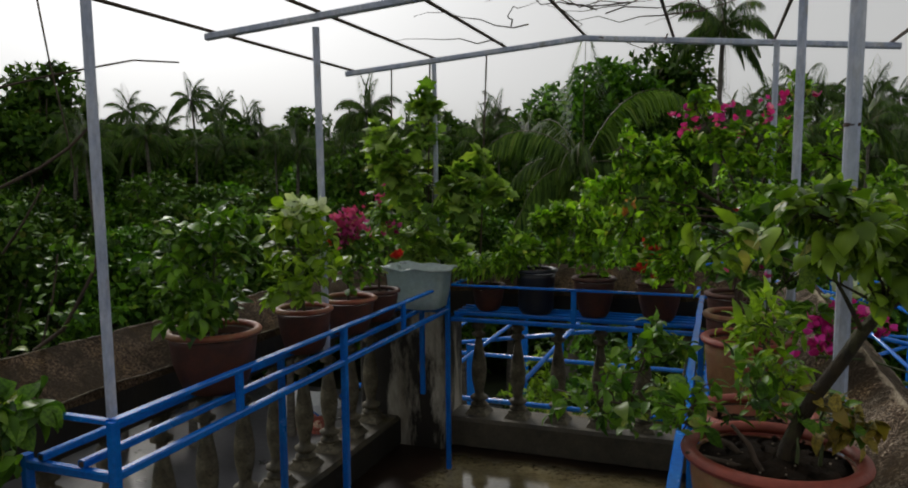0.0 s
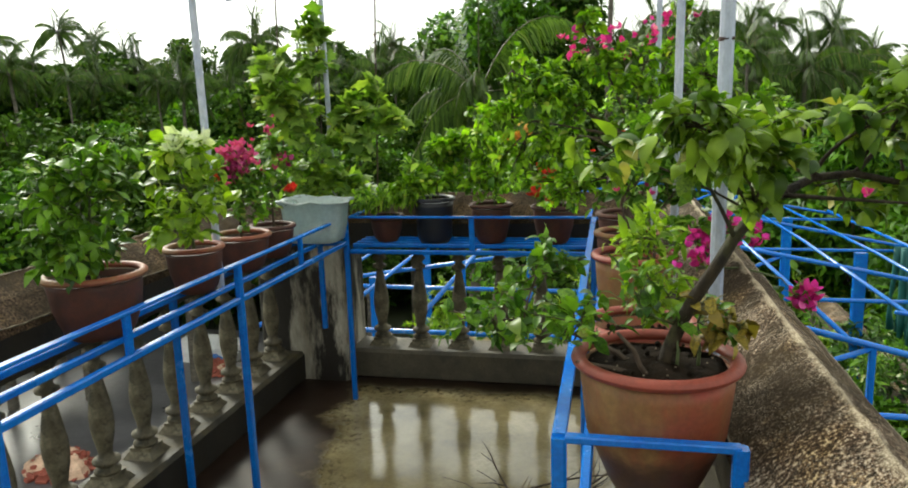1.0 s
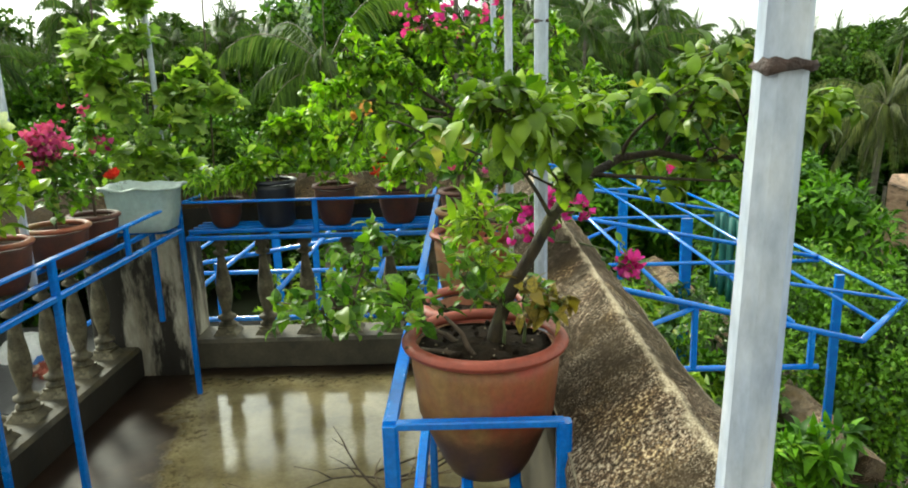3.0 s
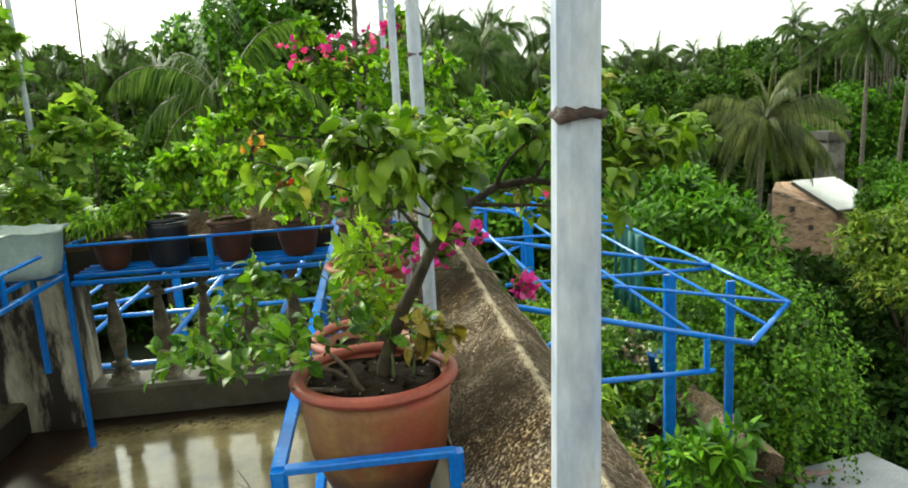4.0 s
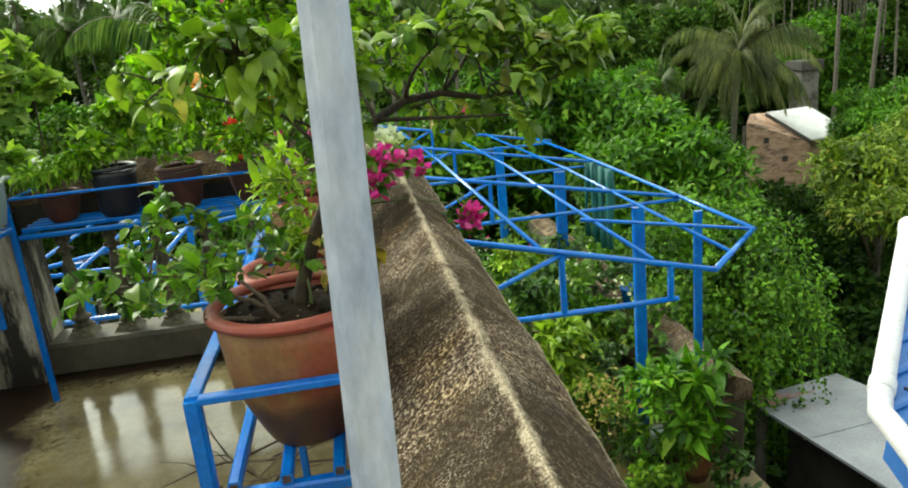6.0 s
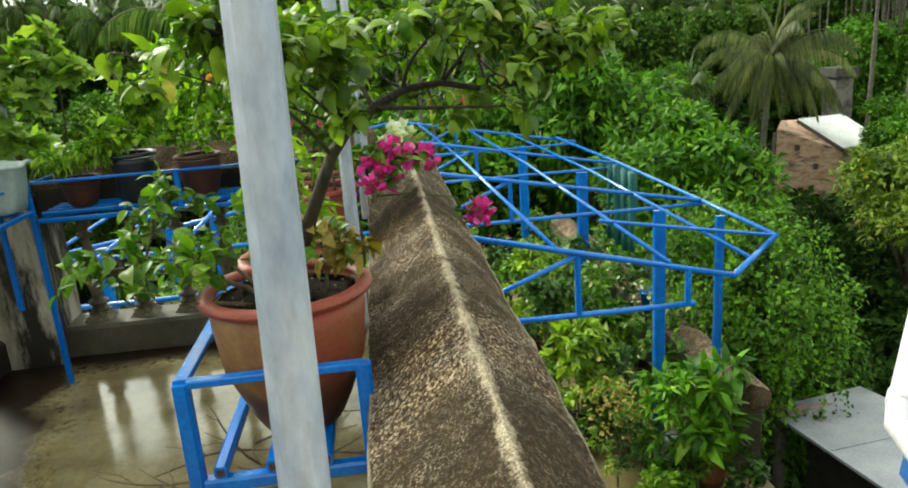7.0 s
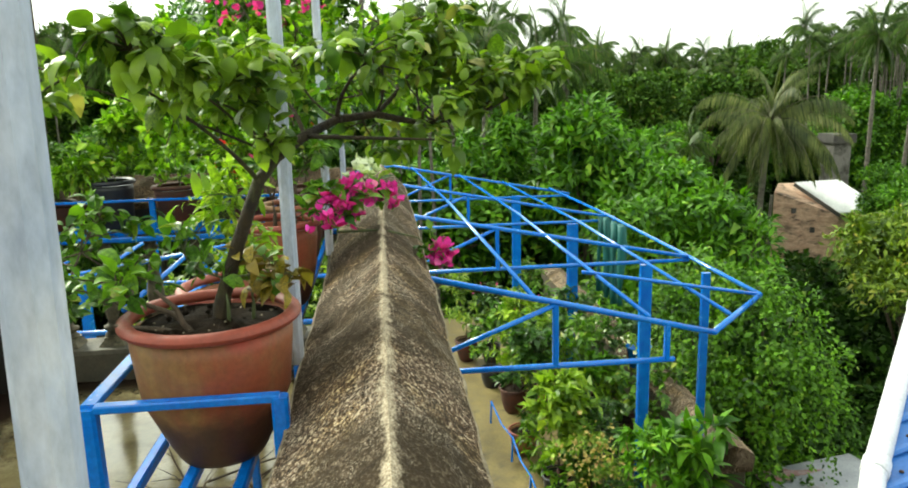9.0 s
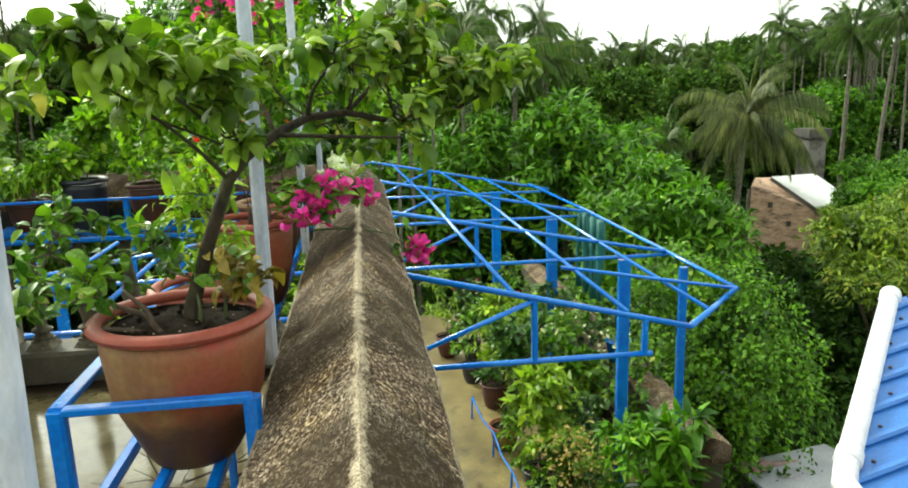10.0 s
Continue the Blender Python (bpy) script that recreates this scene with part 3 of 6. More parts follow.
def shrub(name, label, at, crowns, stems=24, leaves=300, size=0.05, mat=None, blades=OVAL, kind="oval", singles=80, bark=None, trunk=None, girth=0.008, flowers=(), droop=0.15, seed=1, group="potted plants", category="potted plant", extra=None, spread=0.03, vary=0.35, fine=1.0):
    """A potted plant: stem(s), twigs that reach into its crowns, leaves along the twigs, blooms."""
    rng = np.random.default_rng(seed)
    mat, bark = mat or LEAF_MID, bark or BARK
    root = thing(name, label, category, at, group)
    trunk = [Vector(p) for p in (trunk or [(0, 0, -0.03), (0.005, 0, 0.05), (0.0, 0.005, 0.10)])]
    n = len(trunk)
    part("stem", Shape().tube(trunk, [girth * (0.14 + 1.0 * (1 - i / (n - 1)) ** 0.75) for i in range(n)], 9), bark, root)
    tips, _ = crown_points(rng, crowns, stems)
    twigs, sites, ways = Shape(), [], []
    forks = list(trunk[max(1, n // 2):])
    for c in crowns:  # one limb into every part of the crown
        c = Vector(c[:3]) + V(*(rng.normal(size=3) * 0.01))
        a = min(trunk[max(1, n // 2):], key=lambda q: (q - c).length)
        pts = curve(a, a.lerp(c, 0.5) + V(*(rng.normal(size=3) * spread)), c, 6)
        twigs.tube(pts, [girth * fine * 0.5 * (1 - 0.6 * i / 5) for i in range(6)], 6)
        forks += pts[1:]
    for k, tip in enumerate(tips):
        tip = Vector(tip)
        a = min(forks, key=lambda q: (q - tip).length + rng.random() * 0.05)
        mid = a.lerp(tip, 0.5) + V(*(rng.normal(size=3) * spread)) + V(0, 0, 0.12 * (tip - a).length)
        pts = curve(a, mid, tip, 7)
        twigs.tube(pts, [girth * fine * 0.34 * (1 - 0.75 * i / 6) for i in range(7)], 5)
        for i in range(max(1, leaves // stems)):
            t = 0.25 + 0.75 * rng.random() ** 0.7
            j = min(int(t * 6), 5)
            p = pts[j].lerp(pts[j + 1], t * 6 - j)
            sites.append(p + V(*(rng.normal(size=3) * 0.006)))
            ways.append((pts[j + 1] - pts[j]).normalized() * 0.5 + V(*(rng.normal(size=3) * 0.75)) + V(0, 0, 0.15 - droop))
    tagged(part("branching", twigs, bark, root), kind="stuff")
    P, D = np.array(sites), np.array(ways)
    U = np.array([0.0, 0.0, 1.0]) + rng.normal(size=(len(P), 3)) * 0.38
    S = size * (1 + vary * rng.normal(size=len(P))).clip(0.45, 1.7)
    order = rng.permutation(len(P))
    one, rest = order[:singles], order[singles:]
    F = frames(D, U)
    for i in one:
        m = Matrix([[*(F[i][r] * S[i]), P[i][r]] for r in range(3)] + [[0, 0, 0, 1]])
        part("leaf", blade_mesh(kind, blades, int(rng.integers(0, 3)), mat), None, root, at=m)
    if len(rest):
        s = Shape()
        scatter(s, rng, P[rest], D[rest], U[rest], S[rest], blades)
        tagged(part("foliage", s, mat, root), kind="stuff")
    for mesh, centre, radius, count, fsize in flowers:
        for i in range(count):
            p = Vector(centre) + V(*(rng.normal(size=3) * 0.55)) * radius
            q = Euler((rng.normal() * 0.7, rng.normal() * 0.7, rng.random() * 6.3)).to_matrix().to_4x4()
            part("flower", mesh, None, root, at=Matrix.Translation(p) @ q @ Matrix.Scale(fsize * (0.75 + 0.5 * rng.random()), 4))
    if extra:
        extra(root, rng)
    return root


def pot(label, at, r=0.15, h=0.26, body=None, rim=None, base=0.6, lip=0.024, category="flower pot", group="flower pots", soil=0.045, pebbles=0):
    """A flat-rimmed clay pot with a rolled lip, filled with soil; at: the middle of its foot."""
    root = thing("flower_pot", label, category, at, group)
    ri = r - lip
    wall = [(r * base * 0.92, 0.0), (r * base, 0.01), (r * base * 1.14, h * 0.12), (r * 0.83, h * 0.45), (r * 0.895, h * 0.80), (r * 0.90, h - lip * 1.1)]
    s = Shape()
    s.lathe(wall + [(ri - 0.004, h - lip * 1.0), (ri - 0.012, h - soil - 0.02)], 36, 0, wob=0.006)
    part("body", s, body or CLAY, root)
    s = Shape()
    c = [(r - lip * 0.5 + lip * 0.58 * math.cos(a), h - lip * 0.45 + lip * 0.46 * math.sin(a)) for a in (2 * math.pi * i / 12 for i in range(13))]
    s.lathe(c, 40, 0, wob=0.004, caps=False)
    part("rim", s, rim or RIM, root)
    s, rng = Shape(), random.Random(int(1000 * (at[0] + 9) + 77 * at[1]))
    rings = [[((ri - 0.004) * f * math.cos(a), (ri - 0.004) * f * math.sin(a), h - soil + 0.012 * (1 - f) + rng.uniform(-0.005, 0.005)) for a in (2 * math.pi * i / 22 for i in range(22))] for f in (1.0, 0.8, 0.6, 0.4, 0.2, 0.03)]
    s.rings(rings, 0, True, True)
    for i in range(26):
        a, f, k = rng.uniform(0, 6.3), math.sqrt(rng.random()) * 0.9, rng.uniform(0.003, 0.008)
        s.lathe([(0.2 * k, -k), (k, 0), (0.3 * k, k * 0.8)], 5, 0, (ri * f * math.cos(a), ri * f * math.sin(a), h - soil + 0.008))
    part("soil", s, SOIL, root)
    if pebbles:
        s = Shape()
        for i in range(pebbles):
            a, f, k = rng.uniform(0, 6.3), math.sqrt(rng.random()) * 0.92, rng.uniform(0.001, 0.0028)
            s.lathe([(0.3 * k, -k * 0.5), (k, 0), (0.4 * k, k * 0.6)], 6, 0, (ri * f * math.cos(a), ri * f * math.sin(a), h - soil + 0.011))
        tagged(part("pebbles", s, CREST, root, "pale grit on the soil"), kind="stuff")
    return root


# ---- the balcony: floor, parapets, balustrades ----
FAR_Y, LEFT_X, BACK_Y = 4.13, -1.70, -2.6


def slab(name, lo, hi, mat, label, category, cell=0.25, rough=0.004, kind="structure"):
    """A thick slab whose top is gently uneven."""
    s = Shape()
    nx, ny = max(2, int((hi[0] - lo[0]) / cell)), max(2, int((hi[1] - lo[1]) / cell))
    top = [(lo[0] + (hi[0] - lo[0]) * i / nx, lo[1] + (hi[1] - lo[1]) * j / ny, hi[2] + rough * noise.noise((i * 0.7, j * 0.7, hi[2]))) for j in range(ny + 1) for i in range(nx + 1)]
    s.add(top, [(j * (nx + 1) + i, j * (nx + 1) + i + 1, (j + 1) * (nx + 1) + i + 1, (j + 1) * (nx + 1) + i) for j in range(ny) for i in range(nx)], 0, True)
    a, b, c, d = (lo[0], lo[1]), (hi[0], lo[1]), (hi[0], hi[1]), (lo[0], hi[1])
    z0, z1 = lo[2], hi[2] - rough
    s.add([(*p, z) for z in (z0, z1) for p in (a, b, c, d)], [(3, 2, 1, 0), (0, 1, 5, 4), (1, 2, 6, 5), (2, 3, 7, 6), (3, 0, 4, 7)])
    return tagged(part(name, s, mat), label, category, kind=kind)


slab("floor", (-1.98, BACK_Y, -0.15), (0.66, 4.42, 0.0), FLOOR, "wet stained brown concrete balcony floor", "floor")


def coping(a, b, z, half, rise, parent, seed, width_axis, sides=None, off=0.0, worn=False):
    """A peaked coping with a bare mortar crest, uneven along its length, from a to b."""
    rng, sides = random.Random(seed), sides or CONCRETE
    n = max(8, int((Vector(b) - Vector(a)).length / 0.09))
    s = Shape()
    rings, line = [], []
    for k in range(n + 1):
        p = Vector(a).lerp(Vector(b), k / n)
        j = lambda q: rng.uniform(-q, q)
        w = Vector(width_axis)
        sec = [(-half * 0.93, -0.17), (-half, -0.03 + j(0.006)), (-half * 0.97 + j(0.004), 0.0 + j(0.005)), (-half * 0.5 + off / 2, rise * 0.52 + j(0.005)), (off + j(0.005), rise + j(0.003)), (half * 0.5 + off / 2, rise * 0.52 + j(0.005)), (half * 0.97 - off / 2 + j(0.004), j(0.005)), (half - off / 2, -0.03 + j(0.006)), (half * 0.93 - off / 2, -0.17)]
        rings.append([p + w * x + V(0, 0, z + h) for x, h in sec])
        line.append(p + w * (sec[4][0] + j(0.002)) + V(0, 0, z + sec[4][1] - 0.0025))
    s.rings(rings, 0, False, True)
    for k in range(len(s.f) - 2):
        if k % 9 in (0, 7, 8):
            s.m[k] = 1
    part("coping", s, [WORNMOSS if worn else MOSS if sides is CONCRETE else BROWNMOSS, sides], parent, "mossy peaked concrete coping")
    if not worn:
        fine = []
        for k in range(len(line) - 1):
            for q in range(4):
                fine.append(line[k].lerp(line[k + 1], q / 4) + V(rng.uniform(-0.003, 0.003), rng.uniform(-0.002, 0.002), rng.uniform(-0.001, 0.002)))
        crest = Shape().tube(fine, [rng.uniform(0.0012, 0.0048) for _ in fine], 6)
        part("crest", crest, CREST, parent, "pale bare mortar crest")
    for side in (2, 6):  # lime has leached out along both lower edges
        lip = Shape()
        pts = []
        for k in range(len(rings) - 1):
            for q in range(3):
                pts.append(rings[k][side].lerp(rings[k + 1][side], q / 3) + V(0, 0, rng.uniform(-0.001, 0.001)))
        lip.tube(pts, [rng.uniform(0.0012, 0.0042) for _ in pts], 5)
        part("lime_edge", lip, CREST, parent, "thin pale lime line")


# solid parapet beside the flower stand
s = Shape()
s.block((0.40, BACK_Y, -0.15), (0.66, 4.42, 0.86), 0, 0.008)
wall_east = tagged(part("wall_east", s, CONCRETE), "solid concrete parapet wall with mossy peaked top", "parapet", kind="structure")
coping((0.525, BACK_Y, 0), (0.525, 4.42, 0), 1.0, 0.165, 0.13, wall_east, 5, (1, 0, 0), off=0.014, worn=True)


def baluster_mesh():
    """A turned concrete baluster, square at foot and head."""
    s = Shape()
    h = 0.66
    s.block((-0.05, -0.05, 0), (0.05, 0.05, 0.05), 0, 0.006)
    s.lathe([(0.050, 0.05), (0.052, 0.065), (0.038, 0.075), (0.036, 0.085), (0.054, 0.095), (0.055, 0.108), (0.034, 0.118), (0.027, 0.135), (0.032, 0.165), (0.042, 0.21), (0.047, 0.26), (0.046, 0.30), (0.038, 0.36), (0.028, 0.42), (0.021, 0.465), (0.020, 0.485), (0.042, 0.495), (0.043, 0.508), (0.024, 0.518), (0.022, 0.535), (0.040, 0.545), (0.042, 0.558), (0.028, 0.57), (0.040, 0.59), (0.046, 0.61)], 16)
    s.block((-0.05, -0.05, 0.61), (0.05, 0.05, h), 0, 0.006)
    s.rings([[(sx * r, sy * r, z) for sx, sy in ((-1, -1), (1, -1), (1, 1), (-1, 1))] for r, z in ((0.078, -0.006), (0.066, 0.012), (0.051, 0.034))], 0, False)  # mortar fillet round the foot
    return s.data("baluster", [DARKMOSS])


KERBMOSS = surface("mossy_damp_kerb", [(0.32, (0.030, 0.025, 0.014)), (0.5, (0.075, 0.062, 0.036)), (0.7, (0.16, 0.13, 0.075))], 9, (0.6, 0.9), 0, 60, 0.6, 0.008, stain=(0.11, 0.085, 0.03), stain_scale=7, stain_at=(0.56, 0.66))
BALUSTER = baluster_mesh()


def balustrade(name, a, b, out, label, seed, first=0.16):
    """A kerb, turned balusters and a peaked coping from a to b; out: the way to the outside; first: where the balusters begin."""
    a, b, out = Vector(a), Vector(b), Vector(out)
    d = (b - a).normalized()
    s = Shape()
    mid = out * 0.135
    s.bar(a + mid + V(0, 0, 0.085), b + mid + V(0, 0, 0.085), 0.27, 0.19, 0, 0.10)
    s.m[1] = 1 if out.x else 0  # the same near-black on the inner face of the long kerb
    root = tagged(part(name, s, [KERBMOSS if out.x else CONCRETE, DARKSIDE]), label, "balustrade", kind="structure")
    n = int((b - a).length / 0.25) + 1
    rng = random.Random(seed)
    for k in range(n):
        p = a + d * (first + 0.25 * k) + out * 0.14 + V(0, 0, 0.176)
        if (b - p).dot(d) > 0.1:
            part("baluster", BALUSTER, None, root, at=Matrix.Translation(p) @ Matrix.Rotation(rng.uniform(-0.05, 0.05), 4, "Z"))
    coping(a + out * 0.15, b + out * 0.15, 1.0, 0.165, 0.13, root, seed, out, DARKSIDE)
    return root


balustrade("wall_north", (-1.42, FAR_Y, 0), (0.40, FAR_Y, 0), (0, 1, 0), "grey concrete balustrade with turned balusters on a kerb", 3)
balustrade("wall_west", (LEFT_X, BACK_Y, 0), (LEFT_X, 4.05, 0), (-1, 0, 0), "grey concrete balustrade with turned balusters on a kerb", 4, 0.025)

# corner pillar
s = Shape()
s.block((-1.98, 4.05, -0.15), (-1.42, 4.42, 0.98), 0, 0.02)
s.block((-2.00, 4.02, 0.94), (-1.40, 4.44, 1.0), 0, 0.012)
tagged(part("pillar", s, PILLAR), "limewashed corner pillar with dark damp streaks", "pillar", kind="structure")

# the house below the balcony and the terrace beside it
s = Shape()
s.block((-1.94, BACK_Y, -6.3), (0.64, 4.38, -0.15), 0, 0.02)
tagged(part("wall_house", s, PLASTER), "stained plaster wall of the house below the balcony", "wall", kind="structure")
TERRACE_Z = -2.6
s = Shape()
slab("floor_terrace", (-2.75, 4.40, TERRACE_Z - 0.15), (3.72, 13.0, TERRACE_Z), TERRACE, "ochre screed floor of the lower terrace", "floor")
slab("floor_terrace_side", (0.64, 3.2, TERRACE_Z - 0.15), (3.72, 4.40, TERRACE_Z), TERRACE, "ochre screed floor of the lower terrace", "floor")
s.block((-2.70, 4.40, -6.3), (3.70, 12.9, TERRACE_Z - 0.15), 0, 0.02)
s.block((0.64, 3.3, -6.3), (3.70, 4.40, TERRACE_Z - 0.15), 0, 0.02)
tagged(part("wall_terrace", s, PLASTER), "stained plaster wall below the terrace", "wall", kind="structure")
s = Shape()
s.block((3.44, 5.9, TERRACE_Z), (3.72, 13.0, TERRACE_Z + 0.78), 0, 0.01)
wall_edge = tagged(part("wall_terrace_edge", s, CONCRETE), "low mossy parapet of the lower terrace", "parapet", kind="structure")
coping((3.58, 5.85, 0), (3.58, 13.0, 0), TERRACE_Z + 0.86, 0.19, 0.10, wall_edge, 8, (1, 0, 0))

# the house rises behind the balcony
s = Shape()
s.block((-1.98, BACK_Y - 0.25, -0.15), (0.66, BACK_Y - 0.004, 2.45), 0, 0.01)
wall_south = tagged(part("wall_south", s, PLASTER), "stained plaster house wall closing the balcony", "wall", kind="structure")

# ---- blue steel flower stands ----
TOP, LOW, LOW_WEST = 1.055, 0.885, 0.935


def stand(name, label, at, length, depth, along, posts, legs, lows, LOW=LOW, front=True):
    """A trough of square tubes: one top rail on the inner side, bars below to carry the pots, posts and legs. Local x runs along it, y outwards."""
    root = thing(name, label, "plant stand", at, "blue flower stands")
    root.rotation_euler = (0, 0, along)
    w = 0.022
    part("top_rail", Shape().bar((0, 0, TOP), (length, 0, TOP), 0.026, 0.012), BLUE, root)
    for e in (0, length):
        part("end_rail", Shape().bar((e, 0.011, TOP - 0.002), (e, depth, TOP - 0.002), 0.022, 0.014), BLUE, root)
        part("end_bar", Shape().bar((e, 0.012, LOW - 0.026), (e, depth, LOW - 0.026), 0.026), BLUE, root)
    if front:
        part("front_bar", Shape().bar((0, 0, LOW - 0.022), (length, 0, LOW - 0.022), 0.024), BLUE, root)
    for y in lows:
        bar = part("shelf_bar", Shape().bar((-0.01, y, LOW), (length + 0.012, y, LOW), w), BLUE, root)
        for e, d in ((length + 0.0125, -0.001), (-0.0105, 0.001)):
            q, end_plate = w * 0.32, Shape()  # flat dark plate standing for the shade inside the open square tube
            end_plate.add([(e + d * g, y + a * q, LOW + b * q) for g in (0, 0.2) for a, b in ((-1, -1), (1, -1), (1, 1), (-1, 1))], [(0, 1, 5, 4), (1, 2, 6, 5), (2, 3, 7, 6), (3, 0, 4, 7), (4, 5, 6, 7), (3, 2, 1, 0)])
            part("dark_end", end_plate, RUST, bar, "dark plate for the shade inside the tube end")
    for x in posts:
        part("post", Shape().bar((x, 0, LOW - 0.01), (x, 0, TOP - 0.006), 0.028, 0.018), BLUE, root)
    for x, y, top in legs:
        part("leg", Shape().bar((x, y, 0.0), (x, y, top), 0.027), BLUE, root)
    return root


stand("flower_stand", "blue painted steel flower stand carrying clay pots along the parapet", (0.055, 3.79, 0), 2.51, 0.305, radians(-90), [1.25], [(2.51, 0, TOP), (2.51, 0.305, TOP), (1.25, 0, LOW), (1.25, 0.305, LOW), (0, 0, LOW)], [0.042, 0.132, 0.224], front=False)
west_stand = stand("flower_stand", "blue painted steel flower stand inside the balustrade, paint worn", (-1.285, 1.41, 0), 2.38, 0.30, radians(90), [0.51, 1.78], [(0, 0, TOP), (0, 0.30, LOW_WEST), (1.19, 0, TOP), (1.19, 0.30, LOW_WEST), (2.38, 0, TOP)], [0.10, 0.24], LOW_WEST)
part("strut", Shape().bar((2.38, 0.155, 0.42), (2.38, 0.155, LOW_WEST - 0.02), 0.027), BLUE, west_stand)
stand("flower_stand", "blue painted steel flower stand across the end of the balcony", (-1.262, 3.80, 0), 1.295, 0.28, 0.0, [0.68], [], [0.07, 0.14, 0.21, 0.28])

# ---- pipe frame over the balcony ----
frame_root = thing("pipe_pergola", "galvanised steel pipe frame with a low gable standing over the balcony", "pergola")
POLES = [(0.367, 0.507, 0.99), (0.352, 1.60, 0.99), (0.352, 2.65, 0.99), (0.352, 3.85, 0.99), (-1.45, 1.57, 0.92), (-1.44, 2.73, 0.92), (-1.52, 4.25, 0.99)]
for n, (x, y, z) in enumerate(POLES):
    s = Shape()
    if n == 0:  # leans a little and thins upwards
        sec = [(a, b) for a, b in ((0.25, -0.5), (0.5, -0.25), (0.5, 0.25), (0.25, 0.5), (-0.25, 0.5), (-0.5, 0.25), (-0.5, -0.25), (-0.25, -0.5))]
        s.rings([[(cx + w * a, y + w * b, h) for a, b in sec] for cx, w, h in ((0.354, 0.0305, z), (0.3625, 0.0282, 1.37), (0.3695, 0.0250, 1.648), (0.384, 0.0245, 2.27))], 0, False)
        x = 0.3655
    else:
        s.bar((x, y, z), (x + (0.008 if x > 0 else -0.01), y - 0.006, 2.36 if n == 6 else 2.27), 0.0265, 0.0265, 0, 0.25)
    pole = part("pole", s, ZINC, frame_root)
    if n < 2:
        s = Shape()
        zw = 1.648 + 0.1 * n
        wr = random.Random(n)
        rings = []
        for k, h in ((0.0133, -0.0042), (0.0140, -0.002), (0.0142, 0.001), (0.0133, 0.0036)):
            ring = []
            for i in range(20):
                a = 2 * math.pi * i / 20
                q = k * (1 + wr.uniform(-0.05, 0.05)) / max(abs(math.cos(a)), abs(math.sin(a))) * (0.96 if i % 5 == 2 else 1.0)
                ring.append((x + 0.004 + q * math.cos(a), y - 0.003 + q * math.sin(a), zw + h * (0.85 + 0.25 * math.sin(a * 2 + n)) + wr.uniform(-0.0012, 0.0012)))
            rings.append(ring)
        s.rings(rings, 0, True, False)
        part("weld", s, RUST, pole, "rusty weld seam")
for y in (0.45, 1.60, 2.73, 4.0):
    apex = (-0.58, y, 2.38)
    part("rafter", Shape().bar((-2.0, y, 2.27), apex, 0.03), ZINC, frame_root)
    part("rafter", Shape().bar(apex, (0.90, y, 2.24), 0.03), ZINC, frame_root)
for x in (-1.98, -1.45, -1.02, -0.58, -0.12, 0.36, 0.87):
    z = 2.405 - abs(x + 0.58) * (0.078 if x < -0.58 else 0.094)
    part("purlin", Shape().tube([(x, BACK_Y + 1.0, z), (x + 0.01, 1.5, z - 0.004), (x, 4.12, z)], 0.008, 6), BARK, frame_root, "dark bamboo purlin")

# dead climbing stems on the frame and outside the left balustrade
rng = random.Random(12)
vines = thing("dead_vine", "bare dry climbing stems hanging on the pipe frame", "vine", (-0.9, 3.0, 2.4))
for k in range(26):
    p = V(rng.uniform(-0.5, 1.6), rng.uniform(-0.9, 1.0), rng.uniform(-0.06, 0.0))
    pts = [p]
    d = V(rng.uniform(-1, 1), rng.uniform(-1, 1), 0).normalized()
    for i in range(7):
        d = (d + V(rng.uniform(-0.5, 0.5), rng.uniform(-0.5, 0.5), 0)).normalized()
        p = p + d * 0.09
        pts.append(p + V(0, 0, rng.uniform(-0.03, 0.02)))
    part("stem", Shape().tube(pts, [0.0042 * (1 - i / 9) for i in range(8)], 5), BARK, vines)
trellis = thing("climbing_stem", "long bare woody stems with a few leaves rising past the balustrade", "vine", (-1.91, 1.72, 1.0))
for pts, r in (([(-0.02, 0, 0.0), (0.0, 0, 0.117), (0.116, 0.01, 0.191), (0.206, -0.01, 0.286), (0.266, 0.0, 0.387), (0.278, 0.01, 0.458)], 0.0075), ([(-0.30, 0.05, 0.55), (-0.156, 0, 0.614), (0.049, 0.02, 0.694), (0.195, 0, 0.753), (0.272, 0, 0.808)], 0.006), ([(-0.149, 0.03, 0.419), (-0.014, 0, 0.523), (0.081, 0, 0.64)], 0.004), ([(0.0, 0, 0.10), (0.015, 0.02, 0.143), (0.069, 0.02, 0.289), (0.111, 0.01, 0.426)], 0.004), ([(-0.087, 0, 0.943), (0.12, 0.02, 0.974), (0.313, 0, 0.984), (0.453, 0, 0.995), (0.596, 0.02, 0.983)], 0.0035), ([(0.098, 0, 1.211), (0.133, 0, 1.022), (0.179, 0.01, 0.788), (0.20, 0.02, 0.60)], 0.0028)):
    part("stem", Shape().tube(pts, [r * (1.1 - 0.55 * i / len(pts)) for i in range(len(pts))], 7), BARK, trellis)
leaf_rng = np.random.default_rng(15)
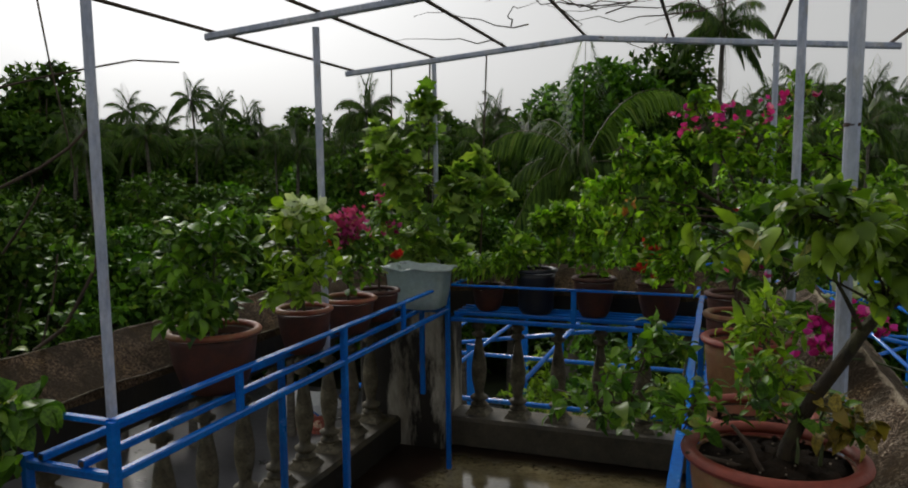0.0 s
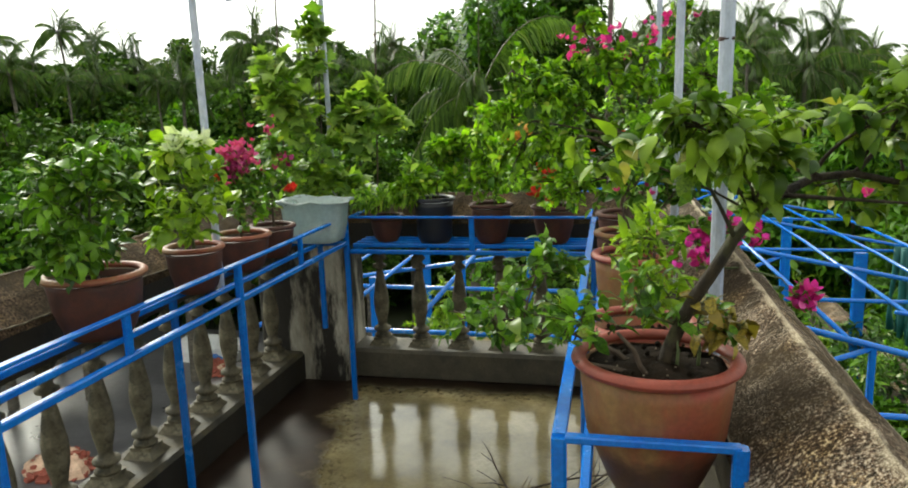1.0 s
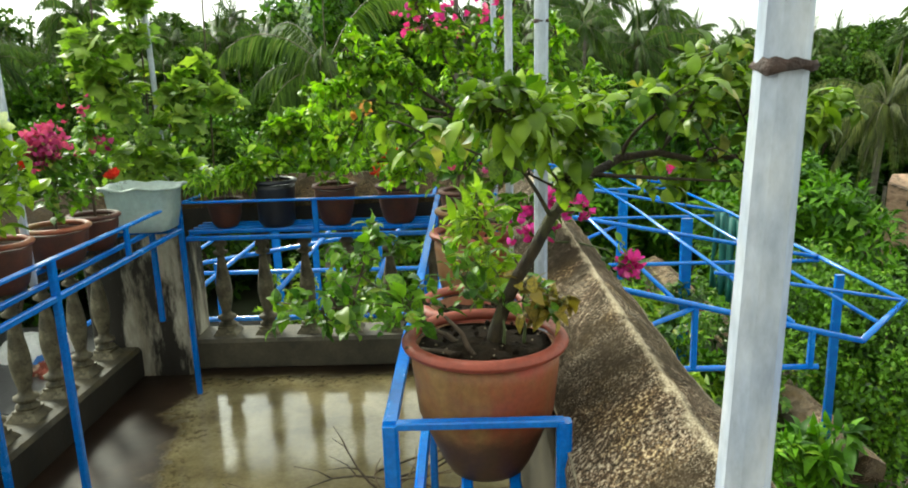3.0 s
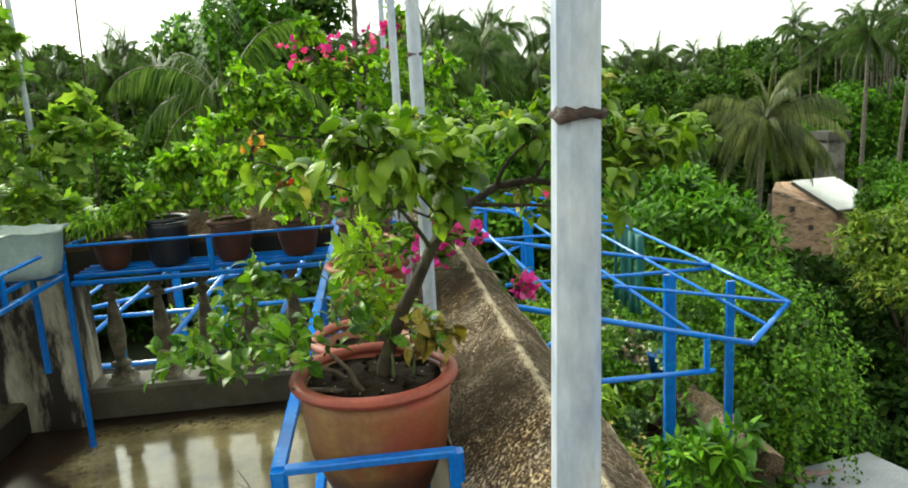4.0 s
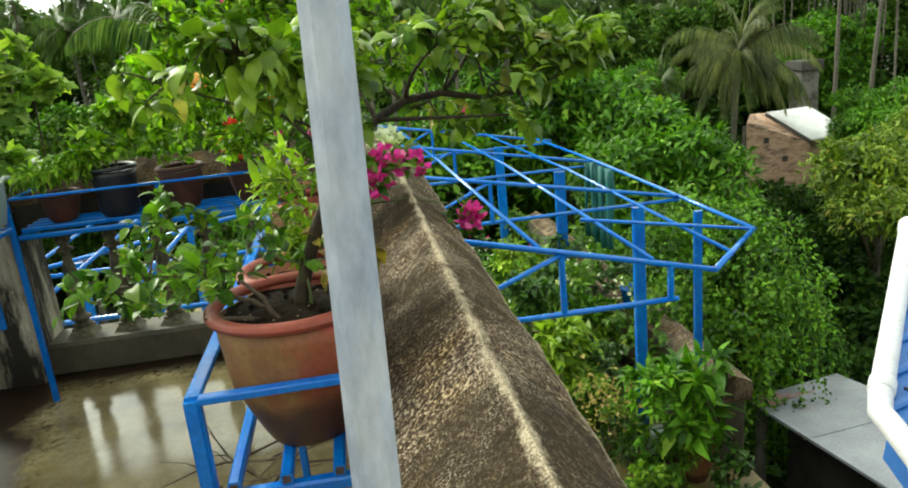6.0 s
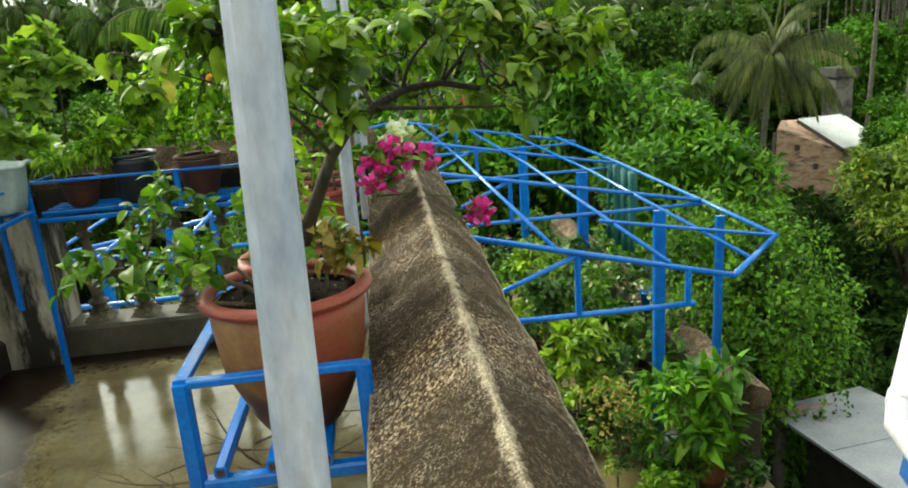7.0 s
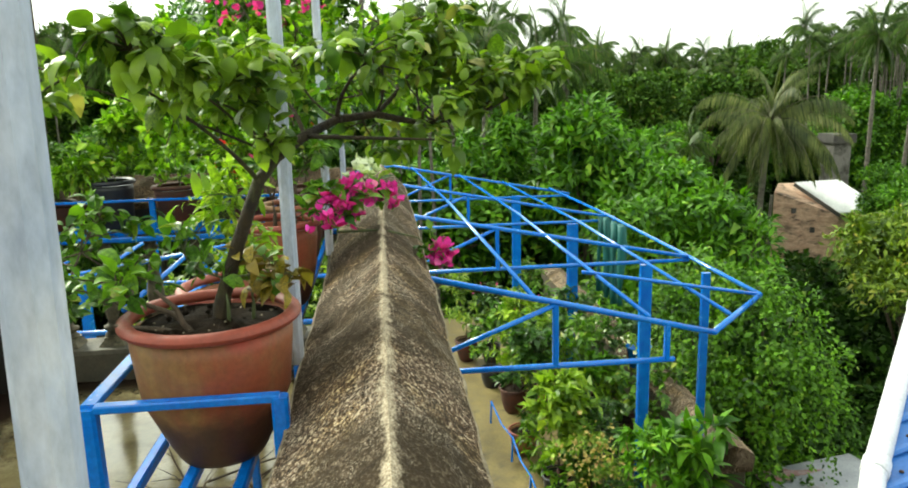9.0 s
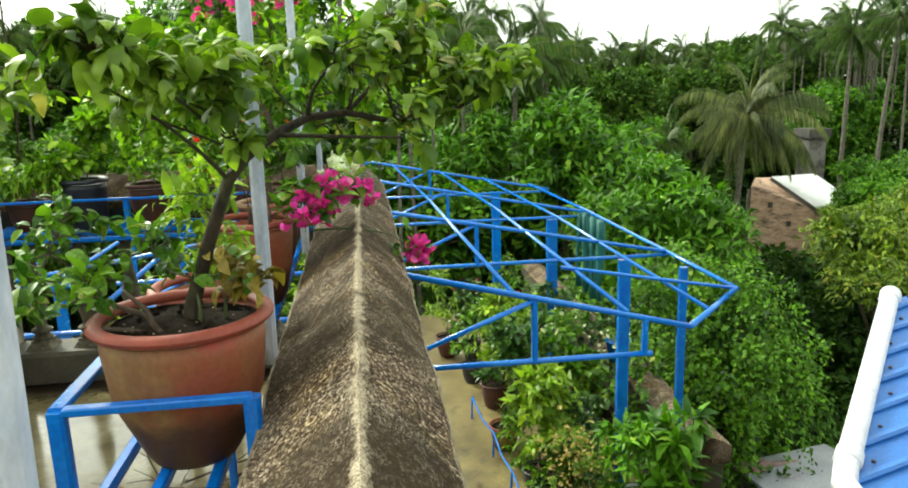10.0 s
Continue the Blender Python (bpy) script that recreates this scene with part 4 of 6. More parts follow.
for p in ((0.11, 0.0, 0.43), (0.03, 0.0, 0.30), (0.08, 0.0, 0.22), (-0.01, 0.0, 0.14), (0.16, 0.0, 0.25), (0.24, 0.0, 0.46)):
    for k in range(7):
        d = leaf_rng.normal(size=3) + np.array([0.0, 0.0, -0.4])
        f = frames(d[None], np.array([[0.0, -0.3, 1.0]]))[0] * leaf_rng.uniform(0.03, 0.05)
        q = np.array(p) + leaf_rng.normal(size=3) * 0.025
        part("leaf", blade_mesh("oval", OVAL, k % 3, LEAF_MID), None, trellis, at=Matrix([[*f[r], q[r]] for r in range(3)] + [[0, 0, 0, 1]]))

# milky plastic basin on the corner of the stands
basin = thing("plastic_basin", "milky translucent plastic basin on the corner of the blue stands", "basin", (-1.40, 3.66, LOW_WEST + 0.012))
s = Shape()
prof = [(0.12, 0.0), (0.145, 0.008), (0.163, 0.09), (0.176, 0.205), (0.20, 0.212), (0.20, 0.223), (0.172, 0.218), (0.157, 0.09), (0.137, 0.015), (0.02, 0.011)]
rings = []
for r, z in prof:
    ring = []
    for i in range(32):
        a = 2 * math.pi * i / 32
        c, d = math.cos(a), math.sin(a)
        k = (abs(c) ** 5 + abs(d) ** 5) ** (-1 / 5)
        ring.append((r * 0.94 * k * c, r * 0.70 * k * d, z + 0.022 * z / 0.22 * noise.noise((c * 2, d * 2, z * 9))))
    rings.append(ring)
s.rings(rings, 0, True, True)
part("tub", s, WHITEBAG, basin)
lip = Shape()
outer, top = rings[4], rings[5]
lip.tube([Vector(a).lerp(Vector(b), 0.5) for a, b in zip(outer + outer[:1], top + top[:1])], 0.008, 8)
part("rim", lip, WHITEBAG, basin, "rolled milky rim")

# ---- flower pots and plants of the balcony ----
FOOT, FOOT_WEST = LOW + 0.011, LOW_WEST + 0.011
MAGENTA_BLOOM = flower_mesh("flower", PINK, 3, 0.7)
ROSE_BLOOM = flower_mesh("flower", ROSE, 3, 0.7)
RED_BLOOM = flower_mesh("flower", RED, 6, 0.5, LEAF_LIME, 2)
APRICOT_BLOOM = flower_mesh("flower", ORANGE, 6, 0.5, LEAF_LIME, 3)
WHITE_BLOOM = flower_mesh("flower", WHITE, 5, 0.5)
CREAM_BLOOM = flower_mesh("flower", CREAM, 5, 0.5)

# beside the solid parapet
pot("large stained terracotta pot with thick red rim on the blue stand", (0.228, 1.425, FOOT), 0.157, 0.272, base=0.52, soil=0.024, pebbles=20)
pot("terracotta pot standing behind the large pot", (0.212, 1.765, FOOT), 0.135, 0.234, base=0.62)
pot("orange terracotta pot on the blue stand", (0.215, 2.40, FOOT), 0.135, 0.268)
pot("brown clay pot on the blue stand", (0.20, 2.96, FOOT), 0.125, 0.24, DARKCLAY, CLAY)
pot("brown clay pot on the blue stand", (0.20, 3.46, FOOT), 0.13, 0.24, DARKCLAY, DARKCLAY)

# the bonsai: a bent trunk that leans outwards, a flat wide crown, a low side branch
BENT = [(0.0, 0.0, -0.03), (0.008, -0.005, 0.04), (0.030, -0.010, 0.10), (0.052, -0.030, 0.155), (0.080, -0.062, 0.215), (0.105, -0.080, 0.27), (0.135, -0.068, 0.307), (0.180, -0.045, 0.338), (0.235, -0.025, 0.364), (0.300, -0.020, 0.370), (0.380, -0.02, 0.352), (0.48, -0.02, 0.365), (0.60, -0.02, 0.43)]
ARCHED = [blade(0.62, 0.34, -0.07), blade(0.70, 0.26, -0.05), blade(0.56, 0.42, -0.04)]


def bonsai_limbs(root, rng):
    """Second-order limbs that carry the flat crown, and a dead snag at the foot."""
    for pts, r in (([(0.105, -0.08, 0.27), (0.06, -0.16, 0.36), (0.00, -0.34, 0.43)], 0.0036), ([(0.13, -0.07, 0.30), (0.14, -0.10, 0.36), (0.08, -0.22, 0.40)], 0.0032), ([(0.18, -0.045, 0.338), (0.16, 0.02, 0.40), (0.10, 0.08, 0.44)], 0.004), ([(0.235, -0.025, 0.364), (0.24, -0.06, 0.42), (0.30, -0.12, 0.46)], 0.004), ([(0.30, -0.02, 0.37), (0.36, 0.02, 0.42), (0.40, 0.04, 0.50)], 0.0042), ([(0.18, -0.045, 0.338), (0.26, -0.08, 0.335), (0.40, -0.12, 0.33)], 0.004)):
        q = curve(*pts, 9)
        part("limb", Shape().tube(q, [r * (1.15 - 0.75 * i / 8) for i in range(9)], 8), MOSSBARK, root)
    part("snag", Shape().tube([(-0.02, -0.05, -0.01), (-0.045, -0.06, 0.03), (-0.055, -0.055, 0.055), (-0.085, -0.06, 0.09)], [0.006, 0.005, 0.0045, 0.003], 7), BARK, root, "dead black snag")
    part("snag", Shape().tube([(-0.03, -0.045, 0.0), (-0.09, -0.05, 0.018), (-0.16, -0.055, 0.03)], [0.006, 0.005, 0.003], 7), BARK, root, "dead black snag")


shrub("bougainvillea", "bonsai bougainvillea with thick bent brown trunk and wide flat leafy crown", (0.24, 1.42, 1.135), [
    (0.00, -0.36, 0.45, 0.09, 0.10, 0.045, 0.55), (0.09, -0.24, 0.43, 0.11, 0.12, 0.055, 0.9), (-0.10, -0.30, 0.44, 0.07, 0.08, 0.035, 0.25), (0.06, -0.10, 0.45, 0.12, 0.12, 0.05, 0.7), (0.12, 0.08, 0.46, 0.13, 0.12, 0.05, 0.6),
    (0.28, -0.10, 0.46, 0.13, 0.13, 0.05, 0.8), (0.40, 0.03, 0.47, 0.14, 0.13, 0.055, 0.9), (0.52, -0.02, 0.43, 0.12, 0.12, 0.045, 0.8), (0.40, -0.12, 0.37, 0.12, 0.10, 0.035, 0.45), (0.42, 0.04, 0.54, 0.09, 0.09, 0.035, 0.35), (0.12, -0.14, 0.36, 0.07, 0.08, 0.035, 0.22), (0.30, 0.02, 0.33, 0.08, 0.08, 0.03, 0.2)],
    150, 2500, 0.0265, LEAF_BONSAI, ARCHED, "arched", 296, MOSSBARK, BENT, 0.0128, [(MAGENTA_BLOOM, (0.58, 0.0, 0.42), 0.02, 3, 0.016), (MAGENTA_BLOOM, (0.36, 0.1, 0.31), 0.015, 3, 0.016)], 0.45, 21, vary=0.42, extra=bonsai_limbs, fine=0.4)
shrub("bougainvillea", "low leafy side branch growing from the large pot", (0.215, 1.43, 1.13), [(-0.32, 0.06, 0.07, 0.16, 0.13, 0.075, 1.2), (-0.13, -0.02, 0.09, 0.09, 0.10, 0.06, 0.5), (-0.20, 0.12, 0.19, 0.10, 0.08, 0.06, 0.7)],
    40, 420, 0.030, LEAF_MID, OVAL, "oval", 130, BARK, [(0, 0, -0.02), (-0.06, 0.01, 0.03), (-0.14, 0.02, 0.06), (-0.24, 0.03, 0.08)], 0.006, (), 0.25, 22)
shrub("seedling", "yellow-green shoots with bronze leaves at the foot of the bonsai", (0.26, 1.40, 1.13), [(-0.06, 0.04, 0.16, 0.05, 0.05, 0.06), (0.06, 0.02, 0.10, 0.07, 0.06, 0.04)],
    16, 110, 0.030, LEAF_MID, OVAL, "oval", 70, GREENSTEM, None, 0.004, (), 0.1, 23)
shrub("seedling", "olive and bronze shoots beside the bonsai trunk", (0.30, 1.42, 1.13), [(0.01, -0.02, 0.13, 0.06, 0.06, 0.035), (0.05, 0.0, 0.10, 0.05, 0.05, 0.03)],
    12, 80, 0.034, LEAF_BRONZE, OVAL, "oval", 60, GREENSTEM, None, 0.004, (), 0.2, 61)
shrub("croton", "bright yellow-green shrub in a clay pot", (0.215, 1.745, 1.09), [(0.0, -0.03, 0.16, 0.09, 0.08, 0.08), (0.0, -0.04, 0.24, 0.085, 0.07, 0.06), (0.05, -0.06, 0.11, 0.06, 0.05, 0.05)],
    34, 340, 0.038, LEAF_SUNNY, SLIM, "slim", 120, GREENSTEM, None, 0.006, (), 0.1, 24)
shrub("bougainvillea", "bougainvillea with magenta blooms trailing over the coping", (0.27, 2.38, 1.12), [(0.13, -0.06, 0.11, 0.13, 0.13, 0.06), (0.24, 0.04, 0.10, 0.10, 0.10, 0.05), (0.05, 0.0, 0.22, 0.12, 0.12, 0.10)],
    26, 260, 0.040, LEAF_MID, OVAL, "oval", 110, BARK, None, 0.006, [(MAGENTA_BLOOM, (0.13, -0.12, 0.085), 0.06, 40, 0.028), (MAGENTA_BLOOM, (0.20, -0.06, 0.12), 0.05, 26, 0.027), (MAGENTA_BLOOM, (0.30, 0.04, 0.10), 0.04, 18, 0.026), (WHITE_BLOOM, (0.24, 0.10, 0.17), 0.06, 14, 0.026)], 0.2, 25)
shrub("bougainvillea", "magenta bloom hanging over the outer edge of the parapet", (0.60, 2.38, 1.06), [(0.10, 0.02, 0.0, 0.05, 0.06, 0.04)],
    6, 24, 0.035, LEAF_MID, OVAL, "oval", 20, GREENSTEM, [(-0.2, 0, 0.06), (-0.06, 0, 0.06), (0.05, 0.0, 0.03), (0.09, 0, -0.02)], 0.004, [(MAGENTA_BLOOM, (0.115, 0.01, -0.045), 0.04, 30, 0.033)], 0.2, 26)
shrub("bougainvillea", "leafy green shrub with a few rose blooms", (0.20, 2.44, 1.12), [(0.02, 0.0, 0.26, 0.13, 0.14, 0.14), (0.10, 0.05, 0.42, 0.12, 0.12, 0.10)],
    30, 330, 0.045, LEAF_MID, OVAL, "oval", 90, BARK, None, 0.008, [(ROSE_BLOOM, (0.06, -0.05, 0.30), 0.10, 6, 0.02)], 0.15, 27)
shrub("bougainvillea", "tall bougainvillea with magenta blooms along its top", (0.20, 2.96, 1.11), [(-0.38, 0.0, 0.42, 0.26, 0.2, 0.20), (-0.10, 0.05, 0.46, 0.30, 0.22, 0.24), (0.18, 0.08, 0.48, 0.24, 0.2, 0.2), (0.44, 0.08, 0.46, 0.22, 0.2, 0.2, 0.7), (0.05, 0.05, 0.66, 0.24, 0.15, 0.10, 0.6), (-0.28, 0.05, 0.60, 0.26, 0.15, 0.11, 0.8), (-0.2, 0.05, 0.20, 0.34, 0.15, 0.14, 0.9), (-0.44, 0.0, 0.66, 0.07, 0.07, 0.12, 0.12), (-0.16, 0.08, 0.80, 0.06, 0.06, 0.10, 0.1), (0.20, 0.1, 0.80, 0.07, 0.06, 0.12, 0.12), (0.36, 0.08, 0.70, 0.08, 0.07, 0.10, 0.14), (-0.56, 0.0, 0.50, 0.08, 0.08, 0.06, 0.1)],
    240, 5600, 0.034, LEAF_BOUGAIN, OVAL, "oval", 200, BARK, [(0, 0, -0.03), (0.01, 0, 0.12), (0.0, 0.02, 0.25), (0.02, 0.02, 0.38)], 0.012, [(MAGENTA_BLOOM, (-0.20, 0.1, 0.74), 0.07, 14, 0.026), (MAGENTA_BLOOM, (-0.06, 0.1, 0.73), 0.07, 18, 0.026), (MAGENTA_BLOOM, (0.07, 0.1, 0.77), 0.05, 8, 0.024), (MAGENTA_BLOOM, (0.17, 0.1, 0.82), 0.06, 16, 0.026)], 0.15, 28)
shrub("hibiscus", "dense green shrub in the corner of the balcony", (0.20, 3.46, 1.11), [(0.05, 0.0, 0.30, 0.22, 0.16, 0.2), (0.22, 0.1, 0.45, 0.18, 0.2, 0.16)],
    36, 420, 0.05, LEAF_DEEP, OVAL, "oval", 60, BARK, None, 0.008, [(RED_BLOOM, (0.02, -0.1, 0.35), 0.12, 4, 0.02)], 0.15, 29)

# across the end of the balcony
pot("black plastic pot on the blue stand", (-0.82, 3.95, FOOT), 0.118, 0.25, BLACKPOT, BLACKPOT, 0.72)
pot("brown clay pot on the blue stand", (-0.50, 3.95, FOOT), 0.118, 0.215, DARKCLAY, DARKCLAY)
pot("brown clay pot on the blue stand", (-0.16, 3.95, FOOT), 0.122, 0.205, DARKCLAY, DARKCLAY)
pot("low clay bowl on the blue stand", (-1.10, 3.96, FOOT), 0.10, 0.15, DARKCLAY, DARKCLAY)
shrub("jasmine", "low spreading fine-leaved plant", (-1.10, 3.96, 1.02), [(-0.02, 0, 0.12, 0.24, 0.14, 0.07), (0.14, -0.02, 0.15, 0.16, 0.12, 0.06)],
    60, 900, 0.05, LEAF_BOUGAIN, LANCE, "lance", 90, GREENSTEM, None, 0.004, (), 0.3, 31)
shrub("adenium", "green bushy plant in a black pot", (-0.80, 3.95, 1.11), [(0.0, 0, 0.20, 0.22, 0.16, 0.14), (0.08, 0.05, 0.32, 0.18, 0.14, 0.09)],
    70, 1000, 0.045, LEAF_BOUGAIN, OVAL, "oval", 90, GREENSTEM, None, 0.006, (), 0.15, 32)
shrub("rose", "rose bush with one apricot bloom", (-0.48, 3.95, 1.07), [(0.0, -0.02, 0.20, 0.24, 0.18, 0.15), (0.06, 0.0, 0.34, 0.18, 0.14, 0.09)],
    70, 1000, 0.044, LEAF_BOUGAIN, OVAL, "oval", 100, GREENSTEM, [(0, 0, -0.03), (0.0, 0, 0.06), (0.03, 0.01, 0.14)], 0.005, [(APRICOT_BLOOM, (0.17, -0.17, 0.41), 0.02, 3, 0.055)], 0.15, 33)
shrub("ixora", "small shrub with a cluster of red blooms", (-0.16, 3.95, 1.06), [(-0.02, 0.0, 0.14, 0.19, 0.15, 0.10), (0.08, 0.05, 0.26, 0.15, 0.13, 0.09)],
    60, 760, 0.042, LEAF_BOUGAIN, OVAL, "oval", 70, GREENSTEM, None, 0.005, [(RED_BLOOM, (-0.045, -0.16, 0.125), 0.042, 36, 0.036), (RED_BLOOM, (-0.03, -0.16, 0.215), 0.03, 16, 0.034)], 0.15, 34)

# along the left balustrade
pot("wide brown clay pot on the blue stand", (-1.465, 2.03, FOOT_WEST), 0.158, 0.212, DARKCLAY, CLAY)
pot("brown clay pot on the blue stand", (-1.46, 2.59, FOOT_WEST), 0.118, 0.187, DARKCLAY, CLAY)
pot("brown clay pot on the blue stand", (-1.46, 2.97, FOOT_WEST), 0.13, 0.168, DARKCLAY, CLAY)
pot("brown clay pot on the blue stand", (-1.46, 3.27, FOOT_WEST), 0.113, 0.158, DARKCLAY, DARKCLAY)
shrub("hibiscus", "dense broad-leaved dark green bush in a wide clay pot", (-1.475, 2.04, 1.12), [(-0.05, 0.0, 0.22, 0.22, 0.24, 0.15), (0.02, 0.02, 0.36, 0.17, 0.2, 0.12), (0.05, -0.12, 0.12, 0.12, 0.14, 0.10, 0.6)],
    80, 1050, 0.043, LEAF_MID, OVAL, "oval", 190, GREENSTEM, [(0, 0, -0.03), (0, 0, 0.08), (0.01, 0.0, 0.2)], 0.009, (), 0.3, 41)
shrub("mussaenda", "lime-green broad-leaved shrub with white bracts", (-1.46, 2.59, 1.10), [(0.02, 0.0, 0.22, 0.21, 0.26, 0.09), (0.0, 0.0, 0.37, 0.17, 0.20, 0.08), (0.06, -0.18, 0.12, 0.12, 0.14, 0.06, 0.5)],
    60, 460, 0.050, LEAF_SUNNY, OVAL, "oval", 150, GREENSTEM, [(0, 0, -0.03), (0, 0, 0.1), (0, 0, 0.24)], 0.007, [(WHITE_BLOOM, (0.02, -0.04, 0.42), 0.07, 14, 0.05)], 0.3, 42)
shrub("bougainvillea", "bougainvillea topped by a ball of rose-pink blooms", (-1.46, 2.97, 1.085), [(0.0, 0.0, 0.16, 0.12, 0.13, 0.11), (0.02, 0.02, 0.28, 0.1, 0.1, 0.08)],
    26, 240, 0.042, LEAF_MID, OVAL, "oval", 90, BARK, [(0, 0, -0.03), (0, 0, 0.1), (0.01, 0, 0.2)], 0.006, [(ROSE_BLOOM, (0.0, 0.0, 0.33), 0.072, 150, 0.030), (RED_BLOOM, (-0.08, -0.06, 0.28), 0.03, 6, 0.024)], 0.15, 43)
shrub("bougainvillea", "slender bougainvillea with scattered pink and red blooms", (-1.45, 3.27, 1.075), [(0.04, 0.0, 0.20, 0.13, 0.13, 0.13), (0.04, 0.0, 0.36, 0.10, 0.1, 0.12)],
    26, 260, 0.040, LEAF_MID, OVAL, "oval", 80, BARK, [(0, 0, -0.03), (0, 0, 0.12), (0.01, 0, 0.26)], 0.006, [(ROSE_BLOOM, (0.06, 0.0, 0.33), 0.05, 10, 0.026), (ROSE_BLOOM, (0.02, 0.0, 0.46), 0.07, 8, 0.024), (RED_BLOOM, (0.09, 0.0, 0.19), 0.03, 8, 0.024)], 0.15, 44)
shrub("mussaenda", "broad-leaved green plant in front of the balustrade", (-1.60, 1.22, 0.95), [(0.02, 0.0, 0.02, 0.13, 0.16, 0.14), (0.06, 0.08, 0.12, 0.10, 0.10, 0.08)],
    30, 260, 0.055, LEAF_MID, BROAD, "broad", 90, GREENSTEM, None, 0.006, (), 0.3, 45)

# gourd climbing on strings beyond the corner
def gourd_strings(root, rng):
    for x, y in ((0.0, 0.0), (0.34, 0.05), (-0.3, 0.1)):
        part("string", Shape().tube([(x, y, 0.0), (x + 0.02, y, 0.5), (x + 0.05, y - 0.05, 0.95), (x + 0.09, y - 0.12, 1.36)], 0.0055, 5), BARK, root, "thin dark support stem")


shrub("gourd_vine", "tall light green gourd vine climbing strings beyond the corner pillar", (-1.62, 4.30, 1.0), [(0.0, -0.12, 0.42, 0.42, 0.2, 0.26), (-0.12, -0.12, 0.76, 0.26, 0.18, 0.22), (0.02, -0.1, 1.02, 0.09, 0.08, 0.22, 0.22), (-0.30, -0.1, 0.92, 0.10, 0.10, 0.10, 0.15), (0.30, -0.08, 0.50, 0.20, 0.14, 0.26, 0.6), (0.42, -0.06, 0.80, 0.06, 0.06, 0.24, 0.16), (0.52, -0.06, 0.55, 0.08, 0.07, 0.06, 0.1), (0.12, -0.05, 0.14, 0.44, 0.18, 0.16)],
    120, 1250, 0.074, LEAF_CLIMB, LOBED, "lobed", 240, GREENSTEM, [(0, 0, -0.01), (0.0, 0, 0.15), (0.02, 0, 0.3), (0.0, 0, 0.6), (0.0, 0, 0.95)], 0.006, (), 0.3, 46, category="climbing vine", group="", extra=gourd_strings)

# fallen twigs on the floor
rng = random.Random(4)
for k in range(15):
    tw = thing("twig", "dry brown forked twig lying on the floor", "twig", (rng.uniform(-0.30, 0.02), rng.uniform(2.35, 2.95), 0.008), "fallen twigs")
    a, size, lift = rng.uniform(0, 6.3), rng.uniform(0.7, 1.5), (0.45 if k % 3 == 0 else 0.08)
    pts = [(math.cos(a + 0.35 * math.sin(5 * t + k)) * t * size, math.sin(a + 0.35 * math.sin(5 * t + k)) * t * size, lift * t + rng.uniform(0, 0.012)) for t in (0, 0.08, 0.16, 0.24, 0.32, 0.4)]
    part("stick", Shape().tube(pts, [0.0052, 0.005, 0.0043, 0.0036, 0.0026, 0.0014], 6), BARK if k % 2 else STRAW, tw)
    for q in (2, 3):
        b = a + rng.choice((-0.8, 0.8)) + rng.uniform(-0.3, 0.3)
        p = Vector(pts[q])
        part("fork", Shape().tube([p, p + V(math.cos(b), math.sin(b), 0.25) * 0.06 * size, p + V(math.cos(b + 0.2), math.sin(b + 0.2), 0.2) * 0.14 * size], [0.003, 0.0022, 0.001], 5), BARK if k % 2 else STRAW, tw)


# ---- the blue frame over the lower terrace ----
canopy = thing("blue_canopy_frame", "bright blue steel roof frame without covering over the lower terrace", "canopy frame")
SLOPE, EAVE_X, EAVE_Z = 0.195, 3.37, -0.045
TRUSS = (4.30, 6.52, 8.70, 10.90)


def roof_z(x):
    return EAVE_Z + (EAVE_X - x) * SLOPE


for n, y in enumerate(TRUSS):
    end = 2.575 if n == 0 else EAVE_X
    part("top_chord", Shape().tube([(0.70, y, roof_z(0.70)), (end, y, roof_z(end) - (0.10 if n == 0 else 0))], 0.019, 10), BLUE, canopy)
    low = -0.15 if n == 0 else -0.075
    part("tie_bar", Shape().tube([(0.70, y, low + 0.01), (2.32 if n == 0 else EAVE_X, y, low)], 0.018, 10), BLUE, canopy)
    if n == 0:
        part("strut", Shape().bar((1.56, y, low), (1.56, y, roof_z(1.56) - 0.06), 0.035), BLUE, canopy)
        part("strut", Shape().bar((2.27, y, low), (2.27, y, roof_z(2.27) - 0.09), 0.035), BLUE, canopy)
        part("brace", Shape().tube([(0.80, y, low + 0.10), (1.56, y, roof_z(1.56) - 0.06)], 0.016, 8), BLUE, canopy)
    else:
        for x in (1.56,):
            part("strut", Shape().bar((x, y, low), (x, y, roof_z(x)), 0.035), BLUE, canopy)
        part("brace", Shape().tube([(0.80, y, low + 0.05), (1.56, y, roof_z(1.56))], 0.016, 8), BLUE, canopy)
for x0, x1 in ((1.42, 1.0), (2.15, 1.70), (2.86, 2.35)):
    z0 = roof_z(x0) - (0.05 if x0 < 2 else 0.08)
    y0 = 4.30 if x0 < 2.5 else 4.64
    part("purlin", Shape().tube([(x0, y0, z0 + 0.025), ((x0 + x1) / 2 + 0.02, 7.6, roof_z((x0 + x1) / 2) + 0.02), (x1, 10.9, roof_z(x1) + 0.02)], 0.015, 8), BLUE, canopy)
part("eave_bar", Shape().tube([(EAVE_X, 5.21, EAVE_Z), (EAVE_X, 6.52, EAVE_Z), (3.27, 8.7, EAVE_Z + 0.04), (3.07, 10.9, EAVE_Z + 0.09)], 0.018, 8), BLUE, canopy)
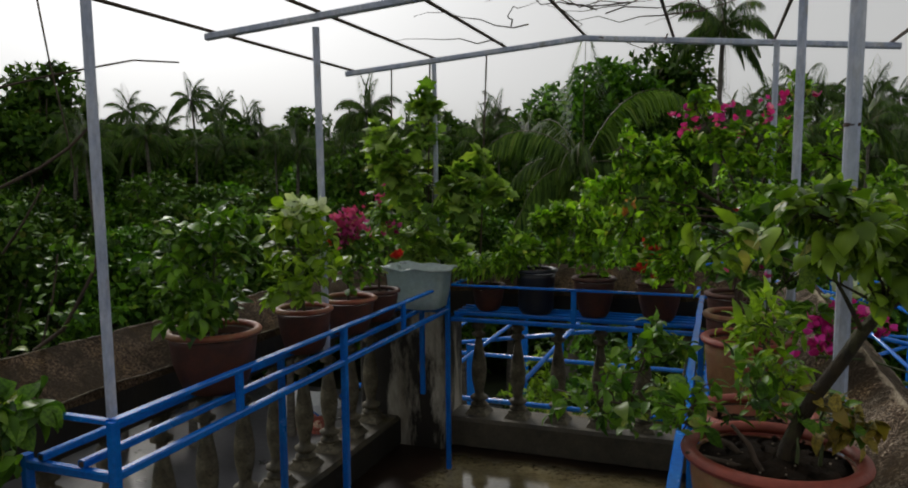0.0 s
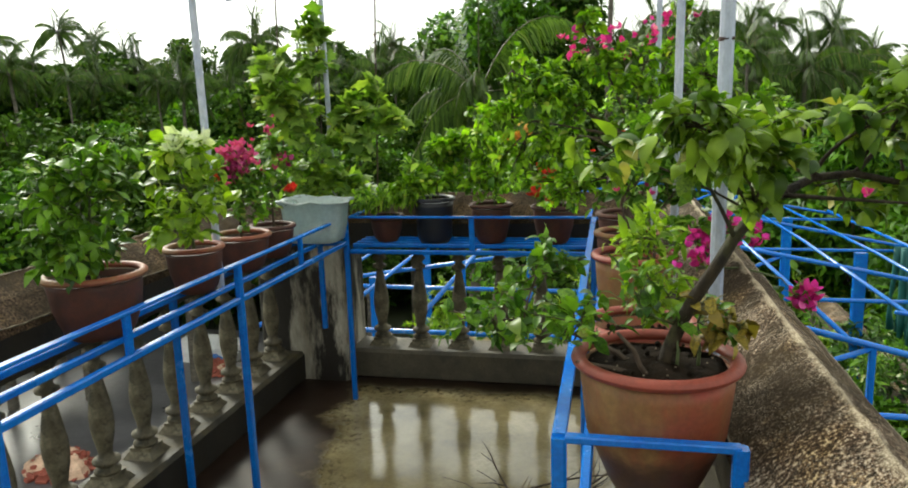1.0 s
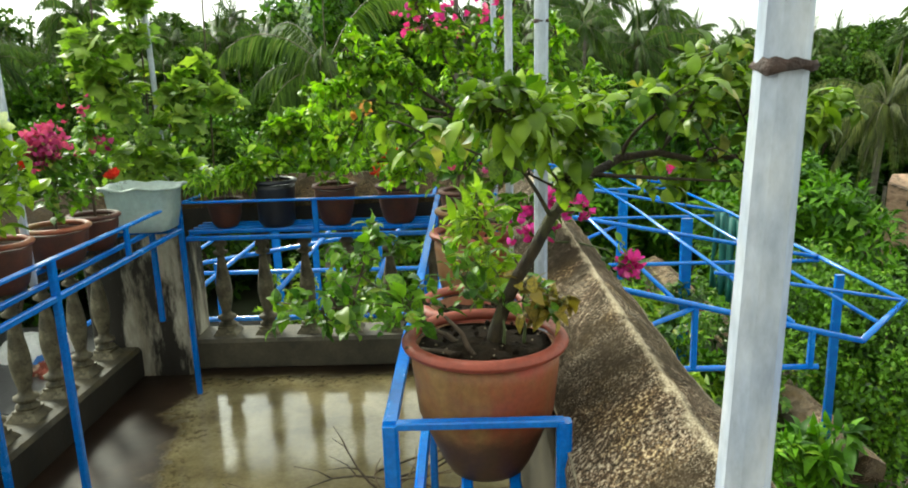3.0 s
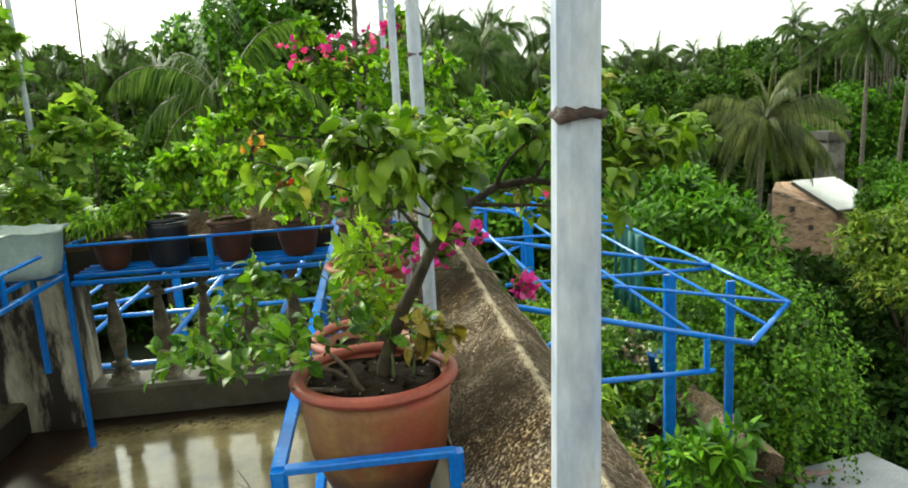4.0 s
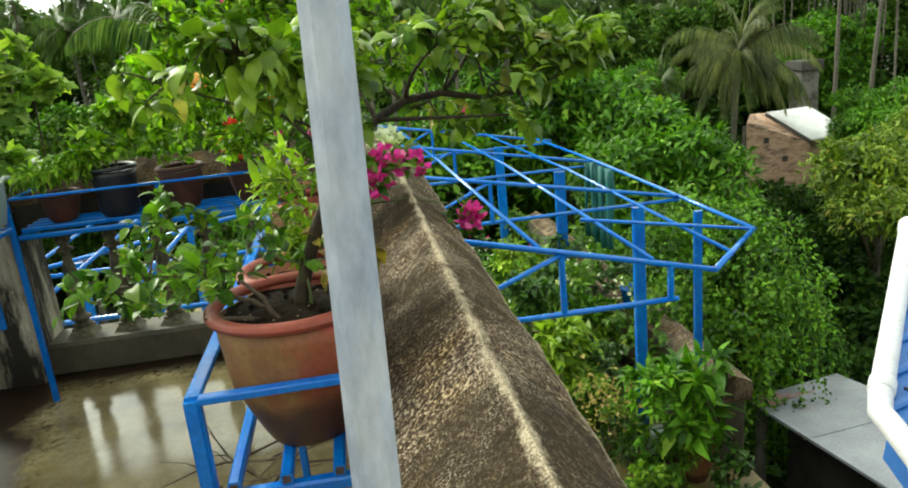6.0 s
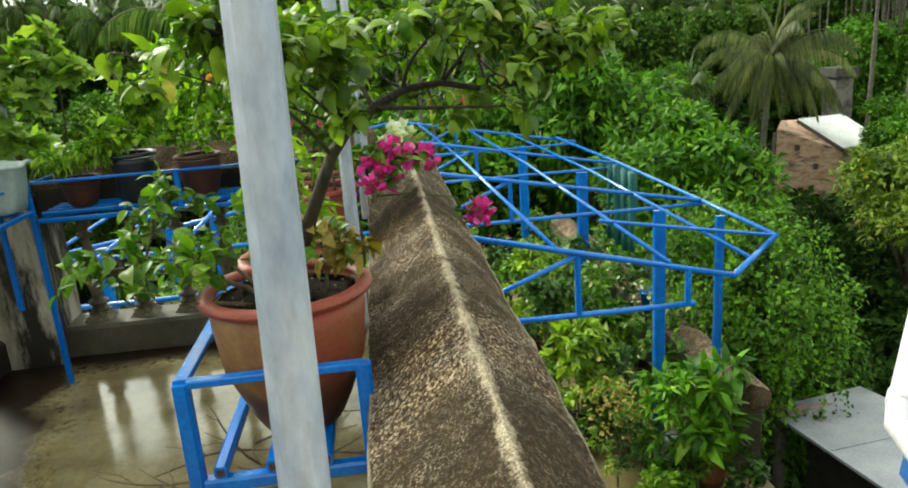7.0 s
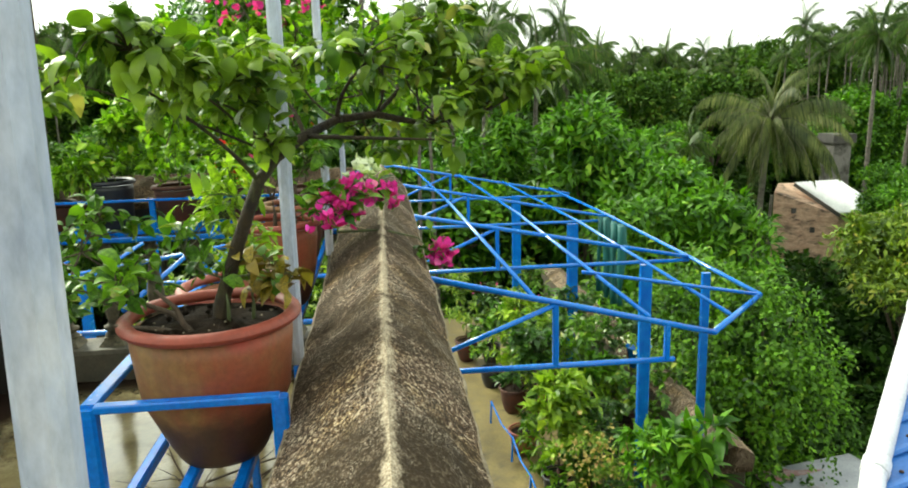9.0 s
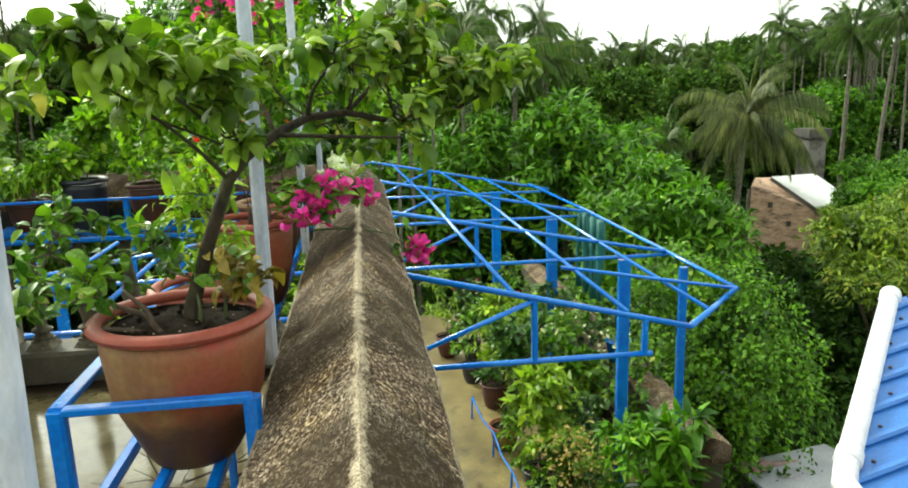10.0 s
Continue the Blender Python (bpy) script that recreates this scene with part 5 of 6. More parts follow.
part("corner_bar", Shape().tube([(2.575, 4.30, roof_z(2.575) - 0.10), (EAVE_X, 5.21, EAVE_Z)], 0.02, 8), BLUE, canopy)
part("cross_bar", Shape().tube([(1.98, 5.21, roof_z(1.98) - 0.02), (EAVE_X, 5.21, EAVE_Z)], 0.014, 8), BLUE, canopy)
for x, y, w, foot, top in ((2.96, 6.52, 0.112, TERRACE_Z, -0.10), (2.84, 8.70, 0.13, TERRACE_Z, -0.10), (2.55, 10.9, 0.13, TERRACE_Z, -0.05), (3.36, 6.12, 0.075, TERRACE_Z + 0.9, -0.10)):
    part("post", Shape().bar((x, y, foot), (x, y, top), w, w * 0.6), BLUE, canopy)

# the other slope of the same frame, towards the rear of the house
RIDGE_X = 0.70
for n, y in enumerate((5.25, 6.60, 8.70, 10.90)):
    if n:
        part("top_chord", Shape().tube([(-2.50, y, 0.0), (RIDGE_X, y, roof_z(RIDGE_X))], 0.02, 10), BLUE, canopy)
        part("strut", Shape().bar((-0.6, y, -0.06), (-0.6, y, 0.28), 0.035), BLUE, canopy)
    part("tie_bar", Shape().tube([(-2.50, y, -0.06), (RIDGE_X, y, -0.07)], 0.02, 10), BLUE, canopy)
for x in (-2.50, -1.86, -1.12, -0.40):
    z = 0.02 + (x + 2.5) * 0.155
    part("purlin", Shape().tube([(x, 4.75, z), (x, 7.6, z + 0.01), (x, 10.9, z)], 0.018, 8), BLUE, canopy)
for x, y in ((-2.10, 6.60), (-2.12, 8.70), (-2.12, 10.9)):
    part("post", Shape().bar((x, y, TERRACE_Z), (x, y, 0.03), 0.09, 0.06), BLUE, canopy)

# teal shade net, gathered and hung from the eave
net = thing("shade_net", "teal shade net gathered and hung from the blue frame", "net", (3.22, 8.35, -0.02))
s = Shape()
for k in range(9):
    x0, y0 = 0.03 * math.sin(k * 2.1), -0.36 + 0.09 * k
    w = 0.055
    pts = [(x0 + 0.02 * math.sin(k + j), y0 + 0.03 * math.sin(1.3 * k + j * 0.8), 0.0 - 0.19 * j) for j in range(6 if k % 3 else 5)]
    s.tube(pts, [w * (0.7 + 0.35 * math.sin(j + k)) for j in range(len(pts))], 8)
part("folds", s, NET, net)


# ---- plants and pots of the lower terrace ----
def bush(name, label, at, crowns, n, size, mat, blades=OVAL, seed=1, bark=None, stems=18, trunk=None, girth=0.012, flowers=(), category="bush", group="", singles=0):
    return shrub(name, label, at, crowns, stems, n, size, mat, blades, "bush", singles, bark or BARK, trunk or [(0, 0, -0.05), (0, 0, 0.15), (0.01, 0, 0.3)], girth, flowers, 0.15, seed, group, category, None, 0.08)


rng = random.Random(31)
TERRACE_LEAVES = [LEAF_MID, LEAF_BRIGHT, LEAF_SUNNY, LEAF_CLIMB, LEAF_DEEP]
n = 0
for row, xs in enumerate(((2.95,), (2.15, 2.5), (2.1, 2.5, 3.0), (2.05, 2.4, 2.9), (1.9, 2.3, 2.8), (1.8, 2.2, 2.75))):
    for x in xs:
        y = 6.0 + 0.95 * row + rng.uniform(-0.2, 0.2)
        x += rng.uniform(-0.12, 0.12)
        n += 1
        r, h = rng.uniform(0.15, 0.2), rng.uniform(0.26, 0.34)
        body = (CLAY, DARKCLAY, BLACKPOT, DARKCLAY)[n % 4]
        pot("flower pot among the terrace plants", (x, y, TERRACE_Z), r, h, body, RIM if body is CLAY else body, group="terrace flower pots")
        tall = rng.uniform(0.95, 1.45)
        fl = [(WHITE_BLOOM, (0, 0, tall * 0.8), 0.25, 8, 0.03)] if n % 5 == 0 else [(ROSE_BLOOM, (0, 0, tall * 0.8), 0.25, 8, 0.03)] if n % 7 == 0 else ()
        bush("shrub", ("dark green leafy shrub in a pot on the terrace", "yellow-green leafy shrub in a pot on the terrace")[n % 5 == 2 or n % 5 == 3], (x, y, TERRACE_Z + h - 0.04), [(0, 0, tall * 0.45, 0.42, 0.45, tall * 0.42), (rng.uniform(-0.15, 0.15), rng.uniform(-0.15, 0.15), tall * 0.78, 0.3, 0.3, tall * 0.25)], 950, rng.uniform(0.08, 0.11), TERRACE_LEAVES[n % 5], (OVAL_FAR, MANGO, OVAL_FAR, MANGO)[n % 4], 100 + n, stems=26, flowers=fl, category="potted plant", group="terrace plants")
# a hedge of pot plants that leans over the low parapet
for k, y in enumerate((7.2, 7.8, 8.5, 9.2, 10.0)):
    pot("clay pot beside the low parapet", (3.20, y, TERRACE_Z), 0.19, 0.34, (CLAY, DARKCLAY)[k % 2], (RIM, DARKCLAY)[k % 2], group="terrace flower pots")
    bush("shrub", "leafy shrub leaning over the low parapet of the terrace", (3.20, y, TERRACE_Z + 0.3), [(0.0, 0, 0.55, 0.4, 0.42, 0.45), (0.3, 0.05, 0.82, 0.38, 0.40, 0.26)], 720, 0.075, (LEAF_MID, LEAF_LIME, LEAF_DEEP, LEAF_BRIGHT)[k % 4], (OVAL_FAR, MANGO)[k % 2], 140 + k, stems=26, category="potted plant", group="terrace plants", flowers=[(WHITE_BLOOM, (0.1, -0.1, 0.9), 0.25, 16, 0.03)] if k % 2 else ())
# lanky plant with long leaves at the end of the terrace parapet
bush("frangipani", "potted plant with long fresh green leaves by the parapet", (3.16, 5.80, TERRACE_Z + 0.35), [(0.0, 0, 0.42, 0.40, 0.40, 0.34), (0.05, 0.1, 0.72, 0.30, 0.30, 0.24)], 420, 0.18, LEAF_BRIGHT, SLIM, 151, GREENSTEM, 26, category="potted plant", group="terrace plants", singles=80)
pot("clay pot at the end of the low parapet", (3.16, 5.80, TERRACE_Z), 0.2, 0.4)
bush("periwinkle", "flowering shrub with cream blooms beside the walkway", (2.34, 5.95, TERRACE_Z), [(0, 0, 0.5, 0.4, 0.35, 0.4), (0.1, 0.1, 0.85, 0.3, 0.3, 0.2)], 800, 0.055, LEAF_CLIMB, MANGO, 152, None, 26, None, 0.01, [(CREAM_BLOOM, (0, 0, 0.9), 0.28, 110, 0.026), (CREAM_BLOOM, (0.05, 0, 0.75), 0.25, 50, 0.024)], group="terrace plants")
bush("fern_shrub", "dark fine-leaved green shrub behind the flowering one", (2.55, 6.75, TERRACE_Z), [(0, 0, 0.45, 0.42, 0.45, 0.42), (0.05, 0.1, 0.85, 0.34, 0.34, 0.3)], 1500, 0.06, LEAF_DEEP, MANGO, 153, GREENSTEM, 40, group="terrace plants")
for k, (x, y, tall, m) in enumerate(((2.62, 6.10, 0.55, LEAF_DEEP), (2.30, 6.50, 0.8, LEAF_MID), (2.78, 7.15, 0.8, LEAF_DEEP), (2.62, 5.55, 0.35, LEAF_BRIGHT), (2.1, 7.3, 0.6, LEAF_LIME), (2.95, 7.6, 0.9, LEAF_LIME), (3.28, 6.6, 0.55, LEAF_MID))):
    bush("ground_shrub", "low leafy plant growing between the pots on the terrace", (x, y, TERRACE_Z), [(0, 0, tall * 0.45, 0.32, 0.34, tall * 0.45), (0.05, 0.05, tall * 0.85, 0.22, 0.24, tall * 0.25)], 520, 0.075, m, (MANGO, OVAL_FAR)[k % 2], 160 + k, GREENSTEM, 24, group="terrace plants", flowers=[(WHITE_BLOOM, (0, 0, tall * 0.9), 0.2, 10, 0.03)] if k in (2, 6) else ())
for k, (x, y, tall, m) in enumerate(((-1.9, 5.4, 1.56, LEAF_LIME), (-1.2, 5.6, 1.69, LEAF_SUNNY), (-0.5, 5.4, 1.62, LEAF_BRIGHT), (0.15, 5.7, 1.56, LEAF_SUNNY), (-1.6, 6.6, 1.82, LEAF_LIME), (-0.8, 6.9, 1.82, LEAF_SUNNY), (0.0, 6.9, 1.69, LEAF_BRIGHT), (-1.9, 8.0, 1.95, LEAF_SUNNY), (-1.0, 8.2, 1.95, LEAF_LIME), (0.0, 8.4, 1.82, LEAF_SUNNY), (-1.5, 9.8, 2.08, LEAF_BRIGHT), (-0.3, 10.0, 2.08, LEAF_SUNNY))):
    pot("clay pot among the terrace plants", (x, y, TERRACE_Z), 0.2, 0.34, DARKCLAY, DARKCLAY, group="terrace flower pots")
    bush("shrub", "bright green leafy shrub in a pot on the terrace", (x, y, TERRACE_Z + 0.3), [(0, 0, tall * 0.5, 0.42, 0.42, tall * 0.42), (0.1, 0.05, tall * 0.85, 0.3, 0.3, tall * 0.2)], 700, 0.085, m, (OVAL_FAR, MANGO)[k % 2], 170 + k, stems=26, category="potted plant", group="terrace plants", flowers=[(APRICOT_BLOOM, (0.1, -0.2, tall * 0.7), 0.2, 8, 0.04)] if k == 2 else ())
for k, (x, y, m) in enumerate(((2.86, 5.55, LEAF_MID), (2.52, 5.35, LEAF_LIME), (2.70, 6.42, LEAF_BRIGHT), (3.36, 5.45, LEAF_DEEP))):
    bush("ground_shrub", "low leafy plant growing between the pots on the terrace", (x, y, TERRACE_Z), [(0, 0, 0.18, 0.26, 0.28, 0.18), (0.03, 0.05, 0.36, 0.2, 0.2, 0.12)], 420, 0.07, m, (MANGO, OVAL_FAR)[k % 2], 190 + k, GREENSTEM, 20, group="terrace plants")
sack = thing("plastic_sack", "crumpled pale plastic sack standing between the terrace pots", "sack", (2.90, 5.92, TERRACE_Z))
s = Shape()
s.rings([[(r * (1 + 0.16 * noise.noise((math.cos(q) * 2, math.sin(q) * 2, z * 7))) * math.cos(q), r * 0.8 * (1 + 0.16 * noise.noise((math.sin(q) * 2, math.cos(q) * 2, z * 7 + 5))) * math.sin(q), z) for q in (2 * math.pi * i / 20 for i in range(20))] for r, z in ((0.13, 0.0), (0.16, 0.05), (0.165, 0.18), (0.15, 0.3), (0.11, 0.40), (0.13, 0.48), (0.10, 0.45))], 0, True)
part("bag", s, WHITEBAG, sack)
# rail with blue cord along the walkway, and a leaning bucket
s = Shape()
bucket = thing("bucket", "blue plastic bucket on the low parapet", "bucket", (3.42, 7.9, TERRACE_Z + 0.93))
part("body", Shape().lathe([(0.10, 0), (0.14, 0.24), (0.15, 0.245), (0.145, 0.25), (0.132, 0.24), (0.095, 0.01)], 24), BLUE, bucket)
for x, y in ((1.93, 5.95), (1.89, 6.75), (1.86, 7.6), (1.77, 8.6)):
    post = thing("stake", "short blue stake beside the walkway", "stake", (x, y, TERRACE_Z), "walkway stakes")
    part("stick", Shape().bar((0, 0, 0), (0.015, 0, 0.3), 0.022), BLUE, post)
cord = thing("cord", "pale blue plastic cord strung along the walkway stakes", "cord", (1.93, 5.4, TERRACE_Z))
part("line", Shape().tube([(0.02, 0.0, 0.02), (0.015, 0.55, 0.28), (0.0, 0.95, 0.22), (-0.025, 1.35, 0.29), (-0.04, 1.8, 0.22), (-0.055, 2.2, 0.29), (-0.10, 2.7, 0.22), (-0.145, 3.2, 0.29)], 0.011, 6), BLUE, cord)
litter_rng = random.Random(9)
for k in range(16):
    leaf = thing("fallen_leaf", "dry brown leaf lying on the terrace walkway", "fallen leaf", (litter_rng.uniform(0.9, 1.85), litter_rng.uniform(5.6, 8.8), TERRACE_Z + 0.01), "fallen leaves")
    part("blade", blade_mesh("broad", BROAD, k % 3, STRAW), None, leaf, at=Matrix.Rotation(litter_rng.uniform(0, 6.3), 4, "Z") @ Matrix.Scale(litter_rng.uniform(0.08, 0.16), 4))

# ---- neighbouring roofs ----
tin = thing("blue_tin_roof", "bright blue ribbed sheet roof with white pipe edging", "roof", (2.70, 2.95, -0.33), kind="structure")
VERGE, EAVE, ACROSS = V(1.26, 1.38, 0.40), V(-0.19, -0.98, -0.192), V(1.0, 0.15, 0.16)  # the pitched edge, the lower edge, the way of the ribs


def tin_edge(v):
    """The roof's edge at v metres square to the ribs, from the corner."""
    return VERGE * (v / 1.18) if v > 0 else EAVE * (v / -0.941)


def tin_z(x, y, drop):
    return 0.1346 * x + 0.1696 * y - drop


s = Shape()
rows, cols = 42, 12
grid = [tin_edge(-1.5 + 2.68 * j / rows) + ACROSS * (3.2 * i / cols) for j in range(rows + 1) for i in range(cols + 1)]
n = len(grid)
quads = [(j * (cols + 1) + i, j * (cols + 1) + i + 1, (j + 1) * (cols + 1) + i + 1, (j + 1) * (cols + 1) + i) for j in range(rows) for i in range(cols)]
s.add(grid + [p - V(0, 0, 0.012) for p in grid], quads + [tuple(n + k for k in reversed(q)) for q in quads])
part("sheet", s, TINBLUE, tin)
screws = random.Random(41)
for k in range(-8, 7):
    v = 0.184 * k - 0.01
    a = tin_edge(v) + V(0, 0, 0.012)
    part("rib", Shape().bar(a + ACROSS * 0.03, a + ACROSS * 3.15, 0.052, 0.030, 0, 0.4), TINBLUE, tin)
    for d in (0.14, 0.62, 1.3, 2.1):
        b = tin_edge(v + 0.07) + ACROSS * (d + screws.uniform(-0.05, 0.05))
        part("screw", Shape().lathe([(0.011, 0), (0.010, 0.008), (0.003, 0.011)], 8, 0, tuple(b + V(0, 0, 0.001))), RUST, tin)
up = V(0, 0, 0.03)
edge = [VERGE * 1.035, VERGE * 1.03, VERGE * 0.8, VERGE * 0.5, VERGE * 0.2, VERGE * 0.05, V(-0.015, -0.03, 0.0), EAVE * 0.12, EAVE * 0.6, EAVE * 1.6]
part("edge_pipe", Shape().tube([p + up for p in edge], [0.045] + [0.056] * 9, 16), PVC, tin, "white plastic edging pipe")
for q, w in ((VERGE * 0.09, VERGE), (VERGE * 1.0, VERGE), (EAVE * 0.42, EAVE)):
    d = w.normalized() * 0.05
    part("coupling", Shape().tube([q - d + up, q - d * 0.8 + up, q + d * 0.8 + up, q + d + up], [0.058, 0.064, 0.064, 0.058], 16), PVC, tin, "pipe coupling")
part("fascia", Shape().bar(EAVE * 1.6 + V(0.09, 0, -0.17), V(0.09, 0.02, -0.17), 0.03, 0.25), TINBLUE, tin)
part("fascia", Shape().bar(V(0.12, 0.0, -0.17), VERGE + V(0.08, -0.05, -0.17), 0.03, 0.25), TINBLUE, tin)
s = Shape()
plan = [(0.10, -1.3), (2.9, -0.9), (3.9, 1.7), (1.6, 1.3), (0.33, 0.12)]
s.add([(x, y, -6.0) for x, y in plan] + [(x, y, tin_z(x, y, 0.05)) for x, y in plan], [(0, 1, 6, 5), (1, 2, 7, 6), (2, 3, 8, 7), (3, 4, 9, 8), (4, 0, 5, 9), (5, 6, 7, 8, 9)])
part("wall", s, DARKWALL, tin)

shed = thing("shed", "low shed with a flat dull grey sheet roof, rusty in one corner", "shed", (5.85, 7.6, 0), kind="structure")
s = Shape()
top = [(-0.66, 0.80, -3.46), (0.86, 1.08, -3.46), (1.30, -0.40, -3.46), (0.20, -1.42, -3.46), (-0.29, -1.46, -3.46)]
s.add([*top, *[(x, y, z - 0.04) for x, y, z in top]], [(4, 3, 2, 1, 0), (5, 6, 7, 8, 9), *[(i, (i + 1) % 5, 5 + (i + 1) % 5, 5 + i) for i in range(5)]])
part("roof", s, TINGREY, shed)
patch = Shape()
patch.rings([[(-0.34 + r * 0.42 * (1 + 0.35 * math.sin(3 * a + 1) + 0.2 * math.sin(7 * a)) * math.cos(a), 0.70 + r * 0.13 * (1 + 0.3 * math.cos(4 * a)) * math.sin(a), -3.458 + z) for a in (2 * math.pi * i / 28 for i in range(28))] for r, z in ((1.0, 0.0), (0.97, 0.003), (0.4, 0.003))], 0, True)
part("rust_patch", patch, REDRUST, shed, "flaking red rust patch")
part("seam", Shape().bar((-0.44, -0.30, -3.453), (1.16, -0.10, -3.453), 0.025, 0.012), TINGREY, shed)
s = Shape()
s.block((-0.05, -1.0, -6.3), (0.80, 0.80, -3.53), 0, 0.02)
part("wall", s, DARKWALL, shed)
for x, y in ((-0.52, 0.66), (-0.22, -1.25)):
    part("post", Shape().bar((x, y, -6.3), (x, y, -3.48), 0.12), PLASTER, shed)

hut = thing("brick_hut", "small weathered brick hut with bleached tin roof", "hut", (16.2, 26.0, -6.3), kind="structure")
foot = [(-0.72, 0.45, 3.68), (1.12, -0.85, 2.92), (2.7, -0.65, 2.98), (2.5, 1.4, 3.8), (0.2, 1.8, 3.82)]
s = Shape()
s.add([*[(x, y, 0) for x, y, z in foot], *foot], [*[(i, (i + 1) % 5, 5 + (i + 1) % 5, 5 + i) for i in range(5)], (5, 6, 7, 8, 9)])
part("wall", s, BRICK, hut)
A, B, C, D = V(0.42, 1.0, 3.92), V(2.55, 1.4, 3.90), V(2.85, -0.8, 3.08), V(1.05, -1.02, 3.0)
s = Shape()
for k in range(14):
    a, d, b, c = A.lerp(B, k / 14), D.lerp(C, k / 14), A.lerp(B, (k + 1) / 14), D.lerp(C, (k + 1) / 14)
    m1, m2 = a.lerp(b, 0.5) + V(0, 0, 0.05), d.lerp(c, 0.5) + V(0, 0, 0.05)
    ring = (a, m1, b, c, m2, d)
    s.add([*ring, *[p - V(0, 0, 0.04) for p in ring]], [(5, 4, 1, 0), (4, 3, 2, 1), (6, 7, 10, 11), (7, 8, 9, 10), (11, 10, 4, 5), (10, 9, 3, 4)])
part("roof", s, TINWHITE, hut)
part("barge_board", Shape().bar(A - V(0.02, 0.02, 0.06), D - V(0.02, 0.02, 0.06), 0.05, 0.14), DARKWALL, hut)
for x, y, z in ((-0.2, 0.04, 2.9), (0.35, -0.35, 2.2)):
    part("vent", Shape().block((x, y - 0.06, z), (x + 0.2, y + 0.06, z + 0.2), 0, 0.01), DARKWALL, hut)
part("post", Shape().tube([(-1.0, 0.3, 0), (-0.9, 0.3, 3.6)], 0.06, 8), TRUNK, hut)

tower = thing("concrete_outbuilding", "grey concrete outbuilding with a flat dark overhanging roof", "outbuilding", (21.5, 32, -6.3), kind="structure")
part("wall", Shape().block((-0.43, -0.5, 0), (0.43, 0.5, 5.0), 0, 0.03), PLASTER, tower)
part("roof", Shape().block((-0.56, -0.65, 5.0), (0.56, 0.65, 5.4), 0, 0.03), DARKWALL, tower)

# ---- ground ----
s = Shape()
rings = [0, 6, 12, 20, 30, 45, 70, 120, 250, 600, 1500, 3000]
pts = [(0, 10, -6.3)]
for r in rings[1:]:
    for i in range(48):
        a = 2 * math.pi * i / 48
        x, y = r * math.cos(a), 10 + r * math.sin(a)
        pts.append((x, y, -6.3 + (0.5 * noise.noise((x * 0.08, y * 0.08, 0)) if 6 < r < 300 else 0)))
faces = [(0, 1 + i, 1 + (i + 1) % 48) for i in range(48)]
for k in range(len(rings) - 2):
    faces += [(1 + k * 48 + i, 1 + (k + 1) * 48 + i, 1 + (k + 1) * 48 + (i + 1) % 48, 1 + k * 48 + (i + 1) % 48) for i in range(48)]
s.add(pts, faces, 0, True)
tagged(part("ground", s, GROUND), "damp earth with weeds between the trees", "ground", kind="structure")
LOOSE_BRICK = Shape().bar((-0.12, 0, 0), (0.12, 0, 0), 0.115, 0.075, 0, 0.06).data("brick", [REDBRICK])
YARD_HEAPS = ((-12.3, 19.5, 1.0, CLOTH, "pale plastic sheet over a heap in the yard"), (-11.9, 20.2, 0.65, CLOTH, "pale plastic sheet over a heap in the yard"), (-11.6, 19.0, 0.35, TINBLUE, "small blue crate heap in the yard"), (-11.3, 12.3, 0.7, BRICK, "heap of red bricks in the yard"), (-11.0, 18.2, 0.5, BRICK, "heap of red bricks in the yard"))
slab("pavement_yard", (-22.0, 3.5, -6.6), (-2.75, 22.0, -5.75), YARD, "wet light grey concrete yard below the balcony", "yard", 0.9, 0.03)
for k, (x, y, w, m, lab) in enumerate(YARD_HEAPS):
    heap = thing("heap", lab, "heap", (x, y, -5.76), "yard heaps")
    q = random.Random(60 + k)
    s = Shape()
    s.rings([[(w * f * (1 + 0.2 * math.sin(3 * a + k)) * math.cos(a), w * f * 0.8 * math.sin(a) * (1 + 0.15 * math.cos(2 * a)), z * w + q.uniform(-0.04, 0.04)) for a in (2 * math.pi * i / 16 for i in range(16))] for f, z in ((1, 0), (0.9, 0.3), (0.6, 0.55), (0.2, 0.66))], 0, False)
    part("mound", s, m, heap)
    if m is BRICK:  # loose bricks over the heap
        for i in range(90):
            r, a = w * math.sqrt(q.random()), q.uniform(0, 6.3)
            at = pose(r * math.cos(a), 0.8 * r * math.sin(a), w * 0.68 * (1 - (r / w) ** 1.5) + 0.03, q.uniform(-25, 25), q.uniform(-25, 25), q.uniform(0, 180))
            part("brick", LOOSE_BRICK, None, heap, at=at)


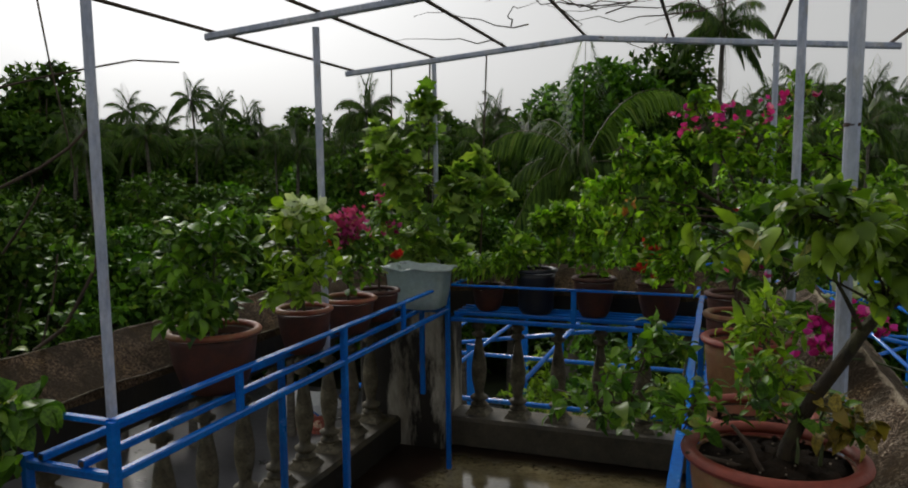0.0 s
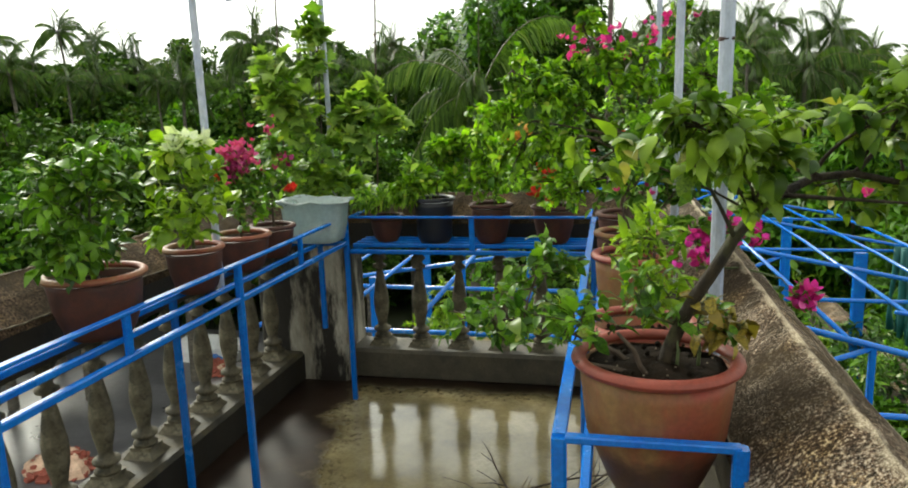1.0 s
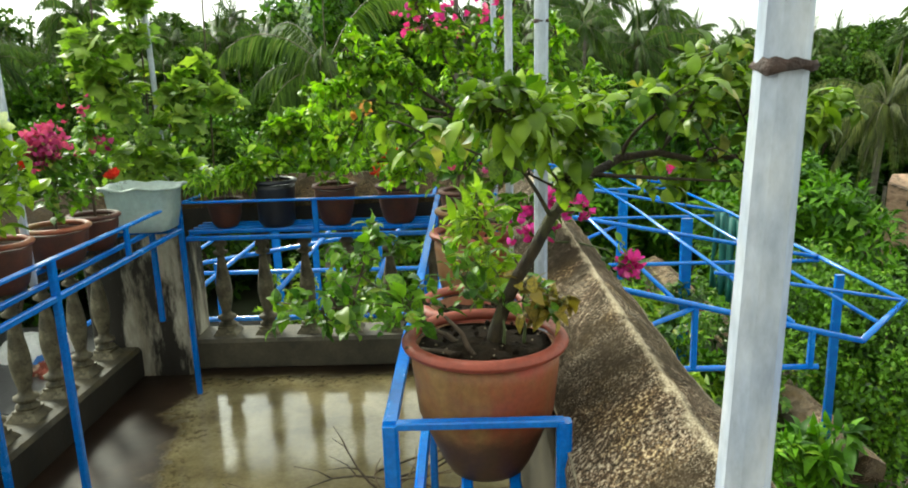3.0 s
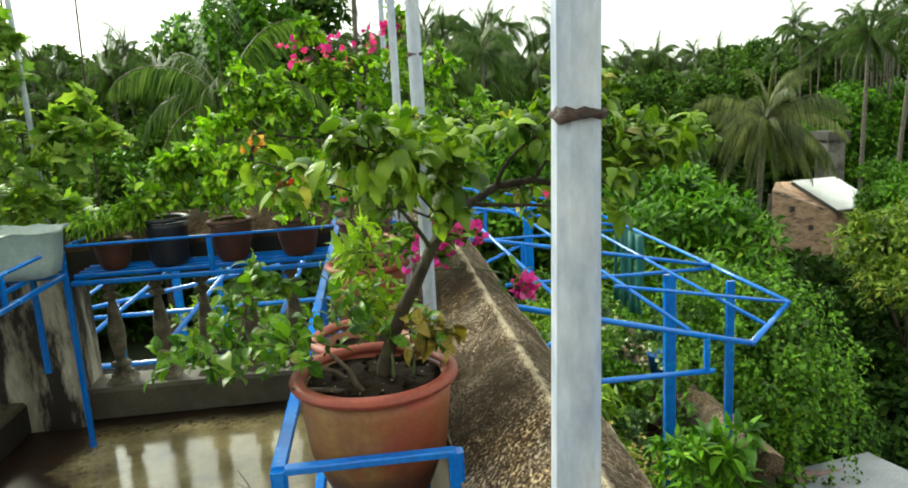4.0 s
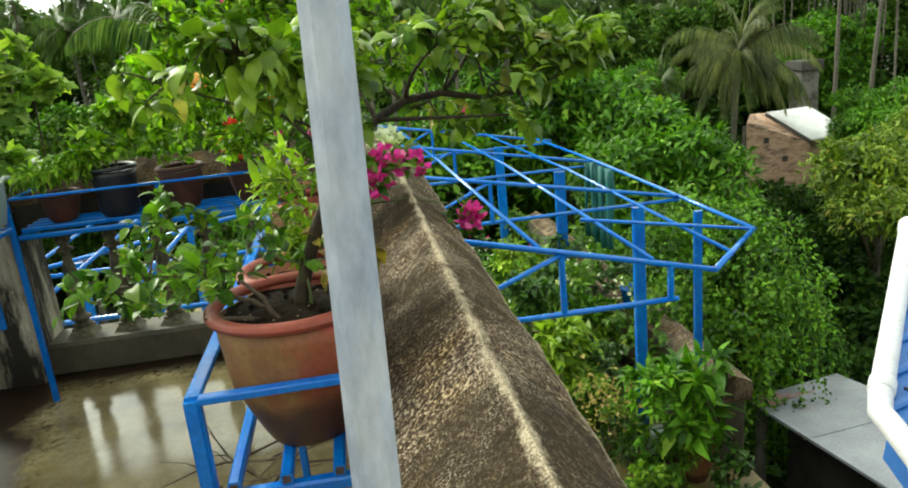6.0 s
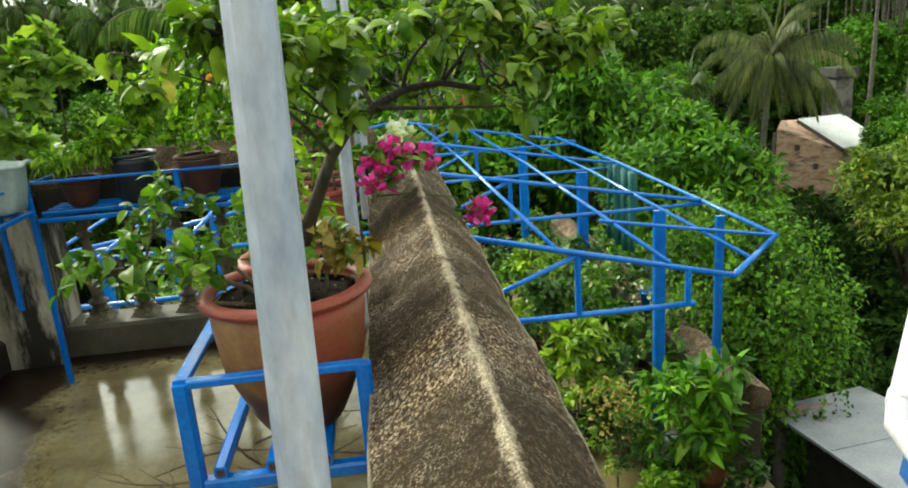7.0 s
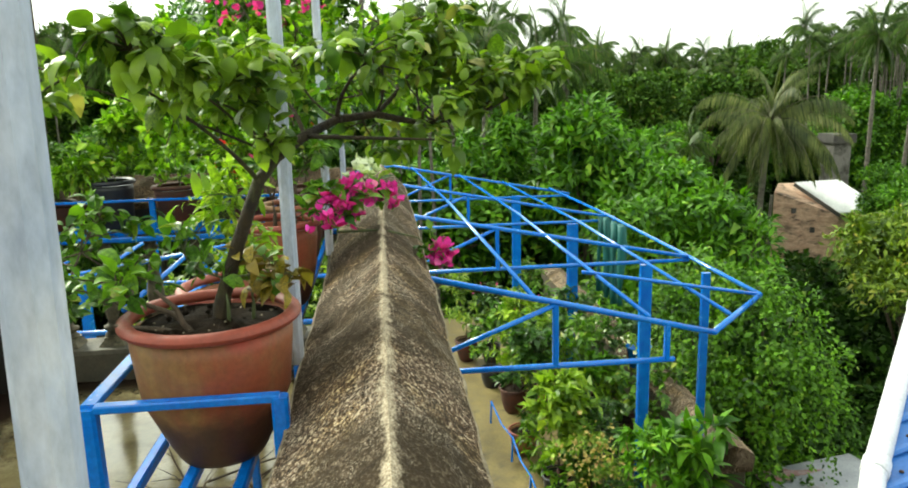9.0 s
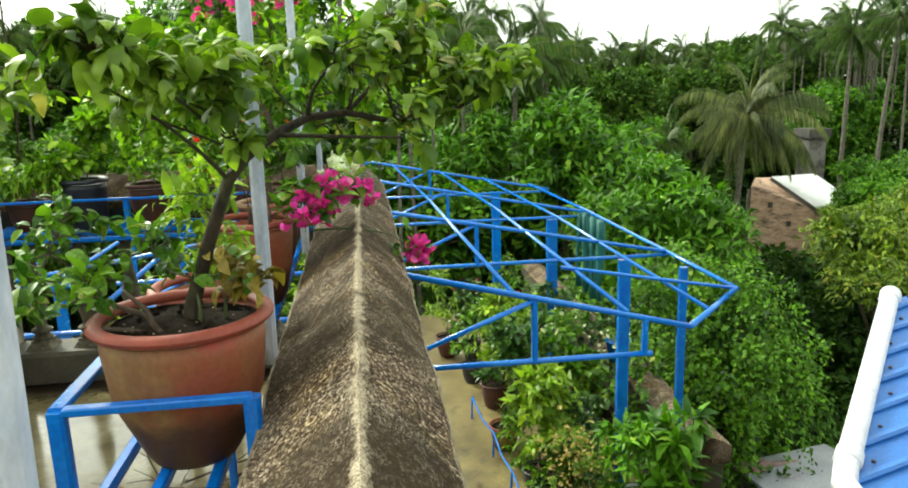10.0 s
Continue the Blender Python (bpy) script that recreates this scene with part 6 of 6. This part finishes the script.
# ---- trees ----
def palm(name, label, height, fronds=18, length=2.4, lean=0.3, mat=None, trunk_r=0.13, seed=1, hang=1.0, leaflets=26, group="palms", thin=1.0, drape=0.45, feather=0.34):
    """A palm: tapered ringed trunk and arching feathered fronds."""
    rng = np.random.default_rng(seed)
    root = thing(name, label, "palm tree", (0, 0, 0), group)
    top = V(lean, 0.1 * lean, height)
    pts = curve((0, 0, -0.3), (0.1 * lean, 0, height * 0.5), top, 12)
    part("trunk", Shape().tube(pts, [trunk_r * (1.35 - 0.6 * i / 11) * (1 + 0.06 * (i % 2)) for i in range(12)], 9), TRUNK, root)
    s = Shape()
    for k in range(fronds):
        az = 2.4 * k + rng.normal() * 0.25
        el = 1.35 - 1.75 * (k / fronds) ** 0.9 * hang + rng.normal() * 0.22
        L = length * (0.7 + 0.5 * rng.random())
        d = V(math.cos(az) * math.cos(el), math.sin(az) * math.cos(el), math.sin(el))
        p, line, way = top.copy(), [top.copy()], d.copy()
        for i in range(8):
            way = (way + V(0, 0, -0.11 - 0.04 * i)).normalized()
            p = p + way * (L / 8)
            line.append(p.copy())
        s.tube(line, [0.018 * length / 2.4 * (1 - i / 9.5) for i in range(9)], 4, 1)
        side = d.cross(V(0, 0, 1)).normalized()
        P, D, U, S = [], [], [], []
        for i in range(leaflets):
            t = 0.12 + 0.86 * i / (leaflets - 1)
            j = min(int(t * 8), 7)
            c = line[j].lerp(line[j + 1], t * 8 - j)
            along = (line[j + 1] - line[j]).normalized()
            for sg in (1, -1):
                P.append(c)
                D.append(side * sg * (0.85 + 0.1 * rng.normal()) + along * 0.55 + V(0, 0, -drape * hang - 0.25 * rng.random()))
                U.append(V(0, 0, 1) + side * 0.4 * sg)
                S.append(L * feather * math.sin(math.pi * (0.14 + 0.80 * t)) ** 0.7 * (0.85 + 0.3 * rng.random()))
        scatter(s, rng, np.array(P), np.array(D), np.array(U), np.array(S), [(np.array([(0, 0, 0), (-0.05 * thin, 0.4, 0), (0, 1.0, -0.22), (0.05 * thin, 0.4, 0)]), [(0, 3, 2, 1)]), (np.array([(0, 0, 0), (-0.055 * thin, 0.35, 0.02), (0, 1.0, -0.3), (0.055 * thin, 0.35, 0.02)]), [(0, 3, 2, 1)])])
    part("crown", s, [mat or FROND, RACHIS], root)
    return root


def tree(name, label, height, crowns, leaves=2600, size=0.22, mat=None, seed=1, trunk_r=0.16, group="trees", blades=OVAL, limbs=14, spray=0.42, per=40):
    """A broadleaf tree: trunk, limbs, and a crown of many leaf sprays with gaps between them."""
    rng = np.random.default_rng(seed)
    root = thing(name, label, "tree", (0, 0, 0), group)
    low = min(c[2] - c[5] * 0.4 for c in crowns)
    trunk = curve((0, 0, -0.3), (0.15, 0.1, low * 0.6), (0.0, 0.0, low + 0.4), 7)
    part("trunk", Shape().tube(trunk, [trunk_r * (1.25 - 0.7 * i / 6) for i in range(7)], 9), TRUNK, root)
    s = Shape()
    tips, _ = crown_points(rng, crowns, limbs, 0.3)
    for tip in tips:
        a = trunk[int(rng.integers(3, 7))]
        pts = curve(a, a.lerp(Vector(tip), 0.5) + V(0, 0, 0.3), tip, 6)
        s.tube(pts, [trunk_r * 0.4 * (1 - 0.8 * i / 5) for i in range(6)], 5)
    tagged(part("branching", s, BARK, root), kind="stuff")
    # leaves sit in domed sprays, with dark gaps between the sprays
    sprays, out = crown_points(rng, crowns, max(30, leaves // per), 0.72)
    dome = rng.normal(size=(len(sprays) * per, 3)) + np.array([0, 0, 0.45]) + np.repeat(out, per, axis=0) * 0.5
    dome /= np.linalg.norm(dome, axis=1, keepdims=True)
    wide = np.repeat(spray * (0.6 + 0.8 * rng.random(len(sprays))), per)[:, None]
    P = np.repeat(sprays, per, axis=0) + dome * wide * (0.55 + 0.45 * rng.random((len(dome), 1))) * np.array([1, 1, 0.75])
    D = dome * 0.8 + rng.normal(size=P.shape) * 0.55 + np.array([0, 0, -0.25])
    U = np.array([0, 0, 0.6]) + dome + rng.normal(size=P.shape) * 0.25
    S = size * (0.7 + 0.6 * rng.random(len(P)))
    s = Shape()
    scatter(s, rng, P, D, U, S, blades)
    core, _ = crown_points(rng, [(*c[:3], c[3] * 0.7, c[4] * 0.7, c[5] * 0.7, 1.0) for c in crowns], leaves // 6, 0.1)
    scatter(s, rng, core, rng.normal(size=core.shape), rng.normal(size=core.shape), size * 1.7 * (0.7 + 0.6 * rng.random(len(core))), blades)
    tagged(part("crown", s, mat or LEAF_TREE, root), kind="stuff")
    return root


def place(root, x, y, z=-6.3, turn=0.0, size=1.0):
    root.matrix_basis = pose(x, y, z, 0, 0, turn) @ Matrix.Scale(size, 4)
    return root


def again(root, x, y, z=-6.3, turn=0.0, size=1.0):
    ob = copy_thing(root, pose(x, y, z, 0, 0, turn))
    ob.scale = (size, size, size)
    return ob


# named trees
place(palm("coconut_palm", "coconut palm with drooping dusty green fronds above a brick hut", 6.4, 58, 2.95, 0.4, FROND_DRY, 0.11, 201, 1.10, 90, thin=0.40, drape=1.0, feather=0.21), 14.5, 25.9)
place(palm("coconut_palm", "coconut palm with long arching fronds behind the balcony", 8.2, 24, 3.3, 0.3, FROND_FRESH, 0.15, 202, 1.12, 80, thin=0.75, drape=0.85, feather=0.27), -3.45, 18.5)
ROUND = tree("mango_tree", "full bright green leafy tree with uneven crown", 6.3, [(0, 0, 4.4, 1.3, 1.2, 1.2), (0.7, -0.3, 5.0, 0.8, 0.8, 0.7), (-0.8, 0.2, 4.8, 0.8, 0.9, 0.7), (0.2, 0.5, 5.5, 0.6, 0.7, 0.5), (-1.1, -0.4, 3.6, 0.8, 0.8, 0.8), (1.1, 0.2, 3.7, 0.8, 0.9, 0.9), (0.1, -0.7, 3.0, 1.1, 0.8, 0.9), (-0.5, -0.5, 2.1, 1.0, 0.8, 0.9), (0.7, -0.4, 2.2, 0.9, 0.8, 0.8)], 11500, 0.23, LEAF_BRIGHT, 203, blades=MANGO, spray=0.40, per=58)
place(ROUND, 6.5, 14.0)
again(ROUND, 5.9, 17.3, -6.3, 130, 1.2)
again(ROUND, 3.2, 19.5, -6.3, 250, 1.15)
for bearing, d, turn, size in ((37.4, 29.0, 60, 0.80), (39.2, 28.0, 200, 0.84), (41.0, 26.0, 310, 0.82), (34.9, 41.0, 20, 1.2)):
    again(ROUND, 0.3 + d * math.sin(radians(bearing)), 0.1 + d * math.cos(radians(bearing)), -6.3, turn, size)
UMBRELLA = tree("rain_tree", "spreading yellow-green tree with a flat layered crown", 5.6, [(0, 0, 4.5, 1.6, 1.5, 0.6), (1.2, 0.3, 4.8, 1.1, 1.1, 0.5), (-1.2, -0.2, 4.2, 1.1, 1.1, 0.5), (0.2, -0.9, 3.9, 1.4, 0.9, 0.5), (-0.5, 0.5, 5.1, 0.9, 0.9, 0.4)], 6400, 0.20, LEAF_OLIVE, 206, 0.08, blades=MANGO, spray=0.46, per=52)
place(UMBRELLA, 11.7, 14.2, -6.3, 40, 0.88)
again(UMBRELLA, 14.0, 16.0, -6.3, 220, 0.94)
creeper = tree("creeper_mass", "thick curtain of small-leaved creepers over a tree beside the terrace", 5.5, [(0.0, 0.0, 4.1, 0.95, 0.9, 1.25), (0.35, -0.1, 2.9, 1.0, 0.9, 1.4), (-0.25, 0.6, 4.6, 0.9, 0.9, 0.8), (0.6, 0.4, 3.6, 0.9, 1.0, 1.2)], 13000, 0.085, LEAF_CREEP, 204, 0.15, "", LEAFLET, 10, 0.27, per=64)
place(creeper, 5.35, 9.1)
rng = np.random.default_rng(88)
strands = Shape()
starts, outs = crown_points(rng, [(0.0, 0.0, 4.1, 1.15, 1.1, 1.3), (0.35, -0.1, 2.9, 1.2, 1.1, 1.4), (-0.25, 0.6, 4.6, 1.1, 1.1, 0.9), (0.6, 0.4, 3.6, 1.1, 1.2, 1.2)], 240, 0.95)
P, D = [], []
for p, o in zip(starts, outs):
    drop = rng.uniform(0.5, 1.5)
    for q in np.arange(0, drop, 0.026):
        P.append(p + np.array([o[0], o[1], 0]) * 0.12 * q + np.array([0, 0, -q]) + rng.normal(size=3) * 0.022)
        D.append(np.array([rng.normal() * 0.6 + o[0] * 0.5, rng.normal() * 0.6 + o[1] * 0.5, -0.7]))
P, D = np.array(P), np.array(D)
scatter(strands, rng, P, D, np.repeat([[0.0, -0.5, 0.8]], len(P), axis=0) + rng.normal(size=P.shape) * 0.3, 0.062 * (0.7 + 0.6 * rng.random(len(P))), LEAFLET)
tagged(part("hanging_creeper", strands, LEAF_CREEP, creeper, "long hanging strands of small leaves"), kind="stuff")
low_bush = tree("thicket", "low tangled green thicket", 2.6, [(0, 0, 1.1, 1.3, 1.2, 1.0), (0.8, 0.4, 0.9, 1.0, 1.0, 0.8), (-0.9, -0.2, 0.9, 1.0, 0.9, 0.8)], 3000, 0.165, LEAF_SHADED, 205, 0.06, "thickets", LEAFLET, 14, 0.34)
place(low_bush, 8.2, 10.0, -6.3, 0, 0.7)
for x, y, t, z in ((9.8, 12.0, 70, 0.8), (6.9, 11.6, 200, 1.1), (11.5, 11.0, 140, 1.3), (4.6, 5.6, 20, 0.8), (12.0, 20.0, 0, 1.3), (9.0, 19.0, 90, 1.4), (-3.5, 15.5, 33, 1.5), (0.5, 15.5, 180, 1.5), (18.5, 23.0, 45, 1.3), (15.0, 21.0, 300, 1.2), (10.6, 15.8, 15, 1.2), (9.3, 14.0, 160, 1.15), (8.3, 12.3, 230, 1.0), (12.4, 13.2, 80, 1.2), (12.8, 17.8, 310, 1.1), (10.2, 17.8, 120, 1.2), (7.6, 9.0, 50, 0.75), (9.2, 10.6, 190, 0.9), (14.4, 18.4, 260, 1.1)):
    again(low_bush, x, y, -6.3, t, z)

# the wood all round
TREES = [
    tree("tree", "tall dark broadleaf tree in the wood", 9.5, [(0, 0, 6.8, 1.9, 1.9, 2.1), (0.9, 0.3, 8.3, 1.3, 1.3, 1.1), (-1.0, -0.4, 5.6, 1.3, 1.3, 1.3)], 4600, 0.27, LEAF_TREE, 301, group="wood", blades=LEAFLET, spray=0.6),
    tree("tree", "broad rounded tree with mid green leaves in the wood", 8.5, [(0, 0, 6.0, 2.4, 2.2, 1.6), (1.2, 0, 7.2, 1.4, 1.4, 1.0), (-1.3, 0.5, 6.9, 1.4, 1.3, 0.9)], 4600, 0.26, LEAF_BRIGHT, 302, group="wood", blades=LEAFLET, spray=0.55),
    tree("tree", "loose leafy tree with gaps in its crown in the wood", 10.0, [(0.3, 0, 9.0, 1.2, 1.2, 0.9), (-1.1, 0.4, 7.5, 1.2, 1.2, 0.8), (1.2, -0.4, 6.9, 1.3, 1.2, 0.9), (0, 0, 5.5, 1.6, 1.6, 0.9)], 4600, 0.27, LEAF_TREE, 303, group="wood", blades=LEAFLET, spray=0.5),
]
PALMS = [
    palm("coconut_palm", "tall coconut palm in the wood", 10.2, 26, 1.5, 0.6, FROND, 0.08, 311, 1.05, 54, thin=0.75, drape=0.7, feather=0.27),
    palm("areca_palm", "slender areca palm in the wood", 10.5, 15, 1.25, 0.2, FROND, 0.05, 312, 1.0, 44, thin=0.8, drape=0.7, feather=0.28),
    palm("coconut_palm", "coconut palm with hanging fronds in the wood", 9.0, 28, 1.7, 0.2, FROND, 0.08, 313, 1.15, 54, thin=0.75, drape=0.85, feather=0.26),
]
for k, (ob, x, y) in enumerate(zip(TREES + PALMS, (-14, 3, 24, -22, 31, 9), (36, 40, 44, 42, 38, 33))):
    place(ob, x, y, -6.3, 40 * k, 1.0)
rng = random.Random(77)
for ring, (dist, count, least, most, palms) in enumerate(((22, 22, 0.62, 0.80, 0.2), (29, 28, 0.78, 0.95, 0.3), (37, 34, 0.92, 1.12, 0.38), (47, 40, 1.0, 1.25, 0.42), (60, 44, 1.15, 1.4, 0.4))):
    for k in range(count):
        az = radians(-62 + 122 * (k + rng.uniform(-0.4, 0.4)) / (count - 1))
        d = dist * rng.uniform(0.93, 1.12)
        x, y = d * math.sin(az), d * math.cos(az)
        if (7 < x < 20 and y < 29) or (18 < x < 24 and y < 33) or (-6 < x < -1 and y < 26):
            continue
        low, high = (least * 0.9, most * 0.78) if az > radians(8) else (least, most * 0.97)
        src = rng.choice(PALMS if az > radians(8) else (PALMS[0], PALMS[2])) if rng.random() < palms else rng.choice(TREES)
        if az > radians(8) and src in PALMS:
            low, high = least * 0.9, least * 0.92
        again(src, x, y, -6.3, rng.uniform(0, 360), rng.uniform(min(low, high), max(low, high)))
# palm tops that rise over the wood: bearing, elevation, distance
for k, (bearing, rise, d) in enumerate(((13.5, 3.4, 40), (15.5, 2.6, 52), (17.0, 2.9, 58), (18.3, 2.2, 62), (19.6, 2.7, 55), (20.8, 2.1, 66), (22.0, 2.6, 60), (23.0, 2.2, 70), (24.1, 2.5, 58), (25.0, 1.9, 66), (26.2, 2.3, 60), (27.4, 2.1, 72), (28.6, 2.4, 62), (29.6, 2.0, 55), (30.4, 2.3, 60), (31.6, 3.4, 42), (33.0, 2.2, 60), (34.0, 2.6, 52), (35.4, 3.4, 36), (36.4, 2.6, 48), (37.4, 4.0, 33), (39.0, 3.6, 35), (41.0, 3.2, 40),
                                          (-42.0, 4.5, 38), (-35.2, 4.7, 38), (-28.3, 5.1, 40), (-26.9, 5.8, 36), (-22.5, 4.0, 48), (-17.9, 5.2, 40), (-15.8, 4.5, 46), (-12.6, 5.0, 42), (7.0, 6.0, 36), (9.5, 5.2, 38), (11.0, 6.0, 34))):
    src = PALMS[(0, 1, 2, 1)[k % 4]]
    tall = 1.55 + d * math.tan(radians(rise)) + 6.3
    again(src, 0.4 + d * math.sin(radians(bearing)), 0.1 + d * math.cos(radians(bearing)), -6.3, rng.uniform(0, 360), tall / (10.6, 11.0, 9.4)[(0, 1, 2, 1)[k % 4]])
for k in range(30):  # and lower ones among the crowns on the other side
    bearing, d = radians(-50 + 42 * (k + rng.uniform(-0.4, 0.4)) / 29), rng.uniform(30, 46)
    tall = 7.85 + d * math.tan(radians(rng.uniform(2.4, 4.0)))
    q = (2, 0, 2, 1)[k % 4]
    again(PALMS[q], 0.4 + d * math.sin(bearing), d * math.cos(bearing), -6.3, rng.uniform(0, 360), tall / (10.6, 11.0, 9.4)[q])
for k in range(56):
    bearing, d = radians(10 + 33 * (k + rng.uniform(-0.4, 0.4)) / 55), rng.uniform(48, 76)
    tall = 7.85 + d * math.tan(radians(rng.uniform(0.9, 1.9)))
    q = (0, 2, 1, 2)[k % 4]
    again(PALMS[q], 0.4 + d * math.sin(bearing), d * math.cos(bearing), -6.3, rng.uniform(0, 360), tall / (10.6, 11.0, 9.4)[q])
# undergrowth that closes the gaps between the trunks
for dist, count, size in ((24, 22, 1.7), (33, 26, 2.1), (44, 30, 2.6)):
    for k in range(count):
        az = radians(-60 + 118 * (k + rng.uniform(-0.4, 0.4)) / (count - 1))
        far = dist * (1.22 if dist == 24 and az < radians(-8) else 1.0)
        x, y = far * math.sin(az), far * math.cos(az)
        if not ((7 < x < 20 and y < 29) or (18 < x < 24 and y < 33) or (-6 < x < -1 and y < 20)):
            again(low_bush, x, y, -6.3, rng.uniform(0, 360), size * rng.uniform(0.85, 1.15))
# a stand of areca palms with bare pale trunks beyond the outbuilding
for k in range(26):
    x, y = 22.5 + rng.uniform(0, 9), 33 + rng.uniform(0, 8)
    again(PALMS[1], x, y, -6.3, rng.uniform(0, 360), (0.85 + 0.03 * (x - 22)) * rng.uniform(0.9, 1.06))
for x, y, z in ((1.3, 16.2, 0.80), (1.8, 17.0, 0.84), (2.4, 17.6, 0.78), (1.0, 17.8, 0.86), (3.1, 18.5, 0.86)):
    again(PALMS[1], x, y, -6.3, rng.uniform(0, 360), z)
for x, y, z in ((10.2, 22.0, 0.66), (8.8, 20.5, 0.6), (3.6, 20.0, 0.92), (5.0, 21.5, 0.95), (4.3, 24.5, 1.05), (6.6, 24.0, 0.95), (2.6, 22.0, 1.0)):
    again(PALMS[2], x, y, -6.3, rng.uniform(0, 360), z)
for x, y, z in ((26.3, 42, 1.08), (2.4, 24, 0.98), (5.8, 30, 0.98), (6.9, 28, 0.98), (-35.5, 40, 0.92), (-26, 36, 0.88), (-23.5, 45, 1.08), (-0.2, 35, 1.0)):
    again(PALMS[0], x, y, -6.3, rng.uniform(0, 360), z)
again(PALMS[2], -0.2, 35, -6.3, 25, 1.6)
again(TREES[2], -27.8, 24.0, -6.3, 120, 1.28)
again(PALMS[1], -29.0, 24.5, -6.3, 40, 1.15)
for x, y, z in ((-7.1, 40, 1.62), (-2.8, 40, 1.45)):
    again(TREES[2 if x > -5 else 1], x, y, -6.3, rng.uniform(0, 360), z)
for k, (x, y, z) in enumerate(((-15.5, 11.5, 0.78), (-15, 15, 0.78), (-16, 18, 0.8), (-16, 21, 0.8), (-11.5, 22.5, 0.78), (-17, 8, 0.78), (-1.5, 14, 0.66), (2.0, 18, 0.74))):
    again(TREES[k % 3], x, y, -6.3, 77 * k, z)
